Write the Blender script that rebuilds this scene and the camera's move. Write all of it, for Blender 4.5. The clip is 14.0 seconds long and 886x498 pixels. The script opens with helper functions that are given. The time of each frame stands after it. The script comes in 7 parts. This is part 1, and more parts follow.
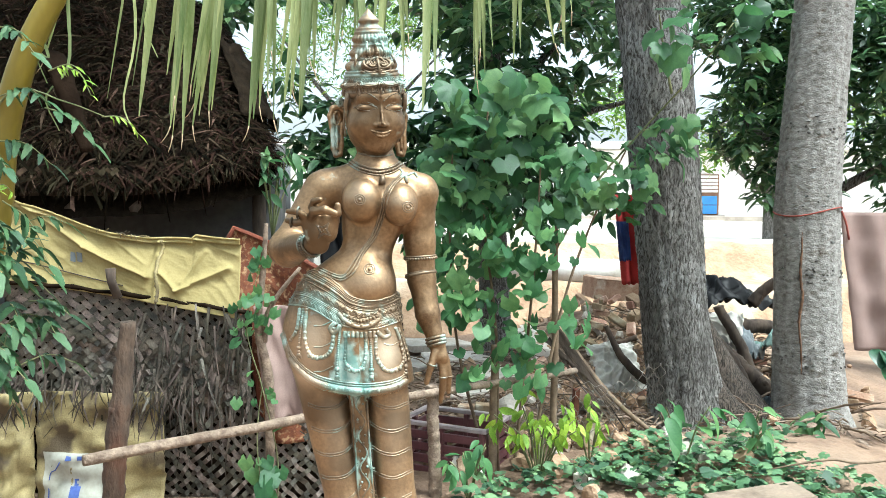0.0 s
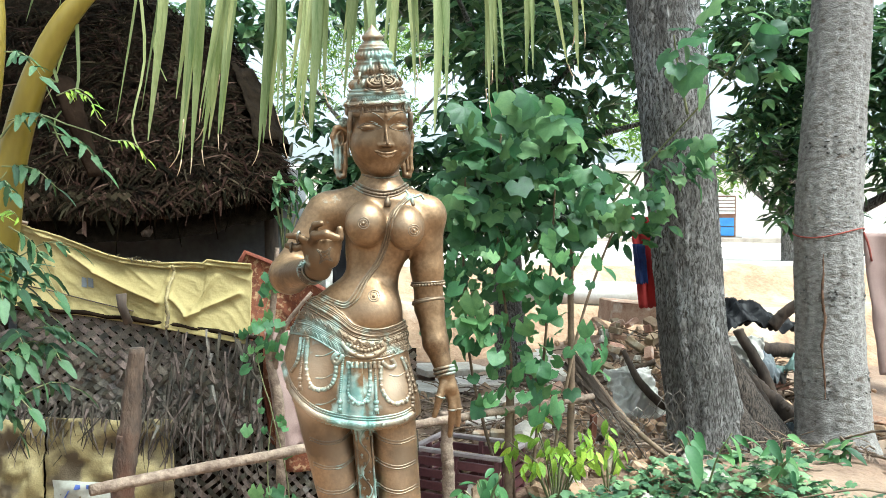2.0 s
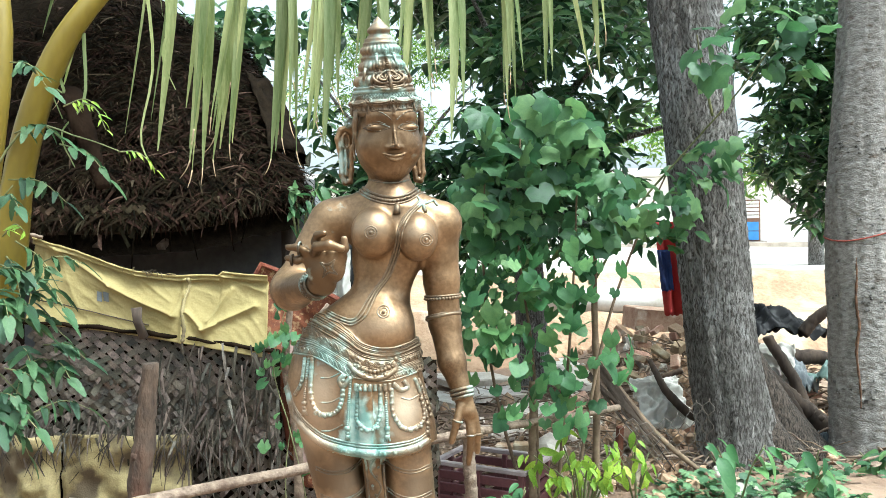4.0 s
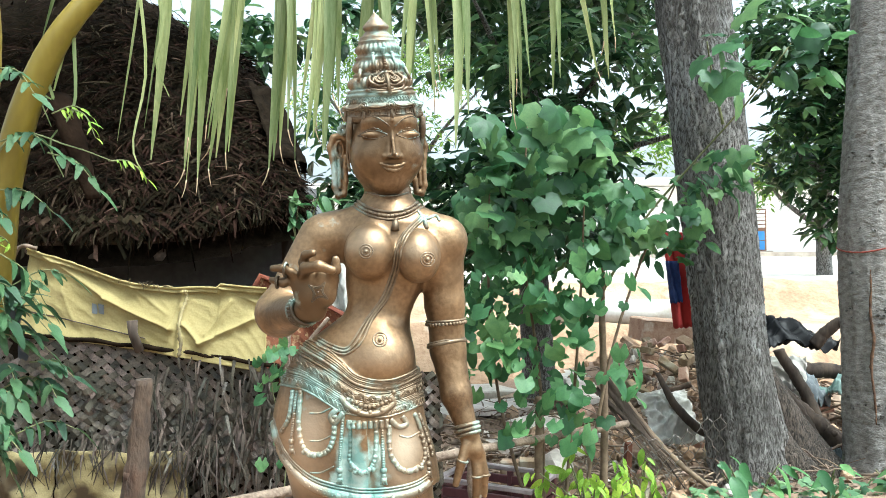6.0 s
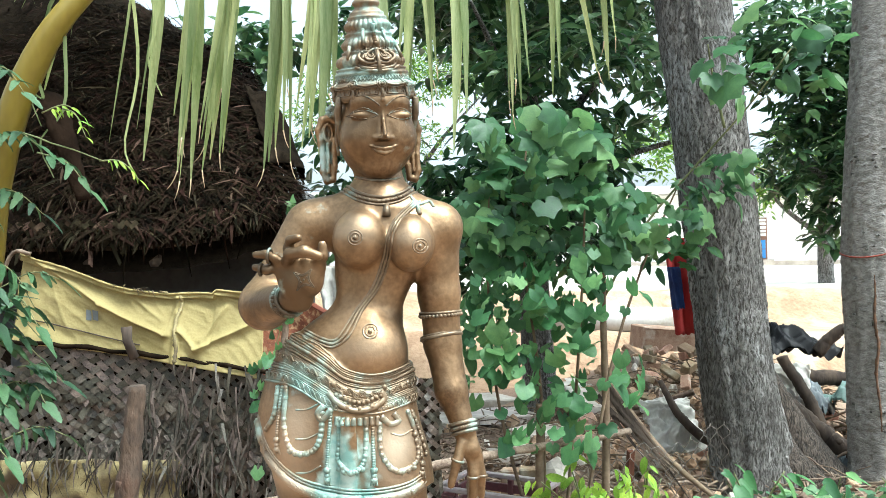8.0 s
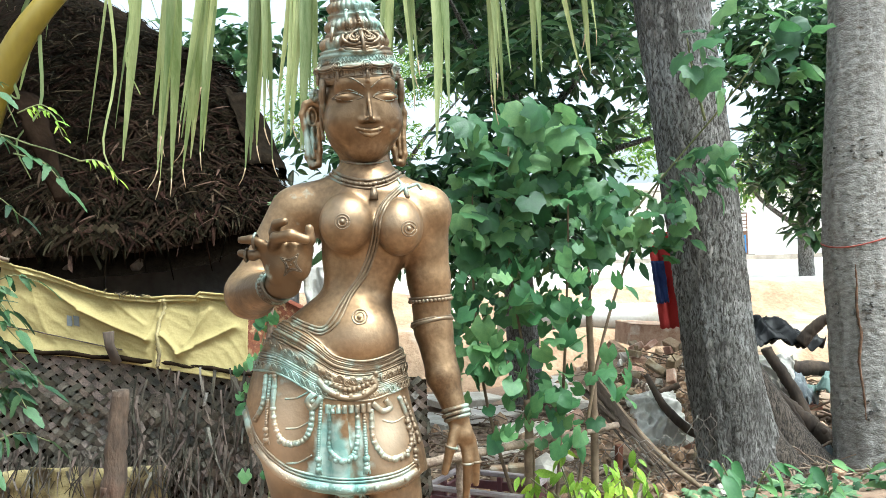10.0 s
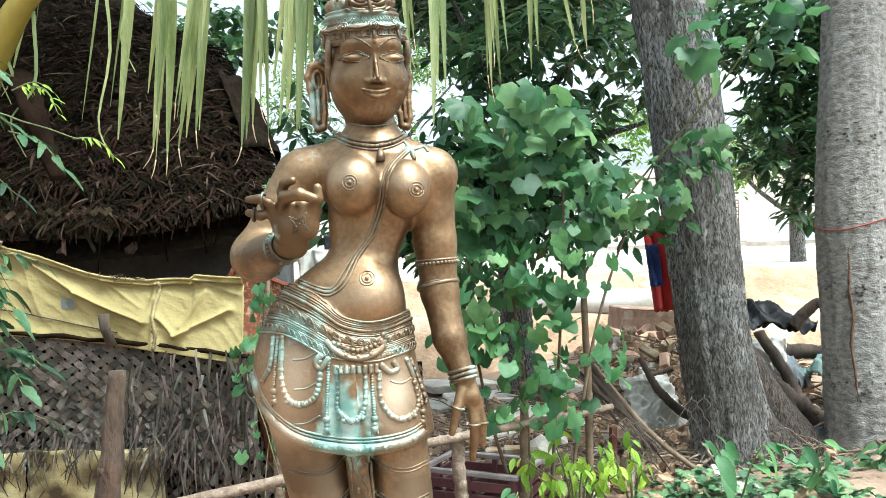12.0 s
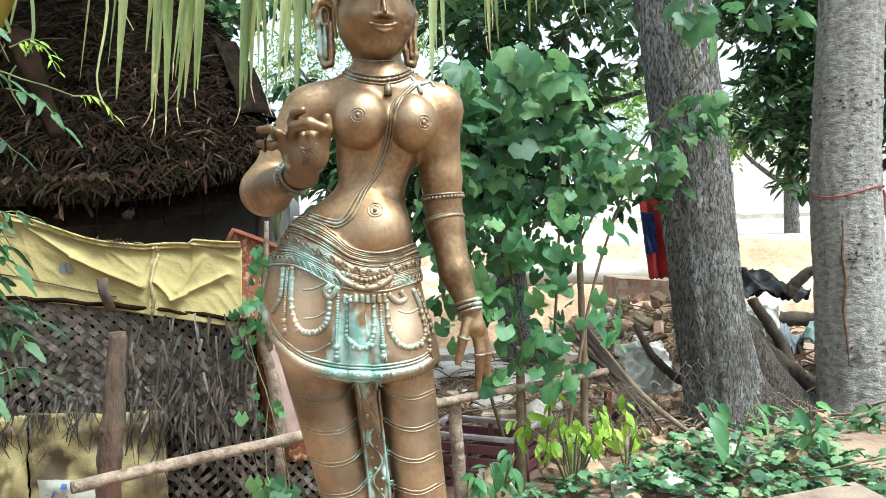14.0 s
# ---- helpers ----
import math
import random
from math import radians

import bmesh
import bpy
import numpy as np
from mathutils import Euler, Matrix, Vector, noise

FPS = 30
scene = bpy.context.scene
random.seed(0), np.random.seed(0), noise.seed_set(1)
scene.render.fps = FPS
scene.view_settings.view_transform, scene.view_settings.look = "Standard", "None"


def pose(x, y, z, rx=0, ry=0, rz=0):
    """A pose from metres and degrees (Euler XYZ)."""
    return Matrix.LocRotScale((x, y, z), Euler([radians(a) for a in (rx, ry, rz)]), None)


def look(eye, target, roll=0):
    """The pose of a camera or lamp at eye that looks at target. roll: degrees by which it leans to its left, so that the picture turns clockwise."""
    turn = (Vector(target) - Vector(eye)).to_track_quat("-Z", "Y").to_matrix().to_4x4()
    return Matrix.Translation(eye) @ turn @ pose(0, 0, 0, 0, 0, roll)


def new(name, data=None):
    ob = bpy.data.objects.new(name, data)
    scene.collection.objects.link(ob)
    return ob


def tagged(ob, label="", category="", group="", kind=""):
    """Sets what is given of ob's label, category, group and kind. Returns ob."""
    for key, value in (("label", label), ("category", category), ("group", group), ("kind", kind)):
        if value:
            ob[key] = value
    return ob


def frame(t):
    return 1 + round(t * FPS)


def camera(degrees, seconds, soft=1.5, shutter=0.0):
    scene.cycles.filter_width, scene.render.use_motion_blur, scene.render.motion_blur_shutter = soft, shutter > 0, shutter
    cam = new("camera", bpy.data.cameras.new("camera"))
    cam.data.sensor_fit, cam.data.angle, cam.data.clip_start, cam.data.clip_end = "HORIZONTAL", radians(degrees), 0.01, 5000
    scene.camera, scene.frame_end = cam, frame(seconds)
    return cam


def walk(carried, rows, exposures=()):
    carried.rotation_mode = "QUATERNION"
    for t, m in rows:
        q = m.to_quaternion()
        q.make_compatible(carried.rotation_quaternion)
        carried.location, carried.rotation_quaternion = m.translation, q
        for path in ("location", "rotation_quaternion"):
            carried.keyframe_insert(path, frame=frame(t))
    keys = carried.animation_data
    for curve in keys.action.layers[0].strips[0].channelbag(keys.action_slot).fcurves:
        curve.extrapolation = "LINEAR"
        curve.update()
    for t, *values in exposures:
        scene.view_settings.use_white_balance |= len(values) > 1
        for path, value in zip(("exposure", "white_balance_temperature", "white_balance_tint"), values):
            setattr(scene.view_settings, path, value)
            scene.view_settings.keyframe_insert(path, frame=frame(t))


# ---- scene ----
cam = camera(59.8, 14.0, soft=0.8)
PATH = [
    (0, (0.034, 0.029, 1.404), (-0.025, 2.026, 1.327), 0.5),
    (0.5, (0.036, 0.033, 1.407), (-0.032, 2.03, 1.336), 0.5),
    (1, (0.038, 0.039, 1.41), (-0.033, 2.038, 1.357), 0.6),
    (1.5, (0.038, 0.057, 1.405), (-0.041, 2.055, 1.375), 0.5),
    (2, (0.042, 0.082, 1.405), (-0.057, 2.08, 1.388), 0.2),
    (2.5, (0.045, 0.101, 1.406), (-0.064, 2.098, 1.404), 0.1),
    (3, (0.048, 0.12, 1.407), (-0.081, 2.116, 1.41), -0.2),
    (5.5, (0.038, 0.249, 1.406), (-0.124, 2.242, 1.421), -0.6),
    (6, (0.038, 0.266, 1.42), (-0.125, 2.259, 1.448), -0.5),
    (6.5, (0.038, 0.279, 1.426), (-0.125, 2.272, 1.457), -0.6),
    (7, (0.041, 0.291, 1.416), (-0.124, 2.284, 1.457), -0.5),
    (9.5, (0.037, 0.329, 1.382), (-0.102, 2.323, 1.441), -1.5),
    (10, (0.033, 0.326, 1.377), (-0.087, 2.321, 1.435), -1.8),
    (10.5, (0.028, 0.327, 1.369), (-0.085, 2.323, 1.421), -1.8),
    (11, (0.024, 0.327, 1.362), (-0.079, 2.324, 1.411), -1.8),
    (11.5, (0.021, 0.328, 1.354), (-0.081, 2.325, 1.395), -1.8),
    (12, (0.017, 0.325, 1.35), (-0.084, 2.323, 1.377), -1.9),
    (12.5, (0.015, 0.319, 1.342), (-0.085, 2.317, 1.345), -1.9),
    (13, (0.013, 0.312, 1.335), (-0.084, 2.309, 1.323), -1.8),
    (13.5, (0.006, 0.307, 1.321), (-0.085, 2.305, 1.294), -1.9),
    (14, (0.004, 0.308, 1.307), (-0.085, 2.306, 1.267), -1.9),
]
walk(cam, [(t, look(eye, target, roll)) for t, eye, target, roll in PATH], exposures=((0, 1.56, 5750, -2),))

# ---- light: a bright hazy sky, the sun veiled and high ----
SUN_AZ, SUN_EL = 125.0, 66.0          # degrees from +y clockwise, and above the horizon
world = bpy.data.worlds.new("world")
scene.world = world
world.use_nodes = True
wn, wl = world.node_tree.nodes, world.node_tree.links
sky = wn.new("ShaderNodeTexSky")
sky.sky_type, sky.sun_disc = "NISHITA", False
sky.sun_elevation, sky.sun_rotation = radians(SUN_EL), radians(SUN_AZ)
sky.air_density, sky.dust_density, sky.ozone_density = 1.0, 6.0, 1.0
haze = wn.new("ShaderNodeHueSaturation")
haze.inputs["Saturation"].default_value = 0.3
wl.new(sky.outputs[0], haze.inputs["Color"])
wl.new(haze.outputs[0], wn["Background"].inputs["Color"])
wn["Background"].inputs["Strength"].default_value = 0.15
sun = new("sun", bpy.data.lights.new("sun", "SUN"))
sun.data.energy, sun.data.angle, sun.data.color = 1.9, radians(14), (1.0, 0.97, 0.92)
a, e = radians(SUN_AZ), radians(SUN_EL)
sun.matrix_world = look((20 * math.sin(a) * math.cos(e), 20 * math.cos(a) * math.cos(e), 20 * math.sin(e)), (0, 0, 0))

# ---- materials ----
def material(name, low, high, scale=8.0, rough=0.7, metal=0.0, bump=0.3, fine=60.0, stretch=(1, 1, 1), coat=None,
             spread=0.0, stain=None, stain_scale=2.0, stain_at=0.55, by="island", spec=0.5, through_light=0.0, depth=0.01):
    """A worn surface: two colours mixed by noise at two scales, a third one in stains, relief, and a change from piece to piece."""
    m = bpy.data.materials.new(name)
    m.use_nodes = True
    n, l = m.node_tree.nodes, m.node_tree.links
    bsdf = n["Principled BSDF"]
    co = n.new("ShaderNodeTexCoord")
    mp = n.new("ShaderNodeMapping")
    mp.inputs["Scale"].default_value = stretch
    l.new(co.outputs["Object"], mp.inputs["Vector"])

    def tex(s, detail=5.0):
        t = n.new("ShaderNodeTexNoise")
        t.inputs["Scale"].default_value, t.inputs["Detail"].default_value = s, detail
        l.new(mp.outputs[0], t.inputs["Vector"])
        return t.outputs["Fac"]

    def ramp(src, a, b):
        r = n.new("ShaderNodeMapRange")
        r.inputs["From Min"].default_value, r.inputs["From Max"].default_value = a, b
        l.new(src, r.inputs["Value"])
        return r.outputs[0]

    def mix(fac, c1, c2):
        x = n.new("ShaderNodeMix")
        x.data_type = "RGBA"
        for slot, v in ((0, fac), (6, c1), (7, c2)):
            if isinstance(v, (tuple, list, float)):
                x.inputs[slot].default_value = (*v, 1) if not isinstance(v, float) else v
            else:
                l.new(v, x.inputs[slot])
        return x.outputs[2]

    coarse, grain = tex(scale), tex(fine, 3.0)
    both = n.new("ShaderNodeMath")
    both.operation = "MULTIPLY_ADD"
    l.new(grain, both.inputs[0])
    both.inputs[1].default_value = 0.45
    l.new(coarse, both.inputs[2])
    colour = mix(ramp(both.outputs[0], 0.5, 0.95), low, high)
    if stain:
        colour = mix(ramp(tex(stain_scale), stain_at, stain_at + 0.12), colour, stain)
    if spread:
        if by == "object":
            rnd = n.new("ShaderNodeObjectInfo").outputs["Random"]
        else:
            rnd = n.new("ShaderNodeNewGeometry").outputs["Random Per Island"]
        hs = n.new("ShaderNodeHueSaturation")
        l.new(colour, hs.inputs["Color"])
        v = n.new("ShaderNodeMapRange")
        v.inputs["To Min"].default_value, v.inputs["To Max"].default_value = 1 - spread, 1 + spread
        l.new(rnd, v.inputs["Value"])
        l.new(v.outputs[0], hs.inputs["Value"])
        h = n.new("ShaderNodeMapRange")
        h.inputs["To Min"].default_value, h.inputs["To Max"].default_value = 0.5 + 0.07 * spread, 0.5 - 0.07 * spread
        l.new(rnd, h.inputs["Value"])
        l.new(h.outputs[0], hs.inputs["Hue"])
        colour = hs.outputs[0]
    l.new(colour, bsdf.inputs["Base Color"])
    rr = n.new("ShaderNodeMapRange")
    rr.inputs["To Min"].default_value, rr.inputs["To Max"].default_value = max(rough - 0.12, 0.03), min(rough + 0.12, 1.0)
    l.new(both.outputs[0], rr.inputs["Value"])
    l.new(rr.outputs[0], bsdf.inputs["Roughness"])
    bsdf.inputs["Metallic"].default_value = metal
    bsdf.inputs["Specular IOR Level"].default_value = spec
    if coat:
        bsdf.inputs["Coat Weight"].default_value = coat
    if bump:
        b = n.new("ShaderNodeBump")
        b.inputs["Strength"].default_value, b.inputs["Distance"].default_value = bump, depth
        l.new(both.outputs[0], b.inputs["Height"])
        l.new(b.outputs[0], bsdf.inputs["Normal"])
    if through_light:
        tr = n.new("ShaderNodeBsdfTranslucent")
        l.new(colour, tr.inputs["Color"])
        mx = n.new("ShaderNodeMixShader")
        mx.inputs[0].default_value = through_light
        l.new(bsdf.outputs[0], mx.inputs[1])
        l.new(tr.outputs[0], mx.inputs[2])
        l.new(mx.outputs[0], n["Material Output"].inputs["Surface"])
    return m


M_SOIL = material("soil", (0.12, 0.074, 0.047), (0.26, 0.172, 0.115), 2.5, 0.95, bump=0.9, fine=30, stain=(0.32, 0.235, 0.165), stain_scale=0.6, depth=0.03)
M_SAND = material("sand", (0.4, 0.34, 0.27), (0.56, 0.5, 0.42), 1.5, 0.95, bump=0.6, fine=18, stain=(0.62, 0.58, 0.52), stain_scale=0.5, stain_at=0.45)
M_BANK = material("red_sand", (0.26, 0.16, 0.095), (0.44, 0.3, 0.19), 5, 0.95, bump=0.9, fine=24, stain=(0.5, 0.4, 0.3), stain_scale=1.6, depth=0.03)


def bark(name, low, high, crack, scale, stretch, width, relief, patch):
    """Bark: plates between dark cracks, with paler lichen in patches."""
    m = material(name, low, high, 7, 0.92, bump=0.0, fine=60, stretch=(1, 1, 0.5), stain=patch, stain_scale=2.6, stain_at=0.52)
    n, l = m.node_tree.nodes, m.node_tree.links
    bsdf = n["Principled BSDF"]
    old = bsdf.inputs["Base Color"].links[0].from_socket
    co = n.new("ShaderNodeTexCoord")
    warp = n.new("ShaderNodeTexNoise")
    warp.inputs["Scale"].default_value = 14.0
    l.new(co.outputs["Object"], warp.inputs["Vector"])
    add = n.new("ShaderNodeVectorMath")
    add.operation = "MULTIPLY_ADD"
    l.new(warp.outputs["Color"], add.inputs[0])
    add.inputs[1].default_value = (0.05, 0.05, 0.05)
    l.new(co.outputs["Object"], add.inputs[2])
    mp = n.new("ShaderNodeMapping")
    mp.inputs["Scale"].default_value = stretch
    l.new(add.outputs[0], mp.inputs["Vector"])
    vo = n.new("ShaderNodeTexNoise")
    vo.inputs["Scale"].default_value, vo.inputs["Detail"].default_value, vo.inputs["Roughness"].default_value = scale, 7, 0.62
    l.new(mp.outputs[0], vo.inputs["Vector"])
    off = n.new("ShaderNodeMath")
    off.operation = "SUBTRACT"
    l.new(vo.outputs["Fac"], off.inputs[0])
    off.inputs[1].default_value = 0.39
    dist = n.new("ShaderNodeMath")
    dist.operation = "MAXIMUM"
    dist.inputs[1].default_value = 0.0
    l.new(off.outputs[0], dist.inputs[0])
    r = n.new("ShaderNodeMapRange")
    r.inputs["From Max"].default_value = width
    l.new(dist.outputs[0], r.inputs["Value"])
    x = n.new("ShaderNodeMix")
    x.data_type = "RGBA"
    l.new(r.outputs[0], x.inputs[0])
    x.inputs[6].default_value = (*crack, 1)
    l.new(old, x.inputs[7])
    l.new(x.outputs[2], bsdf.inputs["Base Color"])
    grain = n.new("ShaderNodeTexNoise")
    grain.inputs["Scale"].default_value, grain.inputs["Detail"].default_value = 55.0, 6
    l.new(mp.outputs[0], grain.inputs["Vector"])
    h = n.new("ShaderNodeMath")
    h.operation = "MULTIPLY_ADD"
    l.new(grain.outputs["Fac"], h.inputs[0])
    h.inputs[1].default_value = 0.6
    l.new(r.outputs[0], h.inputs[2])
    b = n.new("ShaderNodeBump")
    b.inputs["Strength"].default_value, b.inputs["Distance"].default_value = 1.0, relief
    l.new(h.outputs[0], b.inputs["Height"])
    l.new(b.outputs[0], bsdf.inputs["Normal"])
    return m


M_BARK = bark("bark", (0.11, 0.1, 0.089), (0.34, 0.325, 0.302), (0.05, 0.043, 0.036), 85, (1, 1, 0.24), 0.2, 0.012, (0.34, 0.34, 0.33))
M_BARK_ROOT = bark("root_bark", (0.075, 0.058, 0.045), (0.19, 0.15, 0.118), (0.03, 0.024, 0.019), 110, (1, 1, 0.2), 0.2, 0.01, (0.15, 0.13, 0.11))
M_BARK_PALE = material("pale_bark", (0.14, 0.128, 0.113), (0.34, 0.325, 0.3), 26, 0.9, bump=1.0, fine=100, stretch=(1, 1, 1.5), stain=(0.11, 0.087, 0.068), stain_scale=14.0, stain_at=0.6, depth=0.014)
M_WOOD = material("weathered_wood", (0.042, 0.028, 0.02), (0.125, 0.085, 0.058), 26, 0.88, bump=1.0, fine=90, stretch=(1, 1, 0.4), stain=(0.09, 0.042, 0.024), stain_scale=7, depth=0.012)
M_STICK = material("peeled_stick", (0.11, 0.075, 0.052), (0.29, 0.22, 0.16), 26, 0.85, bump=0.9, fine=90, stain=(0.1, 0.065, 0.045), stain_scale=12, depth=0.01)
# near-black leaf: the tree shade over the hut is put into its colour
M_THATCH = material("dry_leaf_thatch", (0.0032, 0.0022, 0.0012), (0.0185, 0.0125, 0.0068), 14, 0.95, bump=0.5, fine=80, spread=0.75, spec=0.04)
# darker still, for the shade under strips and behind mats
M_THATCH_SHADE = material("shaded_thatch", (0.006, 0.0043, 0.0028), (0.02, 0.0142, 0.009), 22, 1.0, bump=1.0, fine=120, spec=0.03)
M_WEAVE = material("woven_leaf_strip", (0.022, 0.0185, 0.014), (0.15, 0.127, 0.095), 16, 0.5, bump=0.5, fine=140, spread=0.65)
# darker copy of the woven strip, with shade put into its colour
M_WEAVE_SHADE = material("shaded_leaf_strip", (0.014, 0.0115, 0.009), (0.08, 0.066, 0.05), 8, 0.8, bump=0.4, fine=90, spread=0.6, spec=0.2)
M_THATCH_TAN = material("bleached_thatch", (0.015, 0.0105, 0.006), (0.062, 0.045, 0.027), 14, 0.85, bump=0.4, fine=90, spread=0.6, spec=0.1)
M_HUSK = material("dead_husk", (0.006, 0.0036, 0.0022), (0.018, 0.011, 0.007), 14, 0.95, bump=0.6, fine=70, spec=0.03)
M_SLAB = material("sandstone_slab", (0.14, 0.105, 0.075), (0.26, 0.2, 0.145), 6, 0.92, bump=0.5, fine=60, stain=(0.09, 0.065, 0.045), stain_scale=5)
M_MUD = material("mud_wall", (0.085, 0.085, 0.086), (0.18, 0.176, 0.172), 4, 0.95, bump=0.6, fine=30)
M_TARP = material("yellow_tarpaulin", (0.32, 0.255, 0.095), (0.46, 0.38, 0.165), 3, 0.75, bump=0.3, fine=120, stain=(0.24, 0.175, 0.075), stain_scale=2.6, stain_at=0.57, through_light=0.3)
M_SACK = material("yellow_sack", (0.15, 0.115, 0.045), (0.34, 0.28, 0.13), 5, 0.6, bump=0.4, fine=150, stain=(0.08, 0.058, 0.03), stain_scale=5.5, stain_at=0.47)
M_BLUE_PRINT = material("blue_print", (0.03, 0.06, 0.22), (0.06, 0.1, 0.3), 30, 0.6, bump=0.0)
M_WHITE_PRINT = material("white_print", (0.27, 0.27, 0.22), (0.42, 0.42, 0.36), 8, 0.6, bump=0.1)
M_BLACK_CLOTH = material("old_black_cloth", (0.003, 0.003, 0.003), (0.009, 0.0085, 0.0085), 6, 1.0, bump=0.5, fine=20, spec=0.0)
M_CLOTH_RED = material("rust_cloth", (0.085, 0.024, 0.011), (0.18, 0.06, 0.024), 38, 0.9, bump=0.3, fine=160, stain=(0.3, 0.19, 0.1), stain_scale=48, stain_at=0.52)
M_CLOTH_BORDER = material("rust_border", (0.085, 0.019, 0.009), (0.14, 0.035, 0.014), 12, 0.9, bump=0.3, fine=120)
M_WALL = material("sky_block_wall", (0.16, 0.14, 0.115), (0.3, 0.27, 0.23), 1.5, 0.95, bump=0.3, fine=20, stain=(0.1, 0.09, 0.07), stain_scale=0.6)
M_CLOTH_PINK = material("faded_pink_cloth", (0.22, 0.145, 0.125), (0.32, 0.23, 0.2), 6, 0.9, bump=0.2, fine=200, through_light=0.1)
M_CLOTH_BRIGHT = material("red_garment", (0.3, 0.02, 0.02), (0.45, 0.04, 0.035), 8, 0.85, bump=0.2, fine=150)
M_CLOTH_BLUE = material("blue_garment", (0.012, 0.02, 0.08), (0.03, 0.06, 0.2), 12, 0.85, bump=0.2, fine=150)
M_CLOTH_WHITE = material("dirty_white_cloth", (0.5, 0.48, 0.43), (0.72, 0.7, 0.65), 5, 0.85, bump=0.5, fine=40, stain=(0.26, 0.21, 0.15), stain_scale=6, stain_at=0.6, through_light=0.25)
M_LEAF = material("shrub_leaf", (0.062, 0.155, 0.06), (0.105, 0.228, 0.08), 2.5, 0.45, bump=0.2, fine=16, spread=0.5, by="object", through_light=0.45)
M_LEAF_SOFT = material("soft_heart_leaf", (0.07, 0.185, 0.065), (0.115, 0.26, 0.09), 2.5, 0.45, bump=0.15, fine=14, spread=0.4, by="object", through_light=0.45)
M_LIMEWASH = material("old_limewash", (0.4, 0.385, 0.36), (0.55, 0.535, 0.505), 3, 0.9, bump=0.4, fine=30, stain=(0.3, 0.26, 0.2), stain_scale=2)
M_CRACK = material("torn_bark", (0.05, 0.027, 0.016), (0.16, 0.085, 0.045), 40, 0.9, bump=0.8, fine=90)
# dark green because the sapling's shade is put into the leaf colour
M_LEAF_SAPLING = material("shaded_sapling_leaf", (0.028, 0.078, 0.03), (0.055, 0.13, 0.048), 3, 0.5, bump=0.3, fine=30, spread=0.45, by="object", through_light=0.25)
M_LEAF_YELLOW = material("lime_leaf", (0.2, 0.36, 0.03), (0.36, 0.5, 0.06), 9, 0.5, bump=0.3, fine=50, spread=0.25, by="object", through_light=0.35)
M_LEAF_DARK = material("glossy_dark_leaf", (0.036, 0.092, 0.04), (0.095, 0.19, 0.072), 5, 0.33, bump=0.2, fine=40, spread=0.65, through_light=0.4)
M_LEAF_GLOSS = material("leathery_leaf", (0.014, 0.05, 0.022), (0.035, 0.105, 0.045), 5, 0.28, bump=0.1, fine=20, spread=0.4, by="object", through_light=0.15)
M_LEAF_MID = material("tree_leaf", (0.03, 0.09, 0.025), (0.08, 0.19, 0.045), 5, 0.5, bump=0.2, fine=40, spread=0.5, through_light=0.3)
M_LEAF_LIGHT = material("sunlit_leaf", (0.09, 0.2, 0.03), (0.2, 0.32, 0.06), 5, 0.55, bump=0.2, fine=40, spread=0.4, through_light=0.35)
M_CREEPER = material("creeper_leaf", (0.06, 0.14, 0.062), (0.125, 0.235, 0.105), 6, 0.55, bump=0.3, fine=50, spread=0.6, through_light=0.25)
M_PALM = material("palm_leaflet", (0.2, 0.265, 0.085), (0.45, 0.49, 0.23), 6, 0.5, bump=0.25, fine=70, stretch=(6, 6, 0.5), spread=0.3, by="object", through_light=0.42)
M_PALM_DRY = material("dry_leaflet_tip", (0.3, 0.2, 0.12), (0.5, 0.38, 0.24), 10, 0.8, bump=0.1)
M_PETIOLE = material("palm_petiole", (0.14, 0.1, 0.008), (0.25, 0.185, 0.018), 3, 0.4, bump=0.12, fine=40, stretch=(1, 1, 0.3), stain=(0.12, 0.125, 0.016), stain_scale=3)
M_STEM = material("green_stem", (0.08, 0.1, 0.035), (0.2, 0.2, 0.09), 12, 0.7, bump=0.2)
M_TWIG = material("twig", (0.1, 0.065, 0.04), (0.24, 0.17, 0.11), 12, 0.85, bump=0.4)
M_BRICK = material("old_brick", (0.25, 0.145, 0.09), (0.43, 0.3, 0.205), 9, 0.95, bump=0.6, fine=60, spread=0.4, by="object", stain=(0.5, 0.42, 0.33), stain_scale=6)
M_STONE = material("pale_stone", (0.34, 0.3, 0.25), (0.6, 0.56, 0.49), 6, 0.92, bump=0.6, fine=40, spread=0.3, by="object")
M_CONCRETE = material("concrete", (0.24, 0.2, 0.165), (0.42, 0.37, 0.31), 4, 0.9, bump=0.4, fine=50, stain=(0.25, 0.22, 0.18), stain_scale=3)
M_PLASTER = material("white_plaster", (0.72, 0.7, 0.66), (0.82, 0.8, 0.77), 2, 0.9, bump=0.1, fine=30, stain=(0.6, 0.56, 0.5), stain_scale=0.8, stain_at=0.6)
M_CRATE = material("maroon_plastic", (0.085, 0.03, 0.035), (0.15, 0.055, 0.06), 7, 0.45, bump=0.15, fine=60)
M_CRATE_RIM = material("dusty_crate_rim", (0.25, 0.2, 0.2), (0.42, 0.36, 0.36), 9, 0.6, bump=0.2)
M_RUST = material("rusty_iron", (0.1, 0.035, 0.02), (0.22, 0.09, 0.05), 20, 0.85, metal=0.4, bump=0.5)
M_WIRE = material("galvanised_wire", (0.2, 0.17, 0.15), (0.34, 0.3, 0.27), 20, 0.6, metal=0.7, bump=0.1)
M_ROPE = material("red_cord", (0.2, 0.04, 0.03), (0.32, 0.09, 0.065), 60, 0.85, bump=0.3)
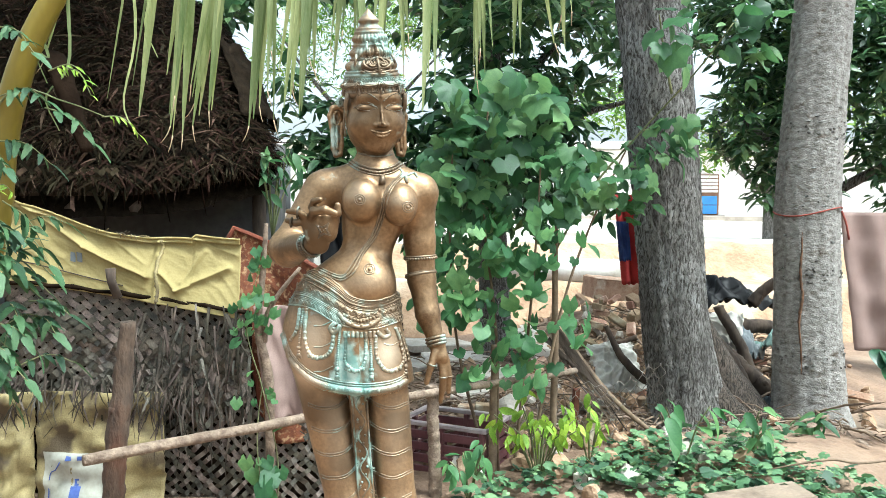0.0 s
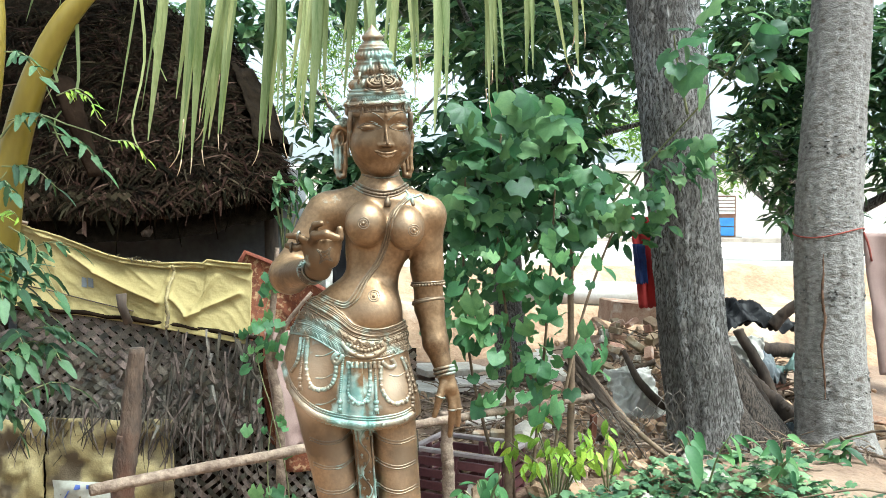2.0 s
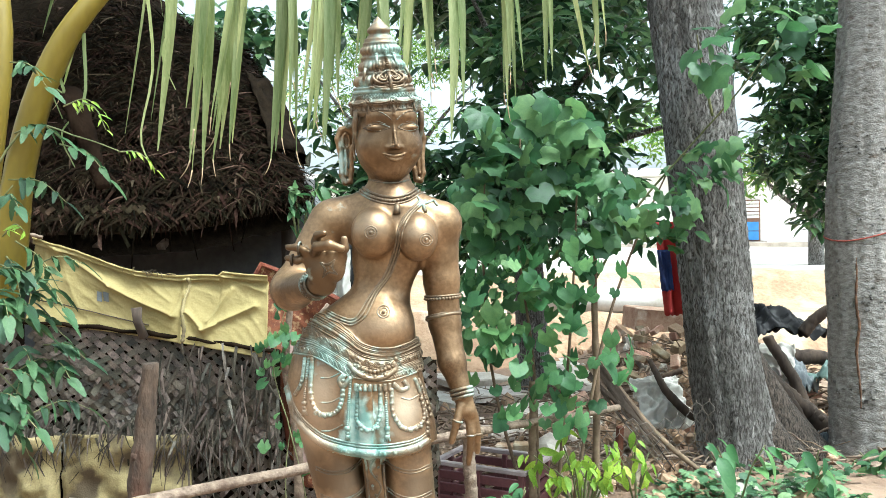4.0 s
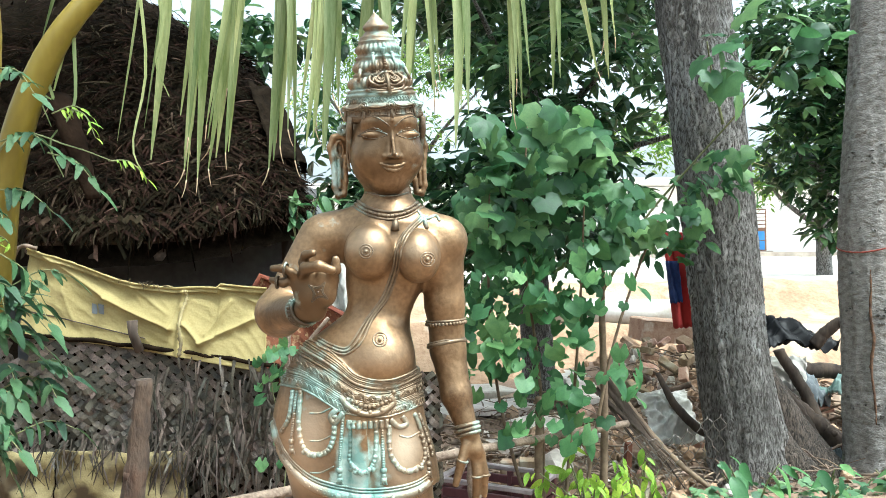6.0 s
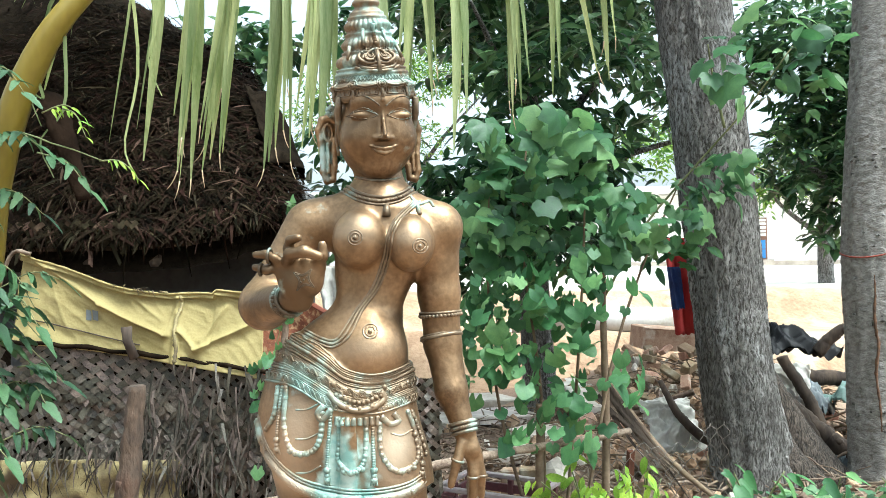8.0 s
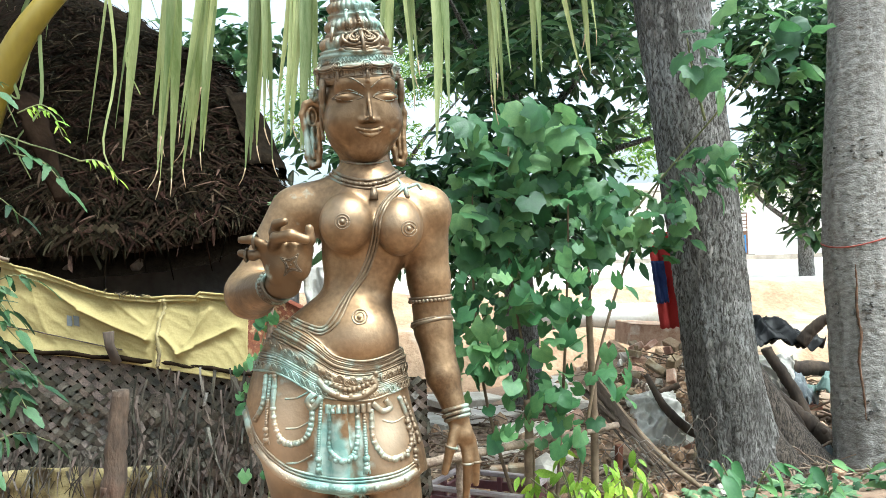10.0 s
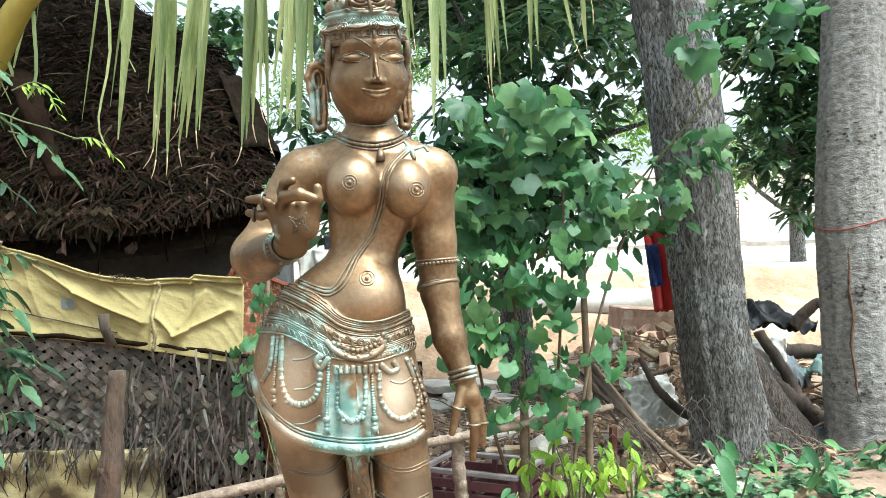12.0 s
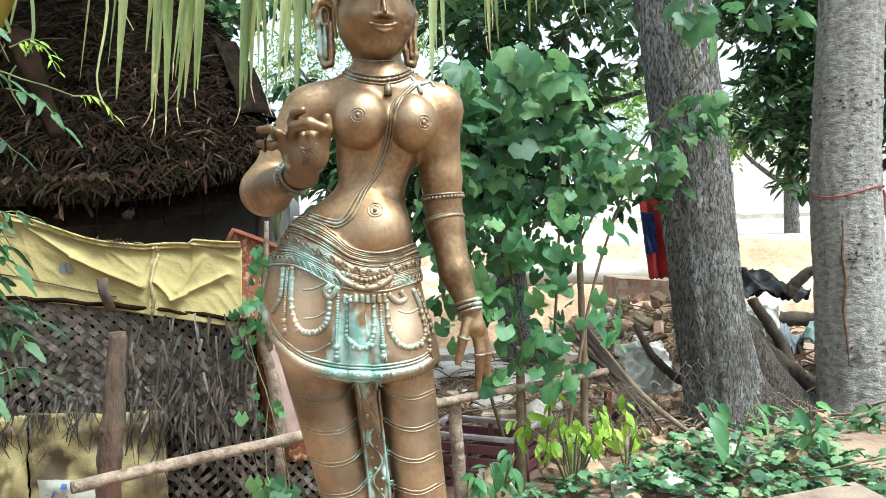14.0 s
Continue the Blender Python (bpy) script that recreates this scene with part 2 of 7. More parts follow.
M_BLUE_PAINT = material("blue_paint", (0.04, 0.2, 0.5), (0.06, 0.26, 0.6), 5, 0.5, bump=0.1)
M_BROWN_PAINT = material("brown_paint", (0.16, 0.08, 0.045), (0.24, 0.12, 0.07), 5, 0.6, bump=0.1)
M_BLACK_PLASTIC = material("black_plastic", (0.006, 0.006, 0.007), (0.012, 0.012, 0.013), 6, 0.45, spec=0.2, bump=0.6, fine=14)
M_SLATE = material("grey_plastic", (0.09, 0.11, 0.12), (0.17, 0.19, 0.2), 8, 0.5, bump=0.2)
M_AQUA = material("pale_green_plastic", (0.1, 0.17, 0.15), (0.18, 0.26, 0.23), 6, 0.5, bump=0.4)
M_DARK_WOOD = material("dark_log", (0.025, 0.017, 0.012), (0.1, 0.072, 0.052), 9, 0.9, bump=0.8, fine=50, stretch=(1, 1, 0.3))


def bronze(name, low, high, rough, patina, at, gain, metal):
    """Cast bronze with a worn brown skin; verdigris in blotches."""
    m = material(name, low, high, 9, rough, metal=metal, coat=0.1, bump=0.22, fine=190, depth=0.004, stain=tuple(0.25 * (a + b) for a, b in zip(low, high)), stain_scale=15, stain_at=0.5)
    n, l = m.node_tree.nodes, m.node_tree.links
    bsdf = n["Principled BSDF"]
    old = bsdf.inputs["Base Color"].links[0].from_socket
    co = n.new("ShaderNodeTexCoord")
    big, small = n.new("ShaderNodeTexNoise"), n.new("ShaderNodeTexNoise")
    for t, s in ((big, 11.0), (small, 60.0)):
        t.inputs["Scale"].default_value, t.inputs["Detail"].default_value = s, 6
        l.new(co.outputs["Object"], t.inputs["Vector"])
    add = n.new("ShaderNodeMath")
    add.operation = "MULTIPLY_ADD"
    l.new(small.outputs["Fac"], add.inputs[0])
    add.inputs[1].default_value = 0.5
    l.new(big.outputs["Fac"], add.inputs[2])
    # verdigris runs down from the girdle over the middle of the skirt
    att = n.new("ShaderNodeAttribute")
    att.attribute_name = "verdigris"
    more = n.new("ShaderNodeMath")
    more.operation = "MULTIPLY_ADD"
    l.new(att.outputs["Fac"], more.inputs[0])
    more.inputs[1].default_value = gain
    l.new(add.outputs[0], more.inputs[2])
    r = n.new("ShaderNodeMapRange")
    r.inputs["From Min"].default_value, r.inputs["From Max"].default_value = at, at + 0.14
    r.inputs["To Max"].default_value = 0.85
    l.new(more.outputs[0], r.inputs["Value"])
    # panels worn pale, and highlights painted on breasts, belly and thighs
    rub = n.new("ShaderNodeAttribute")
    rub.attribute_name = "rub_highlight"
    bright = n.new("ShaderNodeMix")
    bright.data_type = "RGBA"
    l.new(rub.outputs["Fac"], bright.inputs[0])
    l.new(old, bright.inputs[6])
    bright.inputs[7].default_value = (0.66, 0.52, 0.37, 1)
    x = n.new("ShaderNodeMix")
    x.data_type = "RGBA"
    l.new(r.outputs[0], x.inputs[0])
    l.new(bright.outputs[2], x.inputs[6])
    tone = n.new("ShaderNodeMix")
    tone.data_type = "RGBA"
    shade = n.new("ShaderNodeMapRange")
    shade.inputs["From Min"].default_value, shade.inputs["From Max"].default_value = 0.4, 0.62
    l.new(small.outputs["Fac"], shade.inputs["Value"])
    l.new(shade.outputs[0], tone.inputs[0])
    tone.inputs[6].default_value = (0.45 * patina[0], 0.72 * patina[1], 0.72 * patina[2], 1)
    tone.inputs[7].default_value = (*[min(1.0, 1.2 * c) for c in patina], 1)
    l.new(tone.outputs[2], x.inputs[7])
    l.new(x.outputs[2], bsdf.inputs["Base Color"])
    dull = n.new("ShaderNodeMapRange")
    dull.inputs["To Min"].default_value, dull.inputs["To Max"].default_value = metal, 0.1
    l.new(r.outputs[0], dull.inputs["Value"])
    l.new(dull.outputs[0], bsdf.inputs["Metallic"])
    return m


M_BRONZE = bronze("bronze_skin", (0.13, 0.078, 0.04), (0.4, 0.262, 0.142), 0.43, (0.4, 0.52, 0.47), 1.02, 0.44, 0.84)
M_BRONZE_WORN = bronze("bronze_ornament", (0.1, 0.07, 0.043), (0.31, 0.232, 0.148), 0.47, (0.27, 0.36, 0.31), 0.81, 0.24, 0.68)

# ---- building helpers ----
rng = np.random.default_rng(7)


class Soup:
    """Gathers pieces of geometry for one mesh."""

    def __init__(self):
        self.v, self.f, self.m, self.n = [], [], [], 0

    def add(self, v, f, slot=0):
        v = np.asarray(v, float).reshape(-1, 3)
        self.v.append(v)
        self.f += [tuple(int(i) + self.n for i in q) for q in f]
        self.m += [slot] * len(f)
        self.n += len(v)
        return self

    def mesh(self, name, *mats, smooth=True):
        me = bpy.data.meshes.new(name)
        me.from_pydata(np.concatenate(self.v).tolist(), [], self.f)
        for m in mats:
            me.materials.append(m)
        me.polygons.foreach_set("material_index", self.m)
        me.polygons.foreach_set("use_smooth", [smooth] * len(me.polygons))
        me.update()
        return me


def thing(name, data=None, label="", category="", group="", kind="", at=None):
    ob = new(name, data)
    if at is not None:
        ob.matrix_basis = at
    return tagged(ob, label, category, group, kind)


def part(name, data, parent, label="", at=None, kind=""):
    ob = new(name, data)
    ob.parent = parent
    if at is not None:
        ob.matrix_basis = at
    return tagged(ob, label, kind=kind)


def tube(points, radii, seg=8, caps=True, lump=0.0, squash=1.0):
    """A tapered, slightly lumpy tube along points."""
    p = np.asarray(points, float)
    r = np.broadcast_to(np.asarray(radii, float), (len(p),))
    t = np.gradient(p, axis=0)
    t /= np.linalg.norm(t, axis=1)[:, None] + 1e-9
    up = np.array((0.0, 0.0, 1.0)) if abs(t[0, 2]) < 0.9 else np.array((0.0, 1.0, 0.0))
    v, last = [], np.cross(t[0], up)
    for i in range(len(p)):
        side = last - t[i] * (last @ t[i])
        side /= np.linalg.norm(side) + 1e-9
        last, other = side, np.cross(t[i], side)
        for k in range(seg):
            an = 2 * math.pi * k / seg
            rr = r[i] * (1 + (rng.uniform(-lump, lump) if lump else 0))
            v.append(p[i] + rr * (math.cos(an) * side + squash * math.sin(an) * other))
    f = [(i * seg + k, i * seg + (k + 1) % seg, (i + 1) * seg + (k + 1) % seg, (i + 1) * seg + k)
         for i in range(len(p) - 1) for k in range(seg)]
    if caps:
        f += [tuple(range(seg))[::-1], tuple((len(p) - 1) * seg + k for k in range(seg))]
    return np.array(v), f


def smooth_path(points, n):
    """A soft curve through points, with n places on it."""
    p = np.asarray(points, float)
    q = np.vstack([2 * p[0] - p[1], p, 2 * p[-1] - p[-2]])
    out = []
    for s in np.linspace(0, len(p) - 1, n):
        i = min(int(s), len(p) - 2)
        u = s - i
        a, b, c, d = q[i:i + 4]
        out.append(0.5 * (2 * b + (c - a) * u + (2 * a - 5 * b + 4 * c - d) * u ** 2 + (3 * b - a - 3 * c + d) * u ** 3))
    return np.array(out)


def block(size, bevel=0.1, jitter=0.0):
    """A box with chamfered edges, out of true by jitter."""
    bm = bmesh.new()
    bmesh.ops.create_cube(bm, size=1.0)
    bmesh.ops.scale(bm, vec=size, verts=bm.verts)
    if bevel:
        bmesh.ops.bevel(bm, geom=list(bm.edges), offset=bevel * min(size), segments=1, affect="EDGES")
    v = np.array([x.co[:] for x in bm.verts])
    f = [tuple(x.index for x in q.verts) for q in bm.faces]
    bm.free()
    if jitter:
        v = v + rng.normal(0, jitter, v.shape) * np.array(size)
    return v, f


def lump(size, rough=0.18, sub=2):
    """A broken stone."""
    bm = bmesh.new()
    bmesh.ops.create_icosphere(bm, subdivisions=sub, radius=0.5)
    v = np.array([x.co[:] for x in bm.verts])
    f = [tuple(x.index for x in q.verts) for q in bm.faces]
    bm.free()
    v = v * (1 + rng.normal(0, rough, (len(v), 1)))
    return v * np.array(size), f


def ball(r=1.0, sub=1):
    bm = bmesh.new()
    bmesh.ops.create_icosphere(bm, subdivisions=sub, radius=r)
    v = np.array([x.co[:] for x in bm.verts])
    f = [tuple(x.index for x in q.verts) for q in bm.faces]
    bm.free()
    return v, f


def moved(vf, m):
    v, f = vf
    return np.asarray(v) @ np.array(m.to_3x3()).T + np.array(m.translation), f


def spin(rx, ry, rz):
    return np.array(Euler((rx, ry, rz)).to_matrix())


def leaf_shape(length=1.0, width=0.5, lobes=0, fold=0.12, droop=0.25, steps=6):
    """A leaf blade from its stalk at the origin along +y: a pair of halves, folded at the midrib and drooping at the tip."""
    v, f = [], []
    for i in range(steps + 1):
        s = i / steps
        if lobes:
            w = width * (0.62 * (1 - s) ** 0.45 * (0.35 + 0.65 * min(1, s * 6)) + 0.2 * abs(math.sin(math.pi * lobes * s)) * (1 - s * 0.8))
        else:
            w = width * 1.9 * s ** 0.62 * (1 - s) ** 0.85 + 0.004
        y = length * (s - (0.12 if lobes and i == 0 else 0))
        z = -droop * length * s * s
        v += [(-w / 2, y, z + fold * w), (0, length * s, z), (w / 2, y, z + fold * w)]
    for i in range(steps):
        a = 3 * i
        f += [(a, a + 1, a + 4, a + 3), (a + 1, a + 2, a + 5, a + 4)]
    return np.array(v, float), f


def palmate(length=1.0, fold=0.1, droop=0.2):
    """A broad five-pointed leaf with a heart-shaped foot, its veins as folds."""
    tips = [(-158, 0.5), (-128, 0.58), (-100, 0.7), (-76, 0.66), (-50, 0.82), (-24, 0.76), (0, 1.0), (24, 0.76), (50, 0.82), (76, 0.66), (100, 0.7), (128, 0.58), (158, 0.5)]
    v = [(0, 0, 0)]
    for k, (an, r) in enumerate(tips):
        x, y = r * math.sin(radians(an)), r * math.cos(radians(an))
        rise = fold * r * (1 if k % 2 else -0.2)
        v.append((x * length * 0.95, (y + 0.05) * length * 0.8, (rise - droop * r * r) * length))
        v.append((x * length * 0.5, (y + 0.05) * length * 0.42, (rise * 0.7 - droop * 0.2 * r * r) * length))
    f = []
    for k in range(len(tips) - 1):
        o, i, o2, i2 = 1 + 2 * k, 2 + 2 * k, 3 + 2 * k, 4 + 2 * k
        f += [(0, i, i2), (i, o, o2, i2)]
    return np.array(v, float), f


def scatter(base, turns, places, sizes):
    """Many turned copies of one piece."""
    v, f = base
    n, k = len(places), len(v)
    out = np.einsum("nij,kj->nki", np.asarray(turns), v) * np.asarray(sizes)[:, None, None] + np.asarray(places)[:, None, :]
    return out.reshape(-1, 3), [tuple(i + s * k for i in q) for s in range(n) for q in f]


def random_turns(n, tilt=0.9, face=None):
    """Random headings, tipped by up to tilt radians."""
    return np.array([spin(rng.normal(-0.25, tilt * 0.6), rng.normal(0, tilt * 0.5), rng.uniform(0, 2 * math.pi)) for _ in range(n)])


def grid_sheet(nx, ny, place):
    """A sheet of nx by ny quads; place(u, v) gives each corner."""
    v = [place(i / nx, j / ny) for j in range(ny + 1) for i in range(nx + 1)]
    w = nx + 1
    return np.array(v, float), [(j * w + i, j * w + i + 1, (j + 1) * w + i + 1, (j + 1) * w + i) for j in range(ny) for i in range(nx)]


def thick(vf, t):
    """Gives a sheet a back, t behind it along y, and closes its rim."""
    v, f = vf
    n = len(v)
    v2 = np.vstack([v, v + np.array((0, t, 0))])
    edges = {}
    for q in f:
        for a, b in zip(q, q[1:] + q[:1]):
            edges[(a, b)] = True
    rim = [(a, b) for a, b in edges if (b, a) not in edges]
    return v2, list(f) + [tuple(i + n for i in q[::-1]) for q in f] + [(b, a, a + n, b + n) for a, b in rim]


def bumps(x, y, z=0.0, s=1.0):
    return noise.noise(Vector((x * s, y * s, z * s)))


def heart_leaf(fold=0.1, droop=0.25, corners=0.0):
    """A broad heart-shaped blade, stalk at the origin, tip along +y."""
    v, f = [(0, 0, 0)], []
    n = 18
    for ring, q in enumerate((0.55, 1.0)):
        for k in range(n + 1):
            a = radians(-155 + 310 * k / n)
            r = (0.56 + 0.44 * abs(math.cos(a / 2)) ** 5 + corners * math.cos(5 * a) * 0.5) * q
            x, y = r * math.sin(a), r * math.cos(a)
            v.append((x, y, fold * abs(x) * 1.2 - droop * max(0.0, y) ** 2 - 0.12 * x * x + 0.02 * math.sin(7 * a) * q))
    for k in range(n):
        f += [(0, 1 + k, 2 + k), (1 + k, n + 2 + k, n + 3 + k, 2 + k)]
    v = np.array(v, float)
    return v, [q[::-1] for q in f]

# ---- ground ----
def ground_height(x, y):
    h = 0.03 * bumps(x, y, 0, 1.3) + 0.012 * bumps(x, y, 3, 6.0)
    h += 0.20 * math.exp(-((x - 1.9) / 1.3) ** 2 - ((y - 4.3) / 0.8) ** 2)          # bank at the foot of the trees
    h += 0.42 * math.exp(-((x - 2.2) / 1.1) ** 2 - ((y - 7.0) / 1.3) ** 2)          # heap of spoil
    h += 0.36 * math.exp(-((x - 1.2) / 0.8) ** 2 - ((y - 8.2) / 1.3) ** 2)
    return h


xs = np.concatenate([[-1500, -400, -120, -45, -20, -12, -8], np.linspace(-6, 7, 105), [9, 13, 20, 45, 120, 400, 1500]])
ys = np.concatenate([[-1500, -400, -120, -45, -20, -8, -4], np.linspace(-2, 11, 105), [13, 16, 22, 45, 120, 400, 1500]])
gv = [(x, y, ground_height(x, y)) for y in ys for x in xs]
w = len(xs)
gf = [(j * w + i, j * w + i + 1, (j + 1) * w + i + 1, (j + 1) * w + i) for j in range(len(ys) - 1) for i in range(w - 1)]
thing("ground", Soup().add(gv, gf).mesh("ground", M_SOIL), "reddish-brown bare earth with paler dusty patches", "ground", kind="structure")
def yard_height(x, y):
    rise = min(1.0, max(0.0, (y - 9.1) / 0.6))
    bank = 1 / (1 + math.exp(-(y - 10.95) / 0.12))
    return -0.1 + 0.72 * rise + (0.46 + 0.07 * bumps(x, y, 1, 1.4)) * bank + 0.033 * max(0, y - 11.5) + 0.04 * bumps(x, y, 2, 0.7) * rise


edge = grid_sheet(120, 40, lambda u, v: (-9 + 26 * u, 9.1 + 2.6 * v, yard_height(-9 + 26 * u, 9.1 + 2.6 * v) + 0.03 * bumps(60 * u, 8 * v, 3)))
thing("earth_bank", Soup().add(*edge).mesh("earth_bank", M_BANK), "low bank of reddish sand before the yard", "bank", kind="structure")
yard = grid_sheet(60, 60, lambda u, v: (-9 + 26 * u, 11.5 + 10.5 * v, yard_height(-9 + 26 * u, 11.5 + 10.5 * v) + 0.014 - 0.06 * max(0.0, 1 - 30 * v)))
thing("pavement", Soup().add(*yard).mesh("yard", M_SAND), "pale sunlit sandy yard beyond the rubble", "yard", kind="structure")


# unseen wall added behind the camera to cut off the low sky
back_v, back_f = block((40, 0.3, 2.8), 0.01)
thing("wall_behind", Soup().add(back_v + (0, -7.0, 1.4), back_f).mesh("wall_behind", M_WALL, smooth=False), "unseen plain wall added behind the path to block the low sky", "wall", kind="structure")


# ---- the far white house ----
def far_house():
    house = thing("house", None, "white plastered single-storey house with a blue and brown window", "house", at=pose(6.0, 22, 0))
    s = Soup()
    wall_v, wall_f = block((22, 6, 3.4), 0.004)
    part("wall", s.add(wall_v + (0, 3, 1.7), wall_f).mesh("wall", M_PLASTER, smooth=False), house)
    part("plinth", Soup().add(*moved(block((22.4, 0.6, 0.5), 0.02), pose(0, -0.3, 1.3))).mesh("plinth", M_CONCRETE, smooth=False), house)
    part("roof", Soup().add(*moved(block((23, 7, 0.16), 0.02), pose(0, 2.8, 3.5))).mesh("roof", M_PLASTER, smooth=False), house)
    for wx in (0.62, 7.0):
        win = part("window", Soup().add(*moved(block((1.0, 0.1, 1.16), 0.05), pose(wx, -0.03, 2.15))).mesh("window_body", M_BROWN_PAINT, smooth=False), house, "blue and brown shuttered window")
        part("sill", Soup().add(*moved(block((1.25, 0.25, 0.07), 0.05), pose(wx, -0.1, 1.55))).mesh("sill", M_CONCRETE, smooth=False), win)
        for k in range(5):
            part("slat", Soup().add(*moved(block((0.92, 0.05, 0.065), 0.1), pose(wx, -0.1, 2.26 + 0.1 * k, 30))).mesh("slat", M_PLASTER, smooth=False), win)
        for k in range(2):
            for j in range(2):
                part("panel", Soup().add(*moved(block((0.42, 0.04, 0.24), 0.06), pose(wx - 0.23 + 0.46 * k, -0.1, 1.74 + 0.26 * j))).mesh("panel", M_BLUE_PAINT, smooth=False), win)
    return house


far_house()
fallen = tube([(0.1, 10.0, 0.75), (0.9, 9.95, 0.76), (2.3, 9.85, 0.75)], [0.165, 0.165, 0.165], 18)
thing("concrete_pipe", Soup().add(*fallen).mesh("concrete_pipe", M_LIMEWASH), "fallen whitewashed concrete pillar lying on the ground", "pillar")


# ---- the thatched hut ----
def woven(width, height, pitch, top, bottom, sag=0.0, ragged=0.5, curl=0.02):
    """Two sets of slanting strips that pass over and under each other, between two edges."""
    s = Soup()
    rows = max(2, round(height / (0.8 * pitch)))
    slope = height / (rows * pitch)
    for fam in (-1, 1):
        for k in range(int(width / pitch) + rows + 2):
            if rng.random() < 0.05:
                continue
            start = (k - rows) * pitch if fam > 0 else k * pitch
            half = pitch * rng.uniform(0.17, 0.25)
            bend = rng.normal(0, 0.06) * pitch
            run = []
            for j in range(2 * rows + 1):
                z = height * j / (2 * rows)
                x = start + fam * z / slope + bend * math.sin(1.3 * j)
                if not -0.01 < x < width + 0.01:
                    if run:
                        break
                    continue
                u = min(max(x / width, 0.0), 1.0)
                zz = bottom(u) + (top(u) - bottom(u)) * z / height + 0.1 * pitch * bumps(x, z, 3, 7.0)
                yy = (0.0075 if (j + (fam > 0)) % 2 else -0.0075) + curl * bumps(x, zz, 0, 2.2)
                run.append((x, yy, zz))
            if len(run) < 3:
                continue
            run = np.array(run)
            if rng.random() < ragged:
                extra = run[0] + np.array((rng.normal(0, 0.03), -rng.uniform(0.0, 0.04), -rng.uniform(0.02, 0.1)))
                run = np.vstack([extra, run])
            side = np.array((slope, rng.normal(0, 0.15), -fam * 1.0))
            side = side / np.linalg.norm(side) * half
            v = np.vstack([run - side, run + side])
            n = len(run)
            s.add(v, [(i, i + 1, n + i + 1, n + i) for i in range(n - 1)], int(fam > 0))
    # near-black sheet behind the strips paints the shade in their gaps
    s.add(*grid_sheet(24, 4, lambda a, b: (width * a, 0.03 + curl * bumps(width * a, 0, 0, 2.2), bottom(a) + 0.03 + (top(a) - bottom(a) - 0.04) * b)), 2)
    return s


EAVE = smooth_path([(-6.0, 4.1, 1.57), (-4.0, 3.95, 1.55), (-2.3, 3.9, 1.54), (-1.62, 3.93, 1.55), (-1.26, 4.05, 1.62), (-1.08, 4.3, 1.69), (-1.32, 5.2, 1.75), (-1.8, 7.0, 1.8)], 60)
RIDGE = smooth_path([(-6.0, 5.7, 3.6), (-4.5, 5.6, 3.55), (-3.0, 5.5, 3.45), (-2.45, 5.45, 3.25), (-2.12, 5.45, 3.02), (-1.95, 5.5, 2.92), (-1.97, 5.9, 2.95), (-2.3, 6.8, 3.1)], 60)


def roof_at(u, v):
    """A place on the roof: u along the eave, v from eave to ridge."""
    i = u * (len(EAVE) - 1)
    k = min(int(i), len(EAVE) - 2)
    a = EAVE[k] + (EAVE[k + 1] - EAVE[k]) * (i - k)
    b = RIDGE[k] + (RIDGE[k + 1] - RIDGE[k]) * (i - k)
    p = a + (b - a) * v
    p[2] += 0.12 * math.sin(math.pi * v) + 0.03 * bumps(u * 20, v * 5)
    return p


def roof_frame(u, v):
    p = roof_at(u, v)
    du = roof_at(min(u + 0.01, 1), v) - roof_at(max(u - 0.01, 0), v)
    dv = roof_at(u, min(v + 0.02, 1)) - roof_at(u, max(v - 0.02, 0))
    du, dv = du / np.linalg.norm(du), dv / np.linalg.norm(dv)
    nn = np.cross(du, dv)
    return p, du, dv, nn / np.linalg.norm(nn)


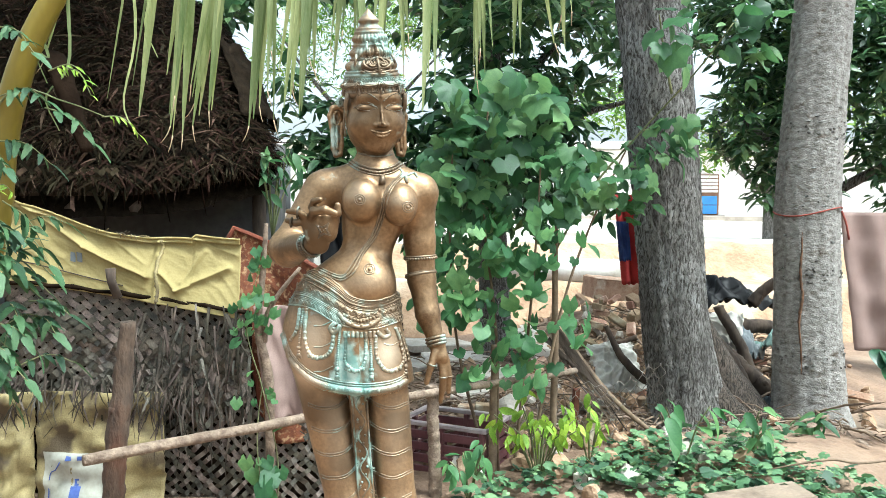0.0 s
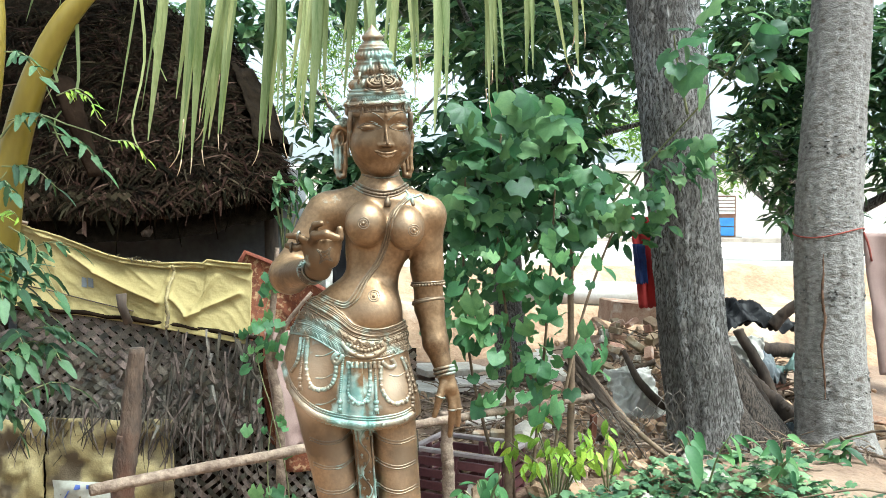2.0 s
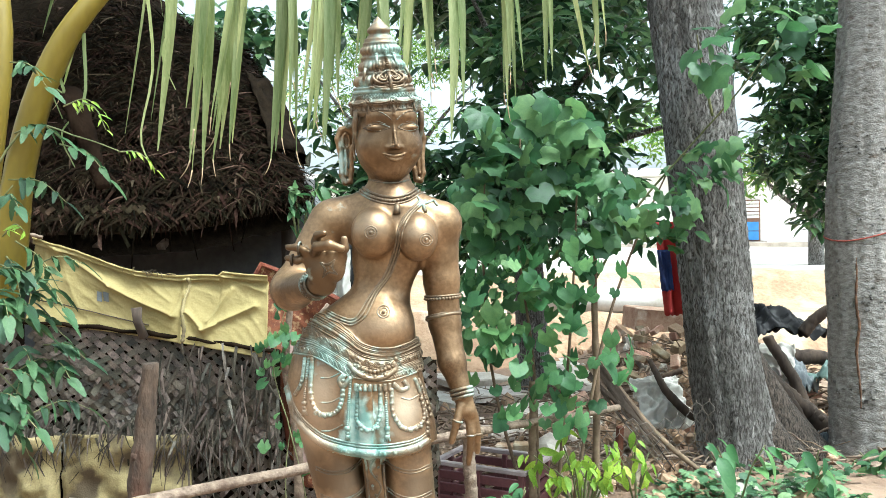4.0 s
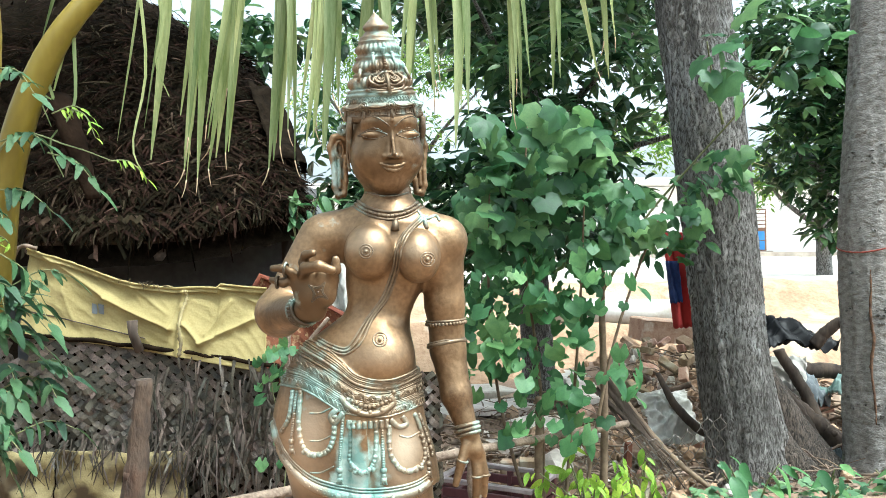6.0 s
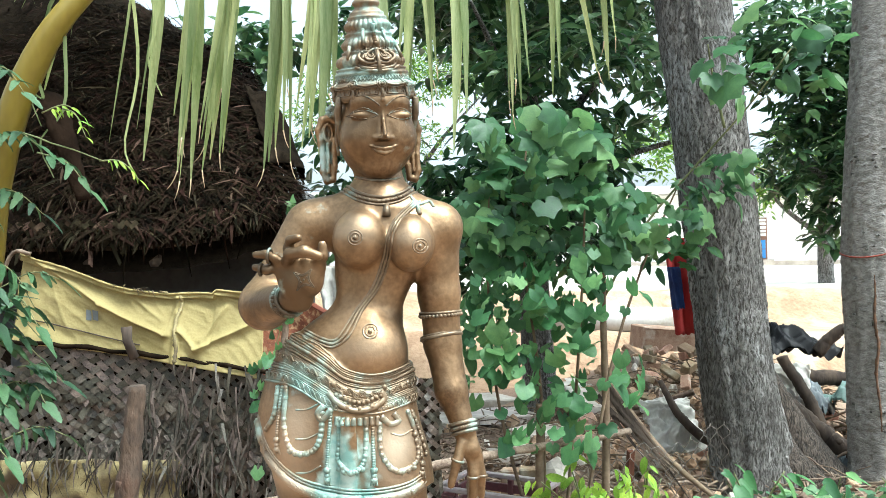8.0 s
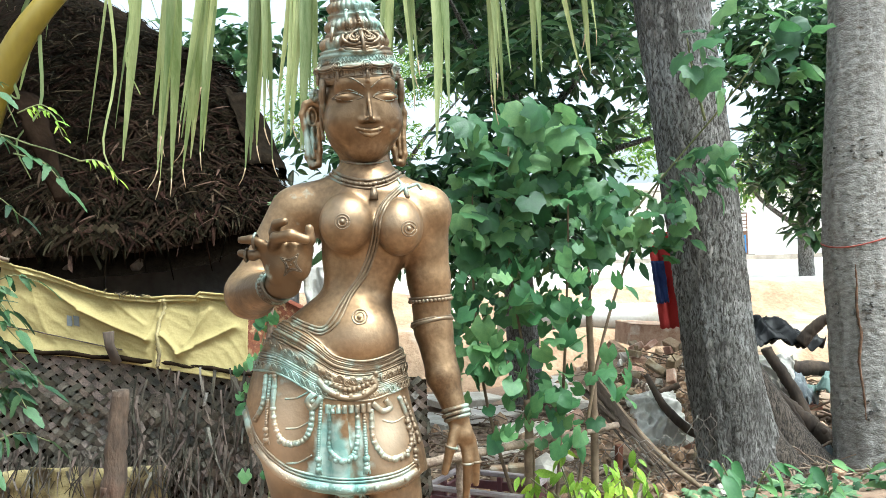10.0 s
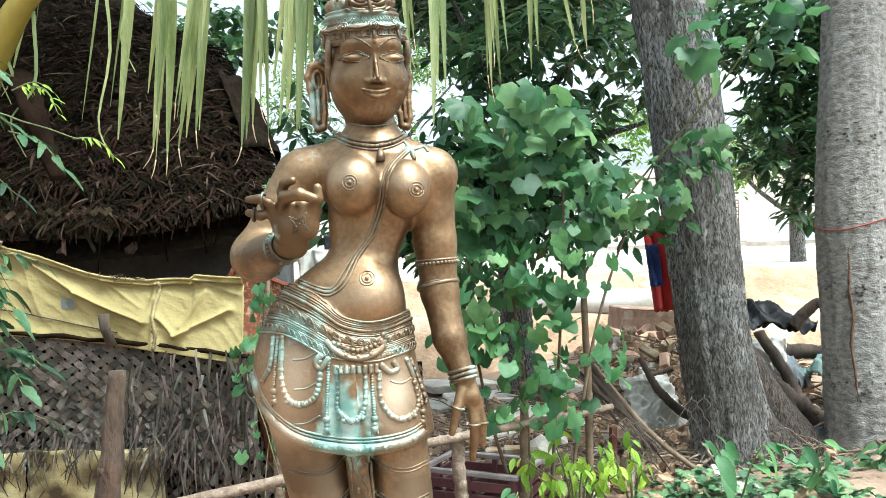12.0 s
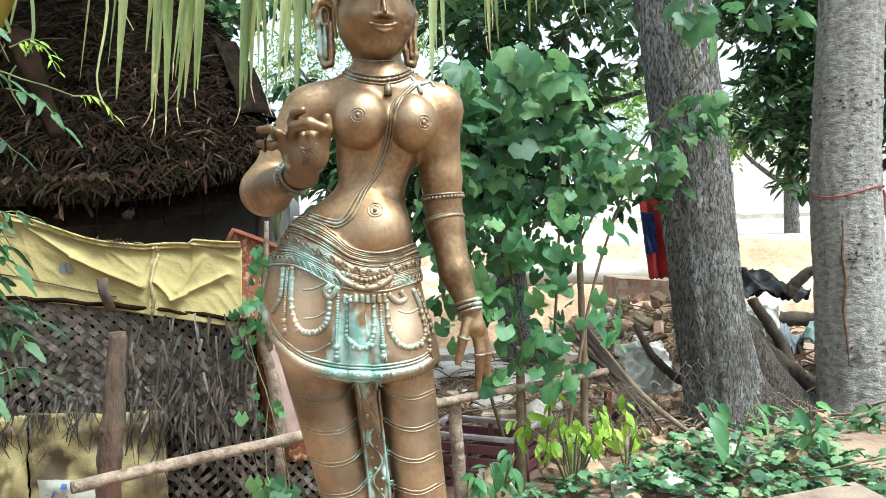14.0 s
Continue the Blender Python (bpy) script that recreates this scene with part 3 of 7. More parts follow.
def hut():
    home = thing("hut", None, "mud-walled hut under a weathered coconut-leaf thatch, darkened for tree shade", "hut")
    base = grid_sheet(118, 24, lambda u, v: roof_at(u, v))
    back = (base[0] + np.array((0, 0.03, -0.14)), [q[::-1] for q in base[1]])
    # dark layer under the strips, shade painted into its colour
    roof = part("roof", Soup().add(*base).add(*back).mesh("roof", M_THATCH_SHADE), home)
    # courses of plaited dry leaf, each overlapping the one below
    strip = grid_sheet(1, 4, lambda u, v: ((u - 0.5) * (1 - 0.75 * v * v), -v, 0.06 * math.sin(3 * v)))
    for course in range(13):
        v0 = 0.03 + course * 0.072
        s = Soup()
        for _ in range(2200 if course < 9 else 800):
            u = rng.uniform(0.02, 0.97)
            p, du, dv, nn = roof_frame(u, min(v0 + rng.uniform(-0.02, 0.03), 1))
            lean = rng.choice((-1, 1)) * rng.uniform(0.1, 0.95) + rng.normal(0, 0.2)
            long_way = dv * math.cos(lean) + du * math.sin(lean)
            out = nn * rng.uniform(0.02, 0.22) if rng.random() < 0.9 else nn * rng.uniform(0.25, 0.6)
            y_axis = long_way - out
            y_axis /= np.linalg.norm(y_axis)
            x_axis = np.cross(y_axis, nn)
            x_axis /= np.linalg.norm(x_axis)
            turn = np.column_stack([x_axis * (rng.uniform(0.004, 0.013) if rng.random() < 0.8 else rng.uniform(0.014, 0.022)), y_axis * rng.uniform(0.06, 0.19), nn * 0.2])
            s.add(strip[0] @ turn.T + p + nn * rng.uniform(0.015, 0.06), strip[1], int(rng.random() < 0.07))
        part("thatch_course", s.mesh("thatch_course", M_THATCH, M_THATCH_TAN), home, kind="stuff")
    # the eave's plaited edge and loose ends that hang from it
    s = Soup()
    for _ in range(260):
        u = rng.uniform(0.05, 0.95)
        p, du, dv, nn = roof_frame(u, 0.0)
        down = np.array((rng.normal(0, 0.25), rng.normal(-0.05, 0.12), -1.0))
        ln = rng.uniform(0.03, 0.09) if rng.random() < 0.93 else rng.uniform(0.1, 0.22)
        pts = [p + nn * 0.02, p + nn * 0.03 + down * ln * 0.5, p + down * ln]
        s.add(*tube(pts, [0.006, 0.005, 0.002], 4, squash=0.3))
    part("eave_fringe", s.mesh("eave_fringe", M_THATCH), home, kind="stuff")
    weave = woven(2.9, 0.12, 0.06, lambda u: 1.645, lambda u: 1.525, ragged=0.3, curl=0.01)
    part("eave_weave", weave.mesh("eave_weave", M_THATCH_TAN, M_THATCH_TAN, M_THATCH_SHADE, smooth=False), home, "plaited edge of the thatch", pose(-4.6, 3.87, 0), kind="stuff")
    part("eave_pole", Soup().add(*tube([EAVE[i] + np.array((0, 0.05, -0.02)) for i in range(0, 48, 3)], 0.014, 6, lump=0.1)).mesh("eave_pole", M_DARK_WOOD), home)
    for x in (-3.6, -2.75, -2.02, -1.68):
        part("rafter", Soup().add(*tube([(x, 3.96, 1.44), (x + 0.02, 4.7, 1.75)], 0.026, 7, lump=0.08)).mesh("rafter", M_WOOD), home)
    wall = grid_sheet(40, 16, lambda u, v: (-6.0 + 4.9 * u, 4.62 + 0.02 * bumps(u * 30, v * 9), 1.85 * v))
    part("wall", Soup().add(*thick(wall, 0.22)).mesh("wall", M_MUD), home)
    side = grid_sheet(20, 14, lambda u, v: (-1.16 - 0.5 * u + 0.02 * bumps(u * 20, v * 9), 4.62 + 2.0 * u, 1.85 * v))
    part("side_wall", Soup().add(*thick(side, 0.02)).mesh("side_wall", M_MUD), home)
    for x, y in ((-1.16, 4.42), (-2.6, 4.4)):
        part("post", Soup().add(*tube([(x, y, 0), (x + 0.02, y, 0.9), (x, y, 1.72)], [0.05, 0.045, 0.04], 8, lump=0.06)).mesh("post", M_DARK_WOOD), home)
    # dark sheet added over the roof's end for the black shadow there
    def sheet(u, v):
        p, du, dv, nn = roof_frame(0.64 + 0.26 * u, 0.14 + 0.36 * v)
        return p + nn * (0.1 + 0.03 * bumps(u * 9, v * 6, 2)) + np.array((0.02, 0, 0))
    part("roof_sheet", Soup().add(*thick(grid_sheet(26, 20, sheet), 0.006)).mesh("roof_sheet", M_THATCH_SHADE), home, "dark sheet standing for the shadow at the end of the roof")
    return home


hut()


# ---- the fence of woven coconut leaf, tarpaulin and sticks ----
def hanging_strips(n, place, length, width=0.012, wild=0.3):
    s = Soup()
    for _ in range(n):
        p = np.array(place())
        ln = length * rng.uniform(0.4, 1.2)
        d = np.array((rng.normal(0, wild), rng.normal(-0.06, 0.1), -1.0))
        b = rng.normal(0, 0.12)
        mid = p + d * ln * 0.5 + np.array((b * ln * 0.3, -0.02, 0))
        end = p + d * ln + np.array((b * ln, 0, 0))
        pts = smooth_path([p, mid, end], 5)
        wd = np.array((math.cos(b), rng.normal(0, 0.4), math.sin(b))) * width * rng.uniform(0.5, 1.1) * 0.5
        tp = np.linspace(1, 0.25, 5)[:, None]
        s.add(np.vstack([pts - wd * tp, pts + wd * tp]), [(i, i + 1, 6 + i, 5 + i) for i in range(4)], int(rng.random() < 0.15))
    return s


def fence():
    f = thing("fence", None, "rickety fence of grey woven coconut-leaf mats on poles", "fence")
    # upper mat, sagging under the tarpaulin, and the coarser ones under it
    up = woven(1.16, 0.32, 0.062, lambda u: 1.09 - 0.13 * u ** 1.5, lambda u: 0.86 - 0.2 * u, ragged=0.2)
    part("mat", up.mesh("mat", M_WEAVE, M_WEAVE, M_THATCH_SHADE, smooth=True), f, "tight grey woven mat", pose(-2.16, 3.66, 0, 0, 0, 2), kind="stuff")
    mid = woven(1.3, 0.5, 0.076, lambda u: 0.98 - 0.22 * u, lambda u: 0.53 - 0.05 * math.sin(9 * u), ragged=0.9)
    part("mat", mid.mesh("mat", M_WEAVE, M_WEAVE, M_THATCH_SHADE, smooth=False), f, "coarse ragged woven mat", pose(-2.3, 3.69, 0, 0, 0, 1), kind="stuff")
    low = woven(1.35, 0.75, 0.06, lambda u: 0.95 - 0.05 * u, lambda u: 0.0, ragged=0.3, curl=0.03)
    part("mat", low.mesh("mat", M_WEAVE, M_WEAVE, M_THATCH_SHADE, smooth=False), f, "", pose(-1.62, 3.75, 0, 0, 0, 2), kind="stuff")
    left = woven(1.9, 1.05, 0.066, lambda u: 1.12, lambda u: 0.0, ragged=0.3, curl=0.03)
    part("mat", left.mesh("mat", M_WEAVE, M_WEAVE, M_THATCH_SHADE, smooth=False), f, "", pose(-4.15, 3.72, 0, 0, 0, -1), kind="stuff")
    # one long dark sheet added behind all mats as painted shade
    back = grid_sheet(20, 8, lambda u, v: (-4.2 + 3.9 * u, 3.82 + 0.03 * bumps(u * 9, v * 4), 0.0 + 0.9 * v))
    part("backing_mat", Soup().add(*thick(back, 0.02)).mesh("backing_mat", M_THATCH_SHADE), f)
    loose = hanging_strips(120, lambda: (rng.uniform(-1.55, -0.98), 3.64 + rng.normal(0, 0.02), rng.uniform(0.4, 1.0)), 0.26, 0.014, 0.22)
    part("loose_leaf", loose.mesh("loose_leaf", M_WEAVE_SHADE, M_WEAVE, smooth=False), f, kind="stuff")
    ragged = hanging_strips(170, lambda: (rng.uniform(-2.35, -1.25), 3.63 + rng.normal(0, 0.02), rng.uniform(0.52, 0.66)), 0.17, 0.013, 0.4)
    part("ragged_edge", ragged.mesh("ragged_edge", M_WEAVE_SHADE, M_WEAVE, smooth=False), f, kind="stuff")
    rope = [(-2.3 + 1.32 * u, 3.635 + 0.02 * u, 1.095 - 0.15 * u ** 1.5 + 0.004 * math.sin(40 * u)) for u in np.linspace(0, 1, 24)]
    part("top_cord", Soup().add(*tube(rope, 0.011, 6, lump=0.3)).mesh("top_cord", M_THATCH), f)
    part("peg", Soup().add(*tube([(-1.61, 3.62, 1.02), (-1.632, 3.6, 1.1), (-1.636, 3.6, 1.16)], [0.022, 0.02, 0.025], 9, lump=0.1)).mesh("peg", M_DARK_WOOD), f)
    for x in (-2.9, -1.02):
        part("stake", Soup().add(*tube([(x, 3.85, 0), (x, 3.86, 1.25)], 0.022, 7, lump=0.1)).mesh("stake", M_DARK_WOOD), f)
    return f


fence()


FOLDS = [(0.076, 0.98, 0.35, 0.68, 0.03, 0.014), (0.35, 0.68, 0.62, 0.4, 0.034, 0.016), (0.674, 0.47, 0.745, 0.24, 0.03, 0.012), (0.745, 0.24, 0.95, 0.62, 0.034, 0.014), (0.85, 0.8, 0.763, 0.36, 0.022, 0.012),
         (0.62, 0.4, 0.66, 0.95, 0.014, 0.012), (0.12, 0.85, 0.22, 0.2, 0.008, 0.02), (0.45, 0.95, 0.6, 0.6, 0.013, 0.014), (0.8, 0.95, 0.98, 0.8, 0.012, 0.012), (0.05, 0.9, 0.06, 0.1, 0.01, 0.016)]


def tarp():
    def place(u, v):
        x = -2.2 + 1.15 * u
        top = 1.49 - 0.2 * min(1, u * 1.6) ** 0.8 + 0.012 * math.sin(11 * u) + (0.02 if u > 0.8 else 0)
        bot = 1.08 - 0.16 * u ** 1.4
        z = bot + (top - bot) * v
        fold = 0.01 * math.sin(8 * (u + 0.35 * v) + 2.0) + 0.012 * bumps(u * 5 + v * 1.2, v * 2.5, 1) + 0.012 * (0.3 - abs(bumps(u * 6 + v * 1.5, v * 3 + u * 2.2, 4))) + 0.007 * (0.3 - abs(bumps(u * 13, v * 5 + u * 8, 9))) + 0.002 * (0.3 - abs(bumps(u * 30 + v * 9, v * 14 - u * 10, 5)))
        ridge = 0.014 * math.exp(-((u - 0.66) / 0.012) ** 2)
        for a0, b0, a1, b1, amp, wid in FOLDS:
            ex, ez = (a1 - a0) * 1.15, (b1 - b0) * 0.36
            px, pz = (u - a0) * 1.15, (v - b0) * 0.36
            q = min(1.0, max(0.0, (px * ex + pz * ez) / (ex * ex + ez * ez)))
            ridge += 0.9 * amp * math.exp(-math.hypot(px - q * ex, pz - q * ez) / wid)
        y = 3.72 - 0.07 * (1 - v) - fold - ridge
        if v > 0.93:
            y -= 0.025
        return (x, y, z)
    t = thing("tarpaulin", None, "creased yellow plastic tarpaulin hung over the fence", "tarpaulin")
    part("sheet", Soup().add(*thick(grid_sheet(190, 80, place), 0.004)).mesh("sheet", M_TARP), t)
    rim = [np.array(place(u, 0.99)) + (0, -0.004, 0.004) for u in np.linspace(0, 1, 60)]
    part("hem", Soup().add(*tube(rim, 0.006, 6, lump=0.3)).mesh("hem", M_TARP), t)
    part("seam_cord", Soup().add(*tube([np.array(place(0.02 + 0.5 * s, 0.3 - 0.1 * s)) + (0, -0.006, 0) for s in np.linspace(0, 1, 24)], 0.003, 5)).mesh("seam_cord", M_DARK_WOOD), t)
    for a, b, c in ((0.335, 0.5, 0.02), (0.305, 0.48, 0.018)):
        pr = grid_sheet(2, 3, lambda u, v: np.array(place(a - c + 2 * c * u * 0.6, b - 0.07 + 0.14 * v)) + (0, -0.004, 0))
        part("printed_mark", Soup().add(*pr).mesh("printed_mark", M_SLATE), t)
    for k in range(16):
        q = np.array(place(rng.uniform(0.4, 0.68), 1.0))
        part("frayed_end", Soup().add(*tube([q, q + (rng.normal(0, 0.008), -0.012, 0.012), q + (rng.normal(0, 0.02), -0.015, rng.uniform(-0.02, 0.028))], [0.004, 0.003, 0.001], 4)).mesh("frayed_end", M_SACK), t)
    tie = smooth_path([(-2.14, 3.69, 1.49), (-2.2, 3.66, 1.5), (-2.24, 3.65, 1.42), (-2.28, 3.66, 1.3)], 12)
    part("tie", Soup().add(*tube(tie, np.linspace(0.02, 0.014, 12), 8, lump=0.2, squash=0.5)).mesh("tie", M_STICK), t, "grey leaf strip that ties the corner")
    seam = [np.array(place(0.665 + 0.006 * math.sin(9 * v), v)) + (0, -0.005, 0) for v in np.linspace(0.02, 0.97, 30)]
    part("torn_seam", Soup().add(*tube(seam, np.array([0.004 + 0.008 * abs(math.sin(i * 1.7)) for i in range(30)]), 6, lump=0.3, squash=0.5)).mesh("torn_seam", M_SACK), t, "frayed brownish seam")
    return t


tarp()


def sack_panel():
    def place(x0, x1, z0, z1):
        return lambda u, v: (x0 + (x1 - x0) * u + 0.01 * bumps(u * 3, v * 5, x0), 3.64 - 0.03 * math.sin(math.pi * u) - 0.035 * bumps(u * 4, v * 6, 2) - 0.03 * (0.3 - abs(bumps(u * 7, v * 9, 5))) - 0.008 * bumps(u * 17, v * 19, 8), z0 + (z1 - z0) * v)
    for x0, x1, z0, z1, mat, lab in ((-2.34, -2.03, 0.0, 0.56, M_SACK, "grimy yellow woven-plastic sack tied to the fence"), (-2.02, -1.4, 0.0, 0.57, M_SACK, "yellow woven-plastic sack with a faded white and blue print")):
        s = thing("sack", None, lab, "sack")
        pl = place(x0, x1, z0, z1)
        part("cloth", Soup().add(*thick(grid_sheet(24, 28, pl), 0.006)).mesh("cloth", mat), s)
        if x1 > -2:
            lab_f = grid_sheet(10, 12, lambda u, v: np.array(pl(0.06 + 0.5 * u, 0.02 + 0.46 * v)) + (0, -0.005, 0))
            part("white_label", Soup().add(*lab_f).mesh("white_label", M_WHITE_PRINT), s)
            for k in range(3):
                bar = grid_sheet(2, 2, lambda u, v: np.array(pl(0.26 + 0.09 * k + 0.045 * u, 0.425 + 0.035 * v)) + (0, -0.009, 0))
                part("printed_bar", Soup().add(*bar).mesh("printed_bar", M_BLUE_PRINT), s)
            for k, (a, b, c, d) in enumerate(((0.26, 0.40, 0.02, 0.1), (0.29, 0.37, 0.10, 0.2), (0.315, 0.345, 0.2, 0.26))):
                em = grid_sheet(3, 3, lambda u, v: np.array(pl(a + (b - a) * u, c + (d - c) * v)) + (0, -0.009, 0))
                part("emblem", Soup().add(*em).mesh("emblem", M_BLUE_PRINT), s)
            line = [np.array(pl(u, v)) + (0, -0.008, 0) for u, v in ((0.1, 0.02), (0.11, 0.28), (0.16, 0.33), (0.2, 0.4))]
            part("printed_line", Soup().add(*tube(smooth_path(line, 10), 0.003, 5)).mesh("printed_line", M_BLUE_PRINT), s)


sack_panel()


def wood_pole(name, label, points, radii, mat, seg=14, knots=4):
    pts = smooth_path(points, 46)
    wob = np.cumsum(rng.normal(0, 1, (46, 3)), axis=0)
    pts = pts + (wob - np.linspace(0, 1, 46)[:, None] * wob[-1]) * min(radii) * 0.05
    rad = np.interp(np.linspace(0, 1, 46), np.linspace(0, 1, len(radii)), radii) * (1 + 0.02 * rng.normal(size=46))
    s = Soup().add(*tube(pts, rad, seg, lump=0.06))
    for _ in range(knots):
        i = rng.integers(4, 42)
        d = rng.normal(size=3)
        d /= np.linalg.norm(d)
        s.add(*moved(lump((rad[i] * 1.1,) * 3, 0.1, 1), Matrix.Translation(pts[i] + d * rad[i] * 0.7)))
    return thing(name, s.mesh(name, mat), label, "pole")


wood_pole("fence_post", "stout weathered post with a reddish rotted top", [(-1.325, 2.94, 0.0), (-1.315, 2.94, 0.34), (-1.285, 2.94, 0.68), (-1.262, 2.94, 1.0)], [0.05, 0.043, 0.04, 0.028], M_WOOD)
wood_pole("fence_rail", "long thin pale pole lashed across the fence posts", [(-1.35, 2.76, 0.515), (-0.66, 3.37, 0.528), (-0.11, 3.8, 0.55), (0.66, 4.36, 0.56)], [0.022, 0.021, 0.02, 0.017], M_STICK, knots=7)
twig = wood_pole("forked_stake", "crooked forked stake with a thin climbing vine", [(-0.82, 3.4, 0.0), (-0.825, 3.38, 0.5), (-0.83, 3.36, 0.72), (-0.87, 3.36, 0.92), (-0.85, 3.36, 1.16), (-0.835, 3.36, 1.38)], [0.022, 0.02, 0.023, 0.018, 0.013, 0.009], M_STICK)
fork = smooth_path([(-0.845, 3.36, 0.86), (-0.83, 3.35, 0.98), (-0.77, 3.34, 1.08), (-0.68, 3.33, 1.19)], 10)
part("fork", Soup().add(*tube(fork, np.linspace(0.015, 0.008, 10), 7, lump=0.06)).mesh("fork", M_STICK), twig)
wood_pole("fence_stake", "pale grey upright stake under the rail", [(-0.105, 3.86, 0.0), (-0.12, 3.85, 0.3), (-0.13, 3.84, 0.58)], [0.034, 0.031, 0.03], M_STICK)
wood_pole("fence_stake", "thin brown bark-covered upright stake", [(0.19, 4.05, 0.0), (0.185, 4.05, 0.4), (0.19, 4.05, 0.75)], [0.022, 0.02, 0.018], M_TWIG)
wood_pole("sapling_stake", "slender twiggy upright with peeling bark", [(0.53, 4.36, 0.0), (0.54, 4.36, 0.6), (0.53, 4.34, 1.1), (0.545, 4.34, 1.5)], [0.02, 0.02, 0.017, 0.01], M_TWIG)


def hung_cloth(name, label, x0, x1, z0, z1, y, mat, folds=4, deep=0.04, slant=0.0, taper=0.0, nx=40, ny=34):
    def place(u, v):
        x = x0 + (x1 - x0) * (0.5 + (u - 0.5) * (1 - taper * (1 - v))) + slant * (1 - v)
        z = z0 + (z1 - z0) * v + 0.02 * bumps(u * 5, v * 3, x0) * (1 - v) * 2
        return (x, y - deep * math.sin(folds * math.pi * u + 1.5 * v) - 0.02 * bumps(u * 6, v * 6, x0), z)
    return thing(name, Soup().add(*thick(grid_sheet(nx, ny, place), 0.004)).mesh(name, mat), label, "cloth")


def rust_cloth():
    """A cloth slung from a corner: its left edge runs in to the stake, its top slopes."""
    def place(u, v):
        left = float(np.interp(v, [0, 0.3, 0.6, 0.88, 1], [-0.95, -0.99, -1.07, -1.17, -1.1]))
        z = 0.3 + (1.06 - 0.26 * u) * v
        y = 3.78 - 0.045 * math.sin(7 * u + 2.5 * v) - 0.03 * (0.3 - abs(bumps(u * 4 + v * 3, v * 4, 3))) - 0.05 * u * v
        return (left + (-0.52 - left) * u, y, z)
    c = thing("hanging_cloth", None, "rust-red patterned cloth slung behind the forked stake", "cloth")
    part("cloth", Soup().add(*thick(grid_sheet(50, 60, place), 0.004)).mesh("cloth", M_CLOTH_RED), c)
    rim = [np.array(place(0.0, v)) for v in np.linspace(0, 1, 30)] + [np.array(place(u, 1.0)) for u in np.linspace(0.05, 1, 20)]
    part("border", Soup().add(*tube(np.array(rim) + (0.008, -0.005, -0.006), 0.013, 6, squash=0.25)).mesh("border", M_CLOTH_BORDER), c, "plain rust border")


rust_cloth()
hung_cloth("hanging_cloth", "faded beige patterned cloth below the rust one", -0.98, -0.72, 0.42, 0.98, 3.7, M_CLOTH_PINK, 2.2, 0.03, 0.03, 0.2)
hung_cloth("blue_strip", "narrow strip of bright blue plastic under the eave", -2.275, -2.245, 1.38, 1.56, 4.25, M_BLUE_PAINT, 1, 0.01, 0.0, 0.0, 6, 14)
hung_cloth("hanging_bag", "crumpled dirty white bag hung at the hut's corner", -0.93, -0.77, 1.12, 1.42, 4.24, M_CLOTH_WHITE, 3, 0.03, 0.02, 0.2)
hung_cloth("hanging_sheet", "limp black plastic sheet hung beside the white bag", -0.8, -0.5, 0.95, 1.5, 4.3, M_BLACK_PLASTIC, 4, 0.03, 0.02, 0.1)
hung_cloth("pink_cloth", "faded pink cloth tied to the tree", 2.36, 3.3, 0.6, 1.47, 4.92, M_CLOTH_PINK, 9, 0.014, 0.1, 0.05)
hung_cloth("garment", "red garment hung beside the tree", 1.02, 1.2, 0.98, 1.58, 5.25, M_CLOTH_BRIGHT, 3, 0.03, 0.06, 0.1, 16, 16)
hung_cloth("garment", "dark blue garment hung beside the tree", 1.03, 1.11, 1.14, 1.4, 5.2, M_CLOTH_BLUE, 2, 0.02, 0.03, 0.0, 12, 12)

# ---- trees ----
def trunk_mesh(points, radii, seg=26, flutes=0.05, steps=70, buttress=(), fissure=None):
    """A trunk: rings along a curve, fluted, with roots that swell out at the foot."""
    pts = smooth_path(points, steps)
    rad = np.interp(np.linspace(0, 1, steps), np.linspace(0, 1, len(radii)), radii)
    v = []
    for i, (p, r) in enumerate(zip(pts, rad)):
        for k in range(seg):
            an = 2 * math.pi * k / seg
            rr = r * (1 + flutes * bumps(3 * math.cos(an), 3 * math.sin(an), p[2] * 0.6) * 1.6 + 0.035 * bumps(9 * math.cos(an), 9 * math.sin(an), p[2] * 2.5) + (0.02 * rng.normal() if fissure is None else 0))
            if fissure is not None:
                c, sn = math.cos(an), math.sin(an)
                furrow = max(0.0, 1 - 6 * abs(bumps(c * 8, sn * 8, p[2] * 0.7))) + 0.7 * max(0.0, 1 - 5 * abs(bumps(c * 17, sn * 17, p[2] * 1.8, 1.0)))
                ring = bumps(c * 2.5, sn * 2.5, p[2] * 26)
                rr += -0.006 * fissure * furrow + (1 - fissure) * (0.0035 * ring - 0.004 * max(0.0, 1 - 7 * abs(bumps(c * 9, sn * 9, p[2] * 3)))) + 0.0015 * rng.normal()
                if fissure == 0.0:
                    rr += 0.012 * math.exp(-((p[2] - 1.98) / 0.05) ** 2) * bumps(c * 4, sn * 4, 3)
            for ban, reach, height in buttress:
                d = abs((an - ban + math.pi) % (2 * math.pi) - math.pi)
                rr += reach * math.exp(-(d / 0.42) ** 2) * max(0.0, 1 - (p[2] + 0.05) / height) ** 1.8
            v.append((p[0] + rr * math.cos(an), p[1] + rr * math.sin(an), p[2]))
    f = [(i * seg + k, i * seg + (k + 1) % seg, (i + 1) * seg + (k + 1) % seg, (i + 1) * seg + k) for i in range(steps - 1) for k in range(seg)]
    f.append(tuple((steps - 1) * seg + k for k in range(seg)))
    return v, f


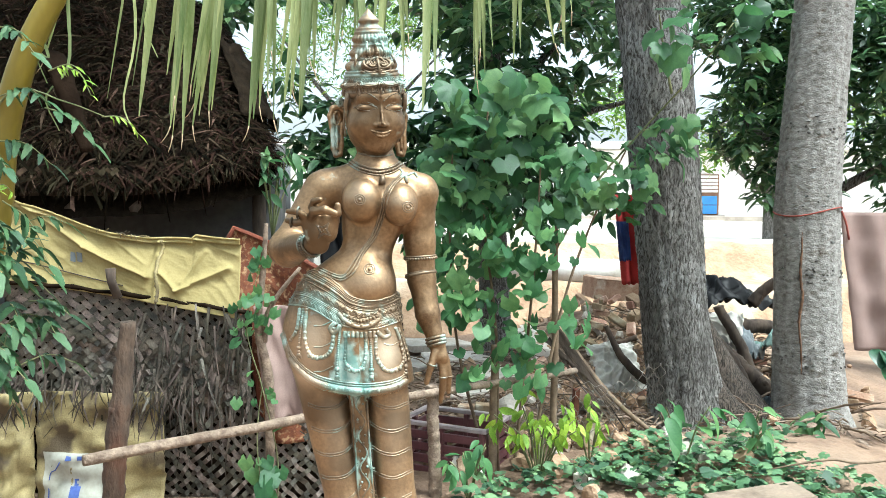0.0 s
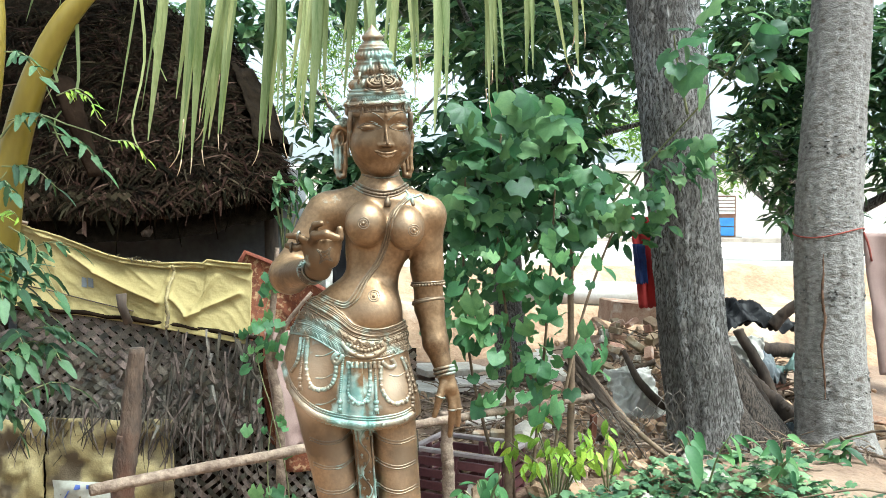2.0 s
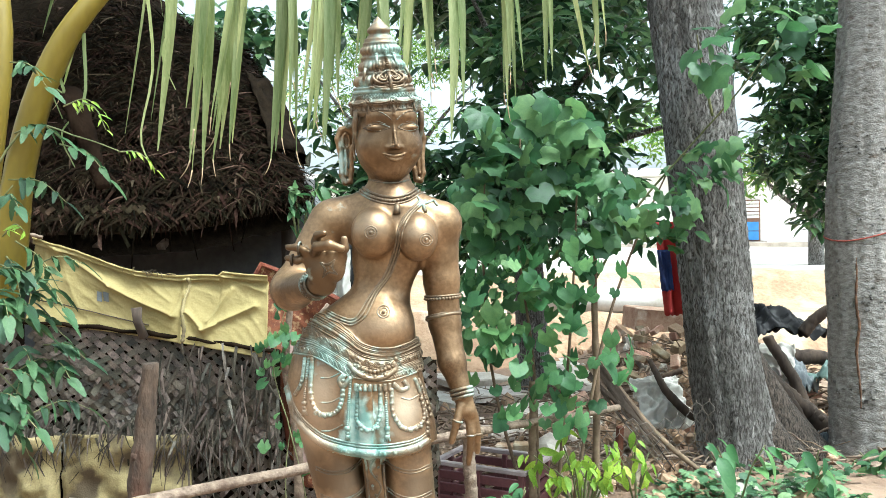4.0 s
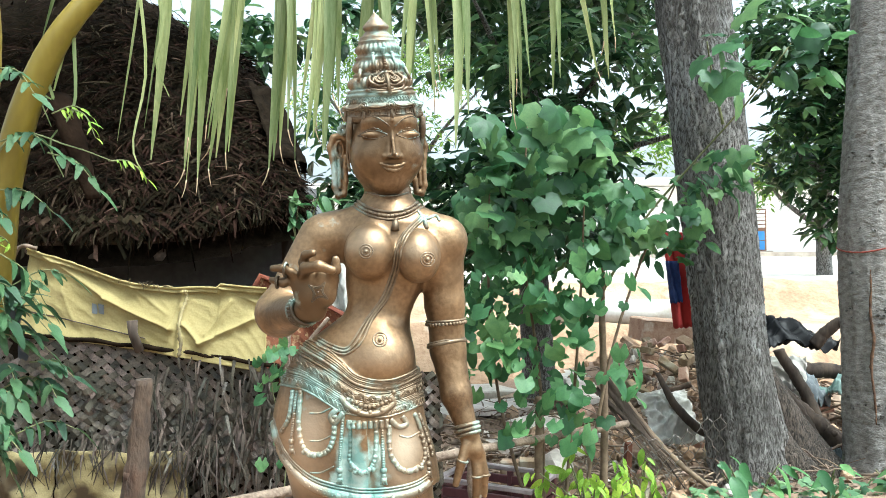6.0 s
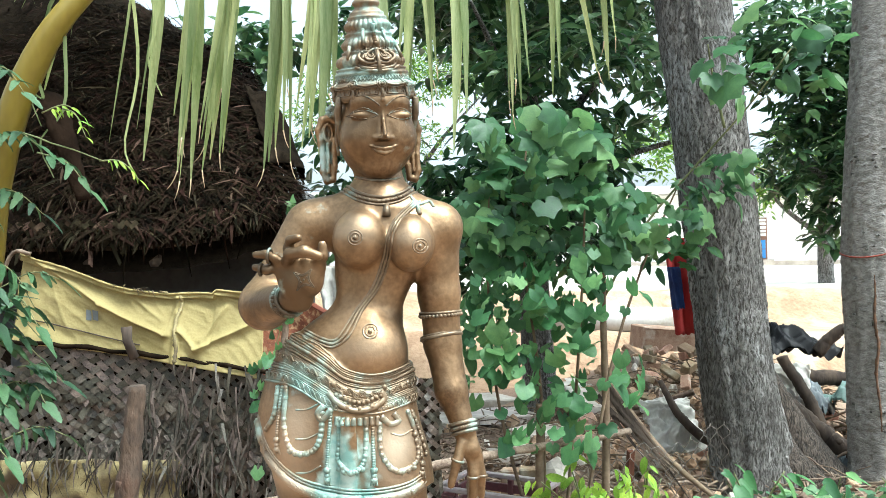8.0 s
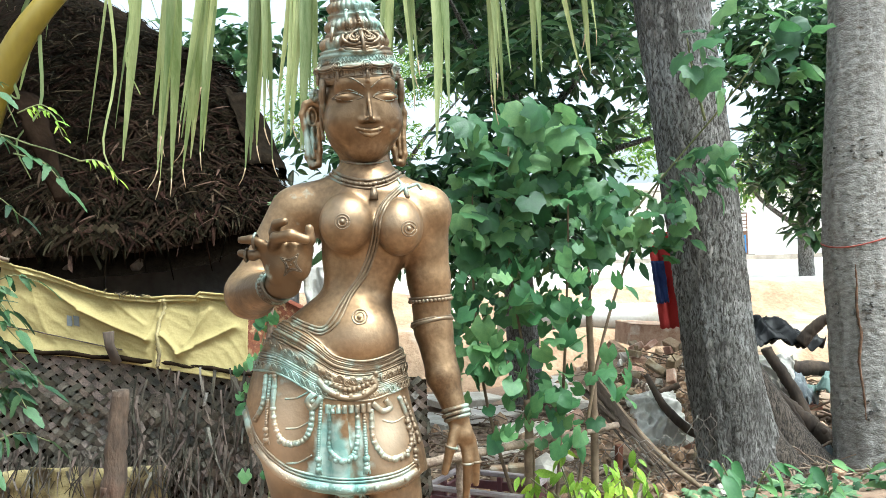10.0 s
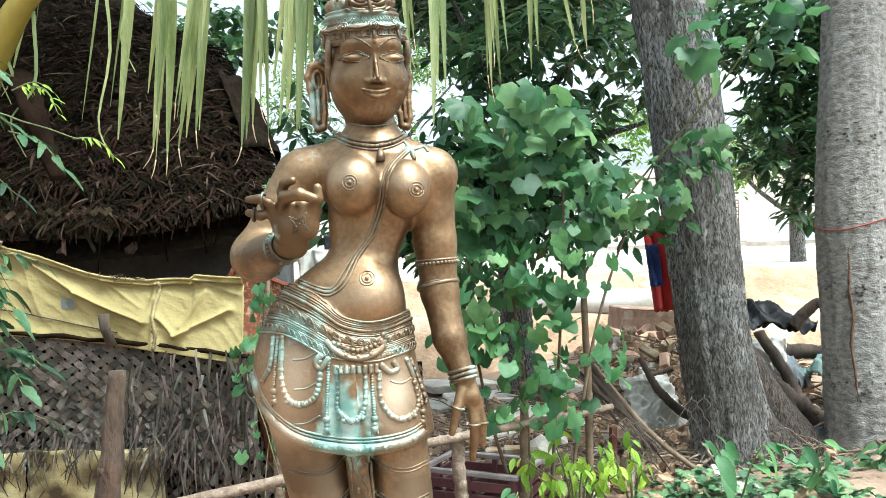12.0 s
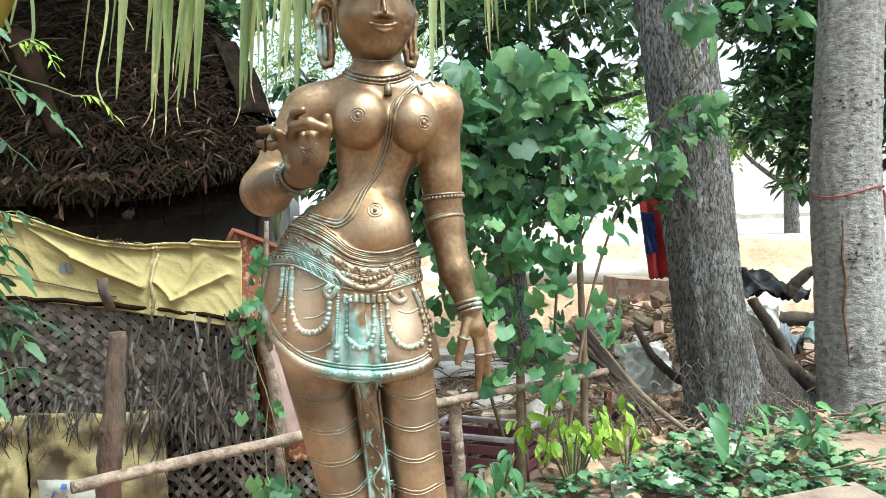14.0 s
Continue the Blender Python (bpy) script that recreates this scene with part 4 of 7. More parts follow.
def crown_mesh(name, blobs, count, base, size, mat, tilt=0.9, hollow=0.35):
    """Leaves in sprays about the blobs' shells, with gaps between the sprays."""
    s = Soup()
    total = sum(b[3] * b[4] * b[5] for b in blobs)
    for cx, cy, cz, rx, ry, rz in blobs:
        n = max(3, int(count * rx * ry * rz / total / 9))
        for _ in range(n):
            d = rng.normal(size=3)
            d = d / np.linalg.norm(d) * rng.uniform(hollow, 1.0) ** 0.6
            c = np.array((cx, cy, cz)) + d * (rx, ry, rz)
            k = rng.integers(6, 13)
            head = rng.uniform(0, 6.28)
            turns = np.array([spin(rng.normal(-0.3, 0.5) * tilt, rng.normal(0, 0.5) * tilt, head + j * 2.4 + rng.normal(0, 0.3)) for j in range(k)])
            off = np.array([t @ np.array((0, 0.25 * size, 0)) for t in turns]) + rng.normal(0, size * 0.22, (k, 3))
            s.add(*scatter(base, turns, c + off, size * rng.uniform(0.65, 1.2, k)))
    return s.mesh(name, mat)


def tree(label, trunk, limbs, blobs, count, base, size, mat, bark, hollow=0.35, extra=()):
    t = thing("tree", None, label, "tree")
    tr = part("trunk", Soup().add(*trunk).mesh("trunk", bark), t)
    for pts, r0, r1 in limbs:
        p = smooth_path(pts, 14)
        part("limb", Soup().add(*tube(p, np.linspace(r0, r1, 14), 8, lump=0.06)).mesh("limb", bark), t)
    part("crown", crown_mesh("crown", blobs, count, base, size, mat, hollow=hollow), t, kind="stuff")
    return t


LEAF6 = leaf_shape(1.0, 0.5, 0, 0.12, 0.2, 3)
LEAF_BIG = leaf_shape(1.0, 0.52, 0, 0.15, 0.25, 4)
LEAF_SMALL = leaf_shape(1.0, 0.34, 0, 0.1, 0.2, 2)

old_tree = tree("thick grey-barked tree with deeply fissured bark and spreading roots",
     trunk_mesh([(1.41, 4.85, -0.1), (1.385, 4.85, 0.4), (1.325, 4.85, 1.0), (1.285, 4.85, 1.5), (1.2, 4.85, 2.3), (1.13, 4.87, 3.0), (1.1, 4.9, 4.2)], [0.205, 0.2, 0.198, 0.197, 0.21, 0.215, 0.17], 76, 0.06, 150, ((-0.2, 0.16, 0.9), (1.6, 0.3, 0.6), (-1.9, 0.06, 0.5)), 1.0),
     [([(1.1, 4.9, 4.0), (0.6, 4.8, 4.6), (0.0, 4.6, 5.0)], 0.11, 0.03), ([(1.1, 4.9, 4.1), (1.6, 5.2, 4.8), (2.0, 5.6, 5.4)], 0.1, 0.03), ([(1.1, 4.9, 4.1), (1.0, 4.5, 4.9), (0.9, 4.0, 5.4)], 0.09, 0.02)],
     [(0.5, 5.0, 5.3, 1.7, 1.6, 0.9), (1.8, 5.6, 5.6, 1.0, 0.9, 0.6), (0.9, 4.2, 5.6, 1.3, 1.0, 0.7)], 2200, LEAF6, 0.17, M_LEAF_MID, M_BARK)
def root(points, radii, flat):
    """A buttress root that leans out from the foot of the trunk."""
    p = smooth_path(points, 30)
    r = np.interp(np.linspace(0, 1, 30), np.linspace(0, 1, len(radii)), radii)
    v, f = tube(p, r, 16, squash=flat)
    v = np.array([q * (1 + 0.004 * bumps(*q, 9.0)) + 0.02 * np.array((bumps(*q, 5.0), bumps(*(q + 7), 6.0), 0)) for q in v])
    return part("root", Soup().add(v, f).mesh("root", M_BARK_ROOT), old_tree, "dark brown buttress root")


root([(1.42, 4.93, 1.02), (1.5, 4.95, 0.78), (1.62, 4.97, 0.5), (1.78, 5.0, 0.26), (1.98, 5.02, 0.06), (2.1, 5.04, -0.08)], [0.05, 0.085, 0.12, 0.14, 0.13, 0.1], 1.1)
root([(1.5, 4.85, 0.55), (1.62, 4.82, 0.3), (1.74, 4.8, 0.1), (1.8, 4.8, -0.06)], [0.04, 0.09, 0.13, 0.13], 1.0)
pale_tree = tree("pale grey smooth-barked tree with a cord round it",
     trunk_mesh([(2.24, 4.95, -0.05), (2.22, 4.95, 0.3), (2.2, 4.95, 0.8), (2.18, 4.95, 1.5), (2.21, 4.95, 2.2), (2.25, 4.95, 2.9), (2.3, 5.0, 4.4)], [0.25, 0.215, 0.195, 0.188, 0.178, 0.17, 0.13], 76, 0.035, 170, ((-0.4, 0.12, 0.35), (3.4, 0.1, 0.35), (-1.6, 0.1, 0.3)), 0.0),
     [([(2.3, 5.0, 4.2), (2.8, 5.1, 4.9), (3.4, 5.0, 5.4)], 0.1, 0.03), ([(2.3, 5.0, 4.3), (2.1, 5.5, 5.0), (1.9, 6.0, 5.6)], 0.09, 0.02)],
     [(2.7, 5.2, 5.5, 1.3, 1.2, 0.7), (3.3, 4.7, 5.4, 1.0, 0.9, 0.5)], 1500, LEAF6, 0.17, M_LEAF_MID, M_BARK_PALE)
part("torn_crack", Soup().add(*tube(smooth_path([(2.075, 4.795, 1.42), (2.085, 4.788, 1.25), (2.075, 4.785, 1.1), (2.09, 4.775, 0.95), (2.07, 4.77, 0.8), (2.085, 4.76, 0.6), (2.08, 4.745, 0.48)], 40), np.abs(np.sin(np.linspace(0.2, 3.0, 40))) * 0.006 + 0.002, 7, lump=0.5)).mesh("torn_crack", M_CRACK), pale_tree, "orange-brown crack in the bark")
warts = Soup()
for k in range(110):
    zc, spr = ((1.97, 0.035), (1.08, 0.03), (0.55, 0.05), (1.5, 0.3))[k % 4]
    an, zz = rng.uniform(math.pi * 1.05, math.pi * 1.95), zc + rng.normal(0, spr)
    rad = float(np.interp(zz, [0.3, 0.8, 1.5, 2.2], [0.215, 0.195, 0.188, 0.178])) + 0.002
    cx = float(np.interp(zz, [0.3, 0.8, 1.5, 2.2], [2.22, 2.2, 2.18, 2.21]))
    warts.add(*moved(lump((rng.uniform(0.01, 0.035), 0.014, rng.uniform(0.008, 0.018)), 0.15, 1), pose(cx + rad * math.cos(an), 4.95 + rad * math.sin(an), zz, 0, 0, math.degrees(an) + 90)))
part("corky_bark", warts.mesh("corky_bark", M_BARK), pale_tree, "dark corky knots", kind="stuff")
cord = [(2.18 + 0.197 * math.cos(a), 4.95 + 0.197 * math.sin(a), 1.47 + 0.012 * math.cos(a) - 0.02 * math.sin(2 * a)) for a in np.linspace(0, 2 * math.pi, 30)]
thing("cord", Soup().add(*tube(cord, 0.005, 6)).add(*tube(smooth_path([(2.37, 4.9, 1.478), (2.39, 4.88, 1.4), (2.42, 4.9, 1.3)], 8), 0.007, 6)).mesh("cord", M_ROPE), "thin red cord tied round the pale trunk", "cord")

tree("broad-leaved tree with dark glossy foliage",
     trunk_mesh([(0.35, 7.4, -0.05), (0.3, 7.4, 1.0), (0.25, 7.3, 2.2), (0.3, 7.3, 3.6)], [0.16, 0.14, 0.12, 0.07], 12, 0.05, 24),
     [([(0.28, 7.35, 1.6), (-0.4, 7.2, 2.2), (-0.9, 7.0, 2.4)], 0.035, 0.01), ([(0.27, 7.3, 1.9), (0.9, 7.1, 2.3), (1.6, 6.9, 2.5)], 0.06, 0.015), ([(0.28, 7.3, 2.6), (0.0, 6.6, 3.1), (-0.2, 6.0, 3.4)], 0.05, 0.012), ([(0.28, 7.3, 2.4), (0.7, 6.6, 2.8), (1.0, 6.1, 3.1)], 0.05, 0.012)],
     [(-0.55, 6.9, 2.0, 0.75, 0.6, 0.5), (0.25, 6.6, 2.4, 0.75, 0.6, 0.55), (0.95, 6.7, 2.7, 0.6, 0.4, 0.32), (0.1, 6.7, 3.15, 0.75, 0.45, 0.3), (1.35, 6.9, 3.2, 0.5, 0.4, 0.3), (-1.0, 6.9, 1.9, 0.35, 0.5, 0.4), (-1.4, 6.95, 2.3, 0.4, 0.4, 0.5), (-1.15, 6.9, 1.6, 0.3, 0.4, 0.25), (-0.2, 6.7, 1.5, 0.7, 0.5, 0.35), (0.7, 6.8, 1.75, 0.8, 0.5, 0.4), (0.3, 7.4, 4.0, 1.5, 1.2, 0.7), (0.45, 6.5, 2.05, 0.6, 0.4, 0.4), (-0.1, 6.4, 1.75, 0.6, 0.4, 0.4), (-2.5, 7.0, 3.4, 0.6, 0.4, 0.4), (-1.95, 7.0, 3.48, 0.35, 0.4, 0.22), (-1.3, 6.9, 3.5, 0.4, 0.4, 0.2), (0.5, 6.2, 3.0, 0.6, 0.4, 0.3)],
     9200, LEAF_BIG, 0.18, M_LEAF_DARK, M_BARK, 0.2)
tree("dense leafy tree with small dark green leaves",
     trunk_mesh([(3.4, 7.6, -0.05), (3.4, 7.6, 1.2), (3.3, 7.6, 2.4), (3.4, 7.6, 4.0)], [0.17, 0.14, 0.12, 0.06], 12, 0.05, 24),
     [([(3.4, 7.6, 1.7), (2.9, 7.3, 2.1), (2.5, 7.0, 2.3)], 0.06, 0.015), ([(3.4, 7.6, 1.6), (4.0, 7.2, 2.0), (4.5, 6.9, 2.2)], 0.06, 0.015)],
     [(2.75, 7.2, 2.35, 0.55, 0.6, 0.6), (3.3, 7.1, 2.9, 0.8, 0.6, 0.6), (2.6, 7.2, 3.3, 0.8, 0.6, 0.5), (4.2, 7.1, 2.2, 0.7, 0.6, 0.75), (4.1, 7.1, 3.2, 0.8, 0.6, 0.6), (3.0, 7.1, 1.75, 0.45, 0.4, 0.3), (4.4, 6.9, 1.5, 0.6, 0.5, 0.4)],
     11000, LEAF6, 0.14, M_LEAF_DARK, M_BARK, 0.15)
tree("far feathery light green tree",
     trunk_mesh([(-1.6, 11.5, 0), (-1.5, 11.5, 2), (-1.4, 11.4, 4.5)], [0.14, 0.11, 0.06], 10, 0.05, 20),
     [([(-1.5, 11.5, 2.4), (-0.9, 11.2, 3.2), (-0.3, 11.0, 3.8)], 0.05, 0.01), ([(-1.5, 11.5, 2.6), (-2.2, 11.2, 3.4), (-2.7, 11, 4.1)], 0.05, 0.01)],
     [(-1.8, 11.3, 4.3, 1.3, 0.8, 0.6), (-0.6, 11.2, 4.2, 1.1, 0.8, 0.5), (-1.3, 11.2, 3.3, 0.7, 0.6, 0.35), (-2.6, 11.3, 3.7, 0.9, 0.6, 0.5)], 6000, LEAF_SMALL, 0.11, M_LEAF_LIGHT, M_BARK, 0.1)
tree("far sunlit tree with yellow-green leaves",
     trunk_mesh([(4.9, 12.5, 0), (4.9, 12.5, 2), (5.0, 12.5, 3.6)], [0.14, 0.11, 0.06], 10, 0.05, 20),
     [([(4.9, 12.5, 1.8), (4.2, 12.3, 2.3), (3.8, 12.2, 2.8)], 0.05, 0.01)],
     [(4.1, 12.3, 2.75, 0.8, 0.7, 0.6), (5.3, 12.4, 3.2, 1.4, 0.9, 0.8), (2.6, 12.6, 3.3, 1.0, 0.8, 0.6)], 3500, LEAF6, 0.14, M_LEAF_LIGHT, M_BARK, 0.1)


# ---- shrubs: every large leaf a piece of its own ----
def leaf_pieces(parent, meshes, spots, size, facing=0.55, turn=1.3):
    """Leaves at spots, turned towards the light and the open side."""
    for p in spots:
        me = meshes[rng.integers(len(meshes))]
        yaw = rng.uniform(-turn, turn) + math.pi
        tip = rng.normal(-facing, 0.4)
        m = Matrix.LocRotScale(Vector(p), Euler((tip, rng.normal(0, 0.45), yaw)), None) @ Matrix.Scale(size * rng.uniform(0.6, 1.25), 4)
        part("leaf", me, parent, at=m)


def leaf_mesh(name, vf, mat):
    return Soup().add(*vf).mesh(name, mat)


PALM5 = [leaf_mesh("broad_leaf", palmate(1.0, f, d), M_LEAF) for f, d in ((0.1, 0.2), (0.16, 0.35), (0.05, 0.1))]
LIME = [leaf_mesh("lime_leaf", leaf_shape(1.0, 0.56, 0, 0.14, d, 5), M_LEAF_YELLOW) for d in (0.15, 0.4)]
HEART = [leaf_mesh("heart_leaf", heart_leaf(f, d, c), M_LEAF_SOFT) for f, d, c in ((0.1, 0.25, 0.08), (0.2, 0.4, 0.12), (0.05, 0.15, 0.16))]
SOFT_OVAL = [leaf_mesh("pointed_leaf", leaf_shape(1.0, 0.62, 0, 0.16, d, 6), M_LEAF_SOFT) for d in (0.2, 0.45)]
OVAL = [leaf_mesh("oval_leaf", leaf_shape(1.0, 0.55, 0, 0.14, d, 5), M_LEAF) for d in (0.15, 0.35)]


def shrub(label, stems, blobs, meshes):
    s = thing("shrub", None, label, "shrub")
    for st in stems:
        p = smooth_path(st, 16)
        part("stem", Soup().add(*tube(p, np.linspace(0.01, 0.004, 16), 6, lump=0.08)).mesh("stem", M_TWIG), s)
    for c, r, n, size in blobs:
        d = rng.normal(size=(n, 3))
        d = d / np.linalg.norm(d, axis=1)[:, None] * rng.uniform(0.2, 1.0, (n, 1)) ** 0.5
        leaf_pieces(s, meshes, np.array(c) + d * r, size, 0.85)
    return s


shrub("tall green shrub with broad lobed leaves",
      [[(0.22, 4.15, 0.0), (0.2, 4.12, 0.8), (0.12, 4.05, 1.5), (0.15, 3.98, 2.1)], [(0.3, 4.15, 0.0), (0.36, 4.1, 0.7), (0.4, 4.05, 1.3), (0.42, 4.0, 1.85)]],
      [((0.2, 3.92, 1.97), (0.36, 0.25, 0.2), 54, 0.125), ((0.0, 4.0, 1.66), (0.24, 0.25, 0.24), 48, 0.1), ((0.42, 4.0, 1.62), (0.38, 0.3, 0.24), 66, 0.092), ((0.78, 4.2, 1.62), (0.26, 0.15, 0.17), 36, 0.09)], PALM5)
shrub("bushy green shrub with small lobed leaves behind the figure",
      [[(0.18, 4.2, 0.0), (0.0, 4.15, 0.7), (-0.05, 4.1, 1.3), (-0.04, 4.05, 1.75)], [(0.4, 4.2, 0.1), (0.55, 4.2, 0.9), (0.72, 4.25, 1.4), (0.95, 4.4, 1.85)]],
      [((0.1, 4.05, 1.1), (0.42, 0.25, 0.26), 36, 0.07), ((0.3, 4.0, 1.32), (0.4, 0.2, 0.2), 28, 0.07), ((0.03, 3.95, 1.25), (0.26, 0.3, 0.26), 36, 0.062), ((0.36, 3.95, 1.28), (0.36, 0.3, 0.22), 40, 0.062), ((0.1, 3.95, 0.9), (0.3, 0.25, 0.22), 30, 0.058), ((0.42, 3.95, 0.88), (0.3, 0.25, 0.24), 36, 0.07), ((-0.15, 4.3, 1.5), (0.15, 0.2, 0.4), 26, 0.075), ((0.25, 3.9, 0.62), (0.3, 0.15, 0.12), 16, 0.06), ((-0.03, 3.95, 1.05), (0.16, 0.2, 0.3), 28, 0.066)], HEART + PALM5[:1])


def vine():
    s = thing("climbing_vine", None, "leafy branch reaching across the thick trunk", "vine")
    runs = [[(0.55, 4.4, 1.25), (0.75, 4.4, 1.6), (1.0, 4.35, 1.9), (1.25, 4.2, 2.2), (1.42, 4.1, 2.45)], [(1.0, 4.35, 1.9), (1.2, 4.4, 1.95), (1.4, 4.45, 1.9)], [(1.15, 4.3, 2.1), (1.1, 4.3, 2.35), (1.05, 4.2, 2.5)]]
    for r in runs:
        p = smooth_path(r, 16)
        part("stem", Soup().add(*tube(p, np.linspace(0.008, 0.0035, 16), 6)).mesh("stem", M_STEM), s)
    for c, r, n, size in (((1.25, 4.05, 2.4), (0.36, 0.18, 0.2), 38, 0.135), ((1.15, 4.35, 1.85), (0.25, 0.12, 0.14), 44, 0.1), ((0.98, 4.4, 1.55), (0.13, 0.1, 0.17), 24, 0.1), ((1.5, 4.1, 2.25), (0.12, 0.1, 0.12), 10, 0.1)):
        d = rng.normal(size=(n, 3))
        d = d / np.linalg.norm(d, axis=1)[:, None] * rng.uniform(0.3, 1.0, (n, 1)) ** 0.6
        leaf_pieces(s, OVAL + PALM5[:1], np.array(c) + d * r, size, 0.6)


vine()


def small_plant(label, base, stems, spread, n, meshes, size, facing=0.5, height=0.3):
    s = thing("plant", None, label, "plant")
    tips = []
    for k in range(stems):
        an = rng.uniform(0, 6.28)
        end = np.array(base) + (spread * math.cos(an) * rng.uniform(0.3, 1), spread * math.sin(an) * 0.5, height * rng.uniform(0.6, 1.0))
        mid = (np.array(base) + end) / 2 + (0, 0, height * 0.15)
        p = smooth_path([base, mid, end], 8)
        part("stem", Soup().add(*tube(p, np.linspace(0.006, 0.003, 8), 5)).mesh("stem", M_STEM), s)
        tips += [p[i] for i in (4, 6, 7, 7, 7)]
    spots = [tips[i % len(tips)] + rng.normal(0, 0.025, 3) for i in range(n)]
    leaf_pieces(s, meshes, spots, size, facing)


small_plant("bright lime-green seedling shrub", (0.42, 3.95, 0.03), 14, 0.3, 70, LIME, 0.085, 1.0, 0.5)
small_plant("lime-green seedling by the rusty bar", (0.72, 4.2, 0.05), 6, 0.13, 26, LIME, 0.085, 1.0, 0.4)
small_plant("young plant with soft green pointed leaves", (1.13, 3.9, 0.12), 5, 0.2, 13, SOFT_OVAL, 0.13, 0.45, 0.4)
small_plant("young plant with soft green pointed leaves", (1.5, 4.0, 0.16), 5, 0.2, 10, SOFT_OVAL, 0.11, 0.45, 0.3)
small_plant("low glossy-leaved seedling at the pale tree's foot", (2.0, 4.45, 0.2), 5, 0.14, 16, OVAL, 0.12, 0.4, 0.1)
small_plant("small green weed beside the crate", (0.06, 3.75, 0.02), 5, 0.12, 16, SOFT_OVAL, 0.1, 0.4, 0.3)


def stake_vine():
    """A thin vine that winds up the forked stake, its leaves larger towards the ground."""
    s = thing("climbing_vine", None, "thin green vine with heart-shaped leaves twined round the forked stake", "vine")
    for ph, top in ((0.0, 1.25), (2.4, 1.05)):
        zs = np.linspace(0.03, top, 40)
        x = np.interp(zs, [0, 0.5, 0.72, 0.92, 1.16, 1.38], [-0.82, -0.825, -0.83, -0.87, -0.85, -0.835])
        p = np.column_stack([x + 0.045 * np.sin(5 * zs + ph), 3.35 - 0.02 * zs + 0.035 * np.cos(5 * zs + ph), zs])
        part("stem", Soup().add(*tube(p, np.linspace(0.0035, 0.0018, 40), 5)).mesh("stem", M_STEM), s)
        for k, q in enumerate(p[1:]):
            crowd = 3 if q[2] > 0.9 else 1
            for _ in range(crowd):
                if rng.random() < (0.75 if q[2] < 0.35 or q[2] > 0.9 else 0.35):
                    size = 0.062 if q[2] < 0.35 else 0.034
                    leaf_pieces(s, HEART, [q + rng.normal(0, 0.03, 3) * (1, 0.6, 0.6) - (0, 0.02, 0)], size, 0.9, 0.9)


stake_vine()
small_plant("big-leaved dark green plant beside the pale tree", (2.66, 4.35, 0.1), 7, 0.3, 20, [leaf_mesh("glossy_leaf", leaf_shape(1.0, 0.66, 0, 0.15, 0.3, 8), M_LEAF_GLOSS)], 0.3, 0.5, 0.85)


def creeper():
    """Low creeper over the bank, too many leaves to count."""
    s = Soup()
    base = palmate(1.0, 0.1, 0.12)
    n = 2000
    pl = []
    while len(pl) < n:
        x, y = rng.uniform(0.0, 3.4), rng.uniform(2.6, 4.25)
        edge = 4.3 - 0.5 * max(0, 1 - (x - 0.2) / 1.0) + 0.12 * bumps(x, y, 5, 3.0) - 0.3 * max(0, x - 1.75)
        near = 3.05 + 0.35 * bumps(x, 1.7, 8, 1.6) + 0.1 * bumps(x, 0.3, 4, 7.0)
        if near < y < edge - 0.9 * max(0, x - 2.9) and bumps(x, y, 2, 2.1) > -0.3 + 0.25 * max(0, 3.4 - y):
            pl.append((x, y, ground_height(x, y) + rng.uniform(0.03, 0.13)))
    turns = np.array([spin(rng.normal(0.1, 0.35), rng.normal(0, 0.3), rng.uniform(0, 6.28)) for _ in range(n)])
    s.add(*scatter(base, turns, pl, rng.uniform(0.024, 0.064, n)))
    thing("creeper", s.mesh("creeper", M_CREEPER), "low green creeper carpeting the bank", "creeper", kind="stuff")


creeper()


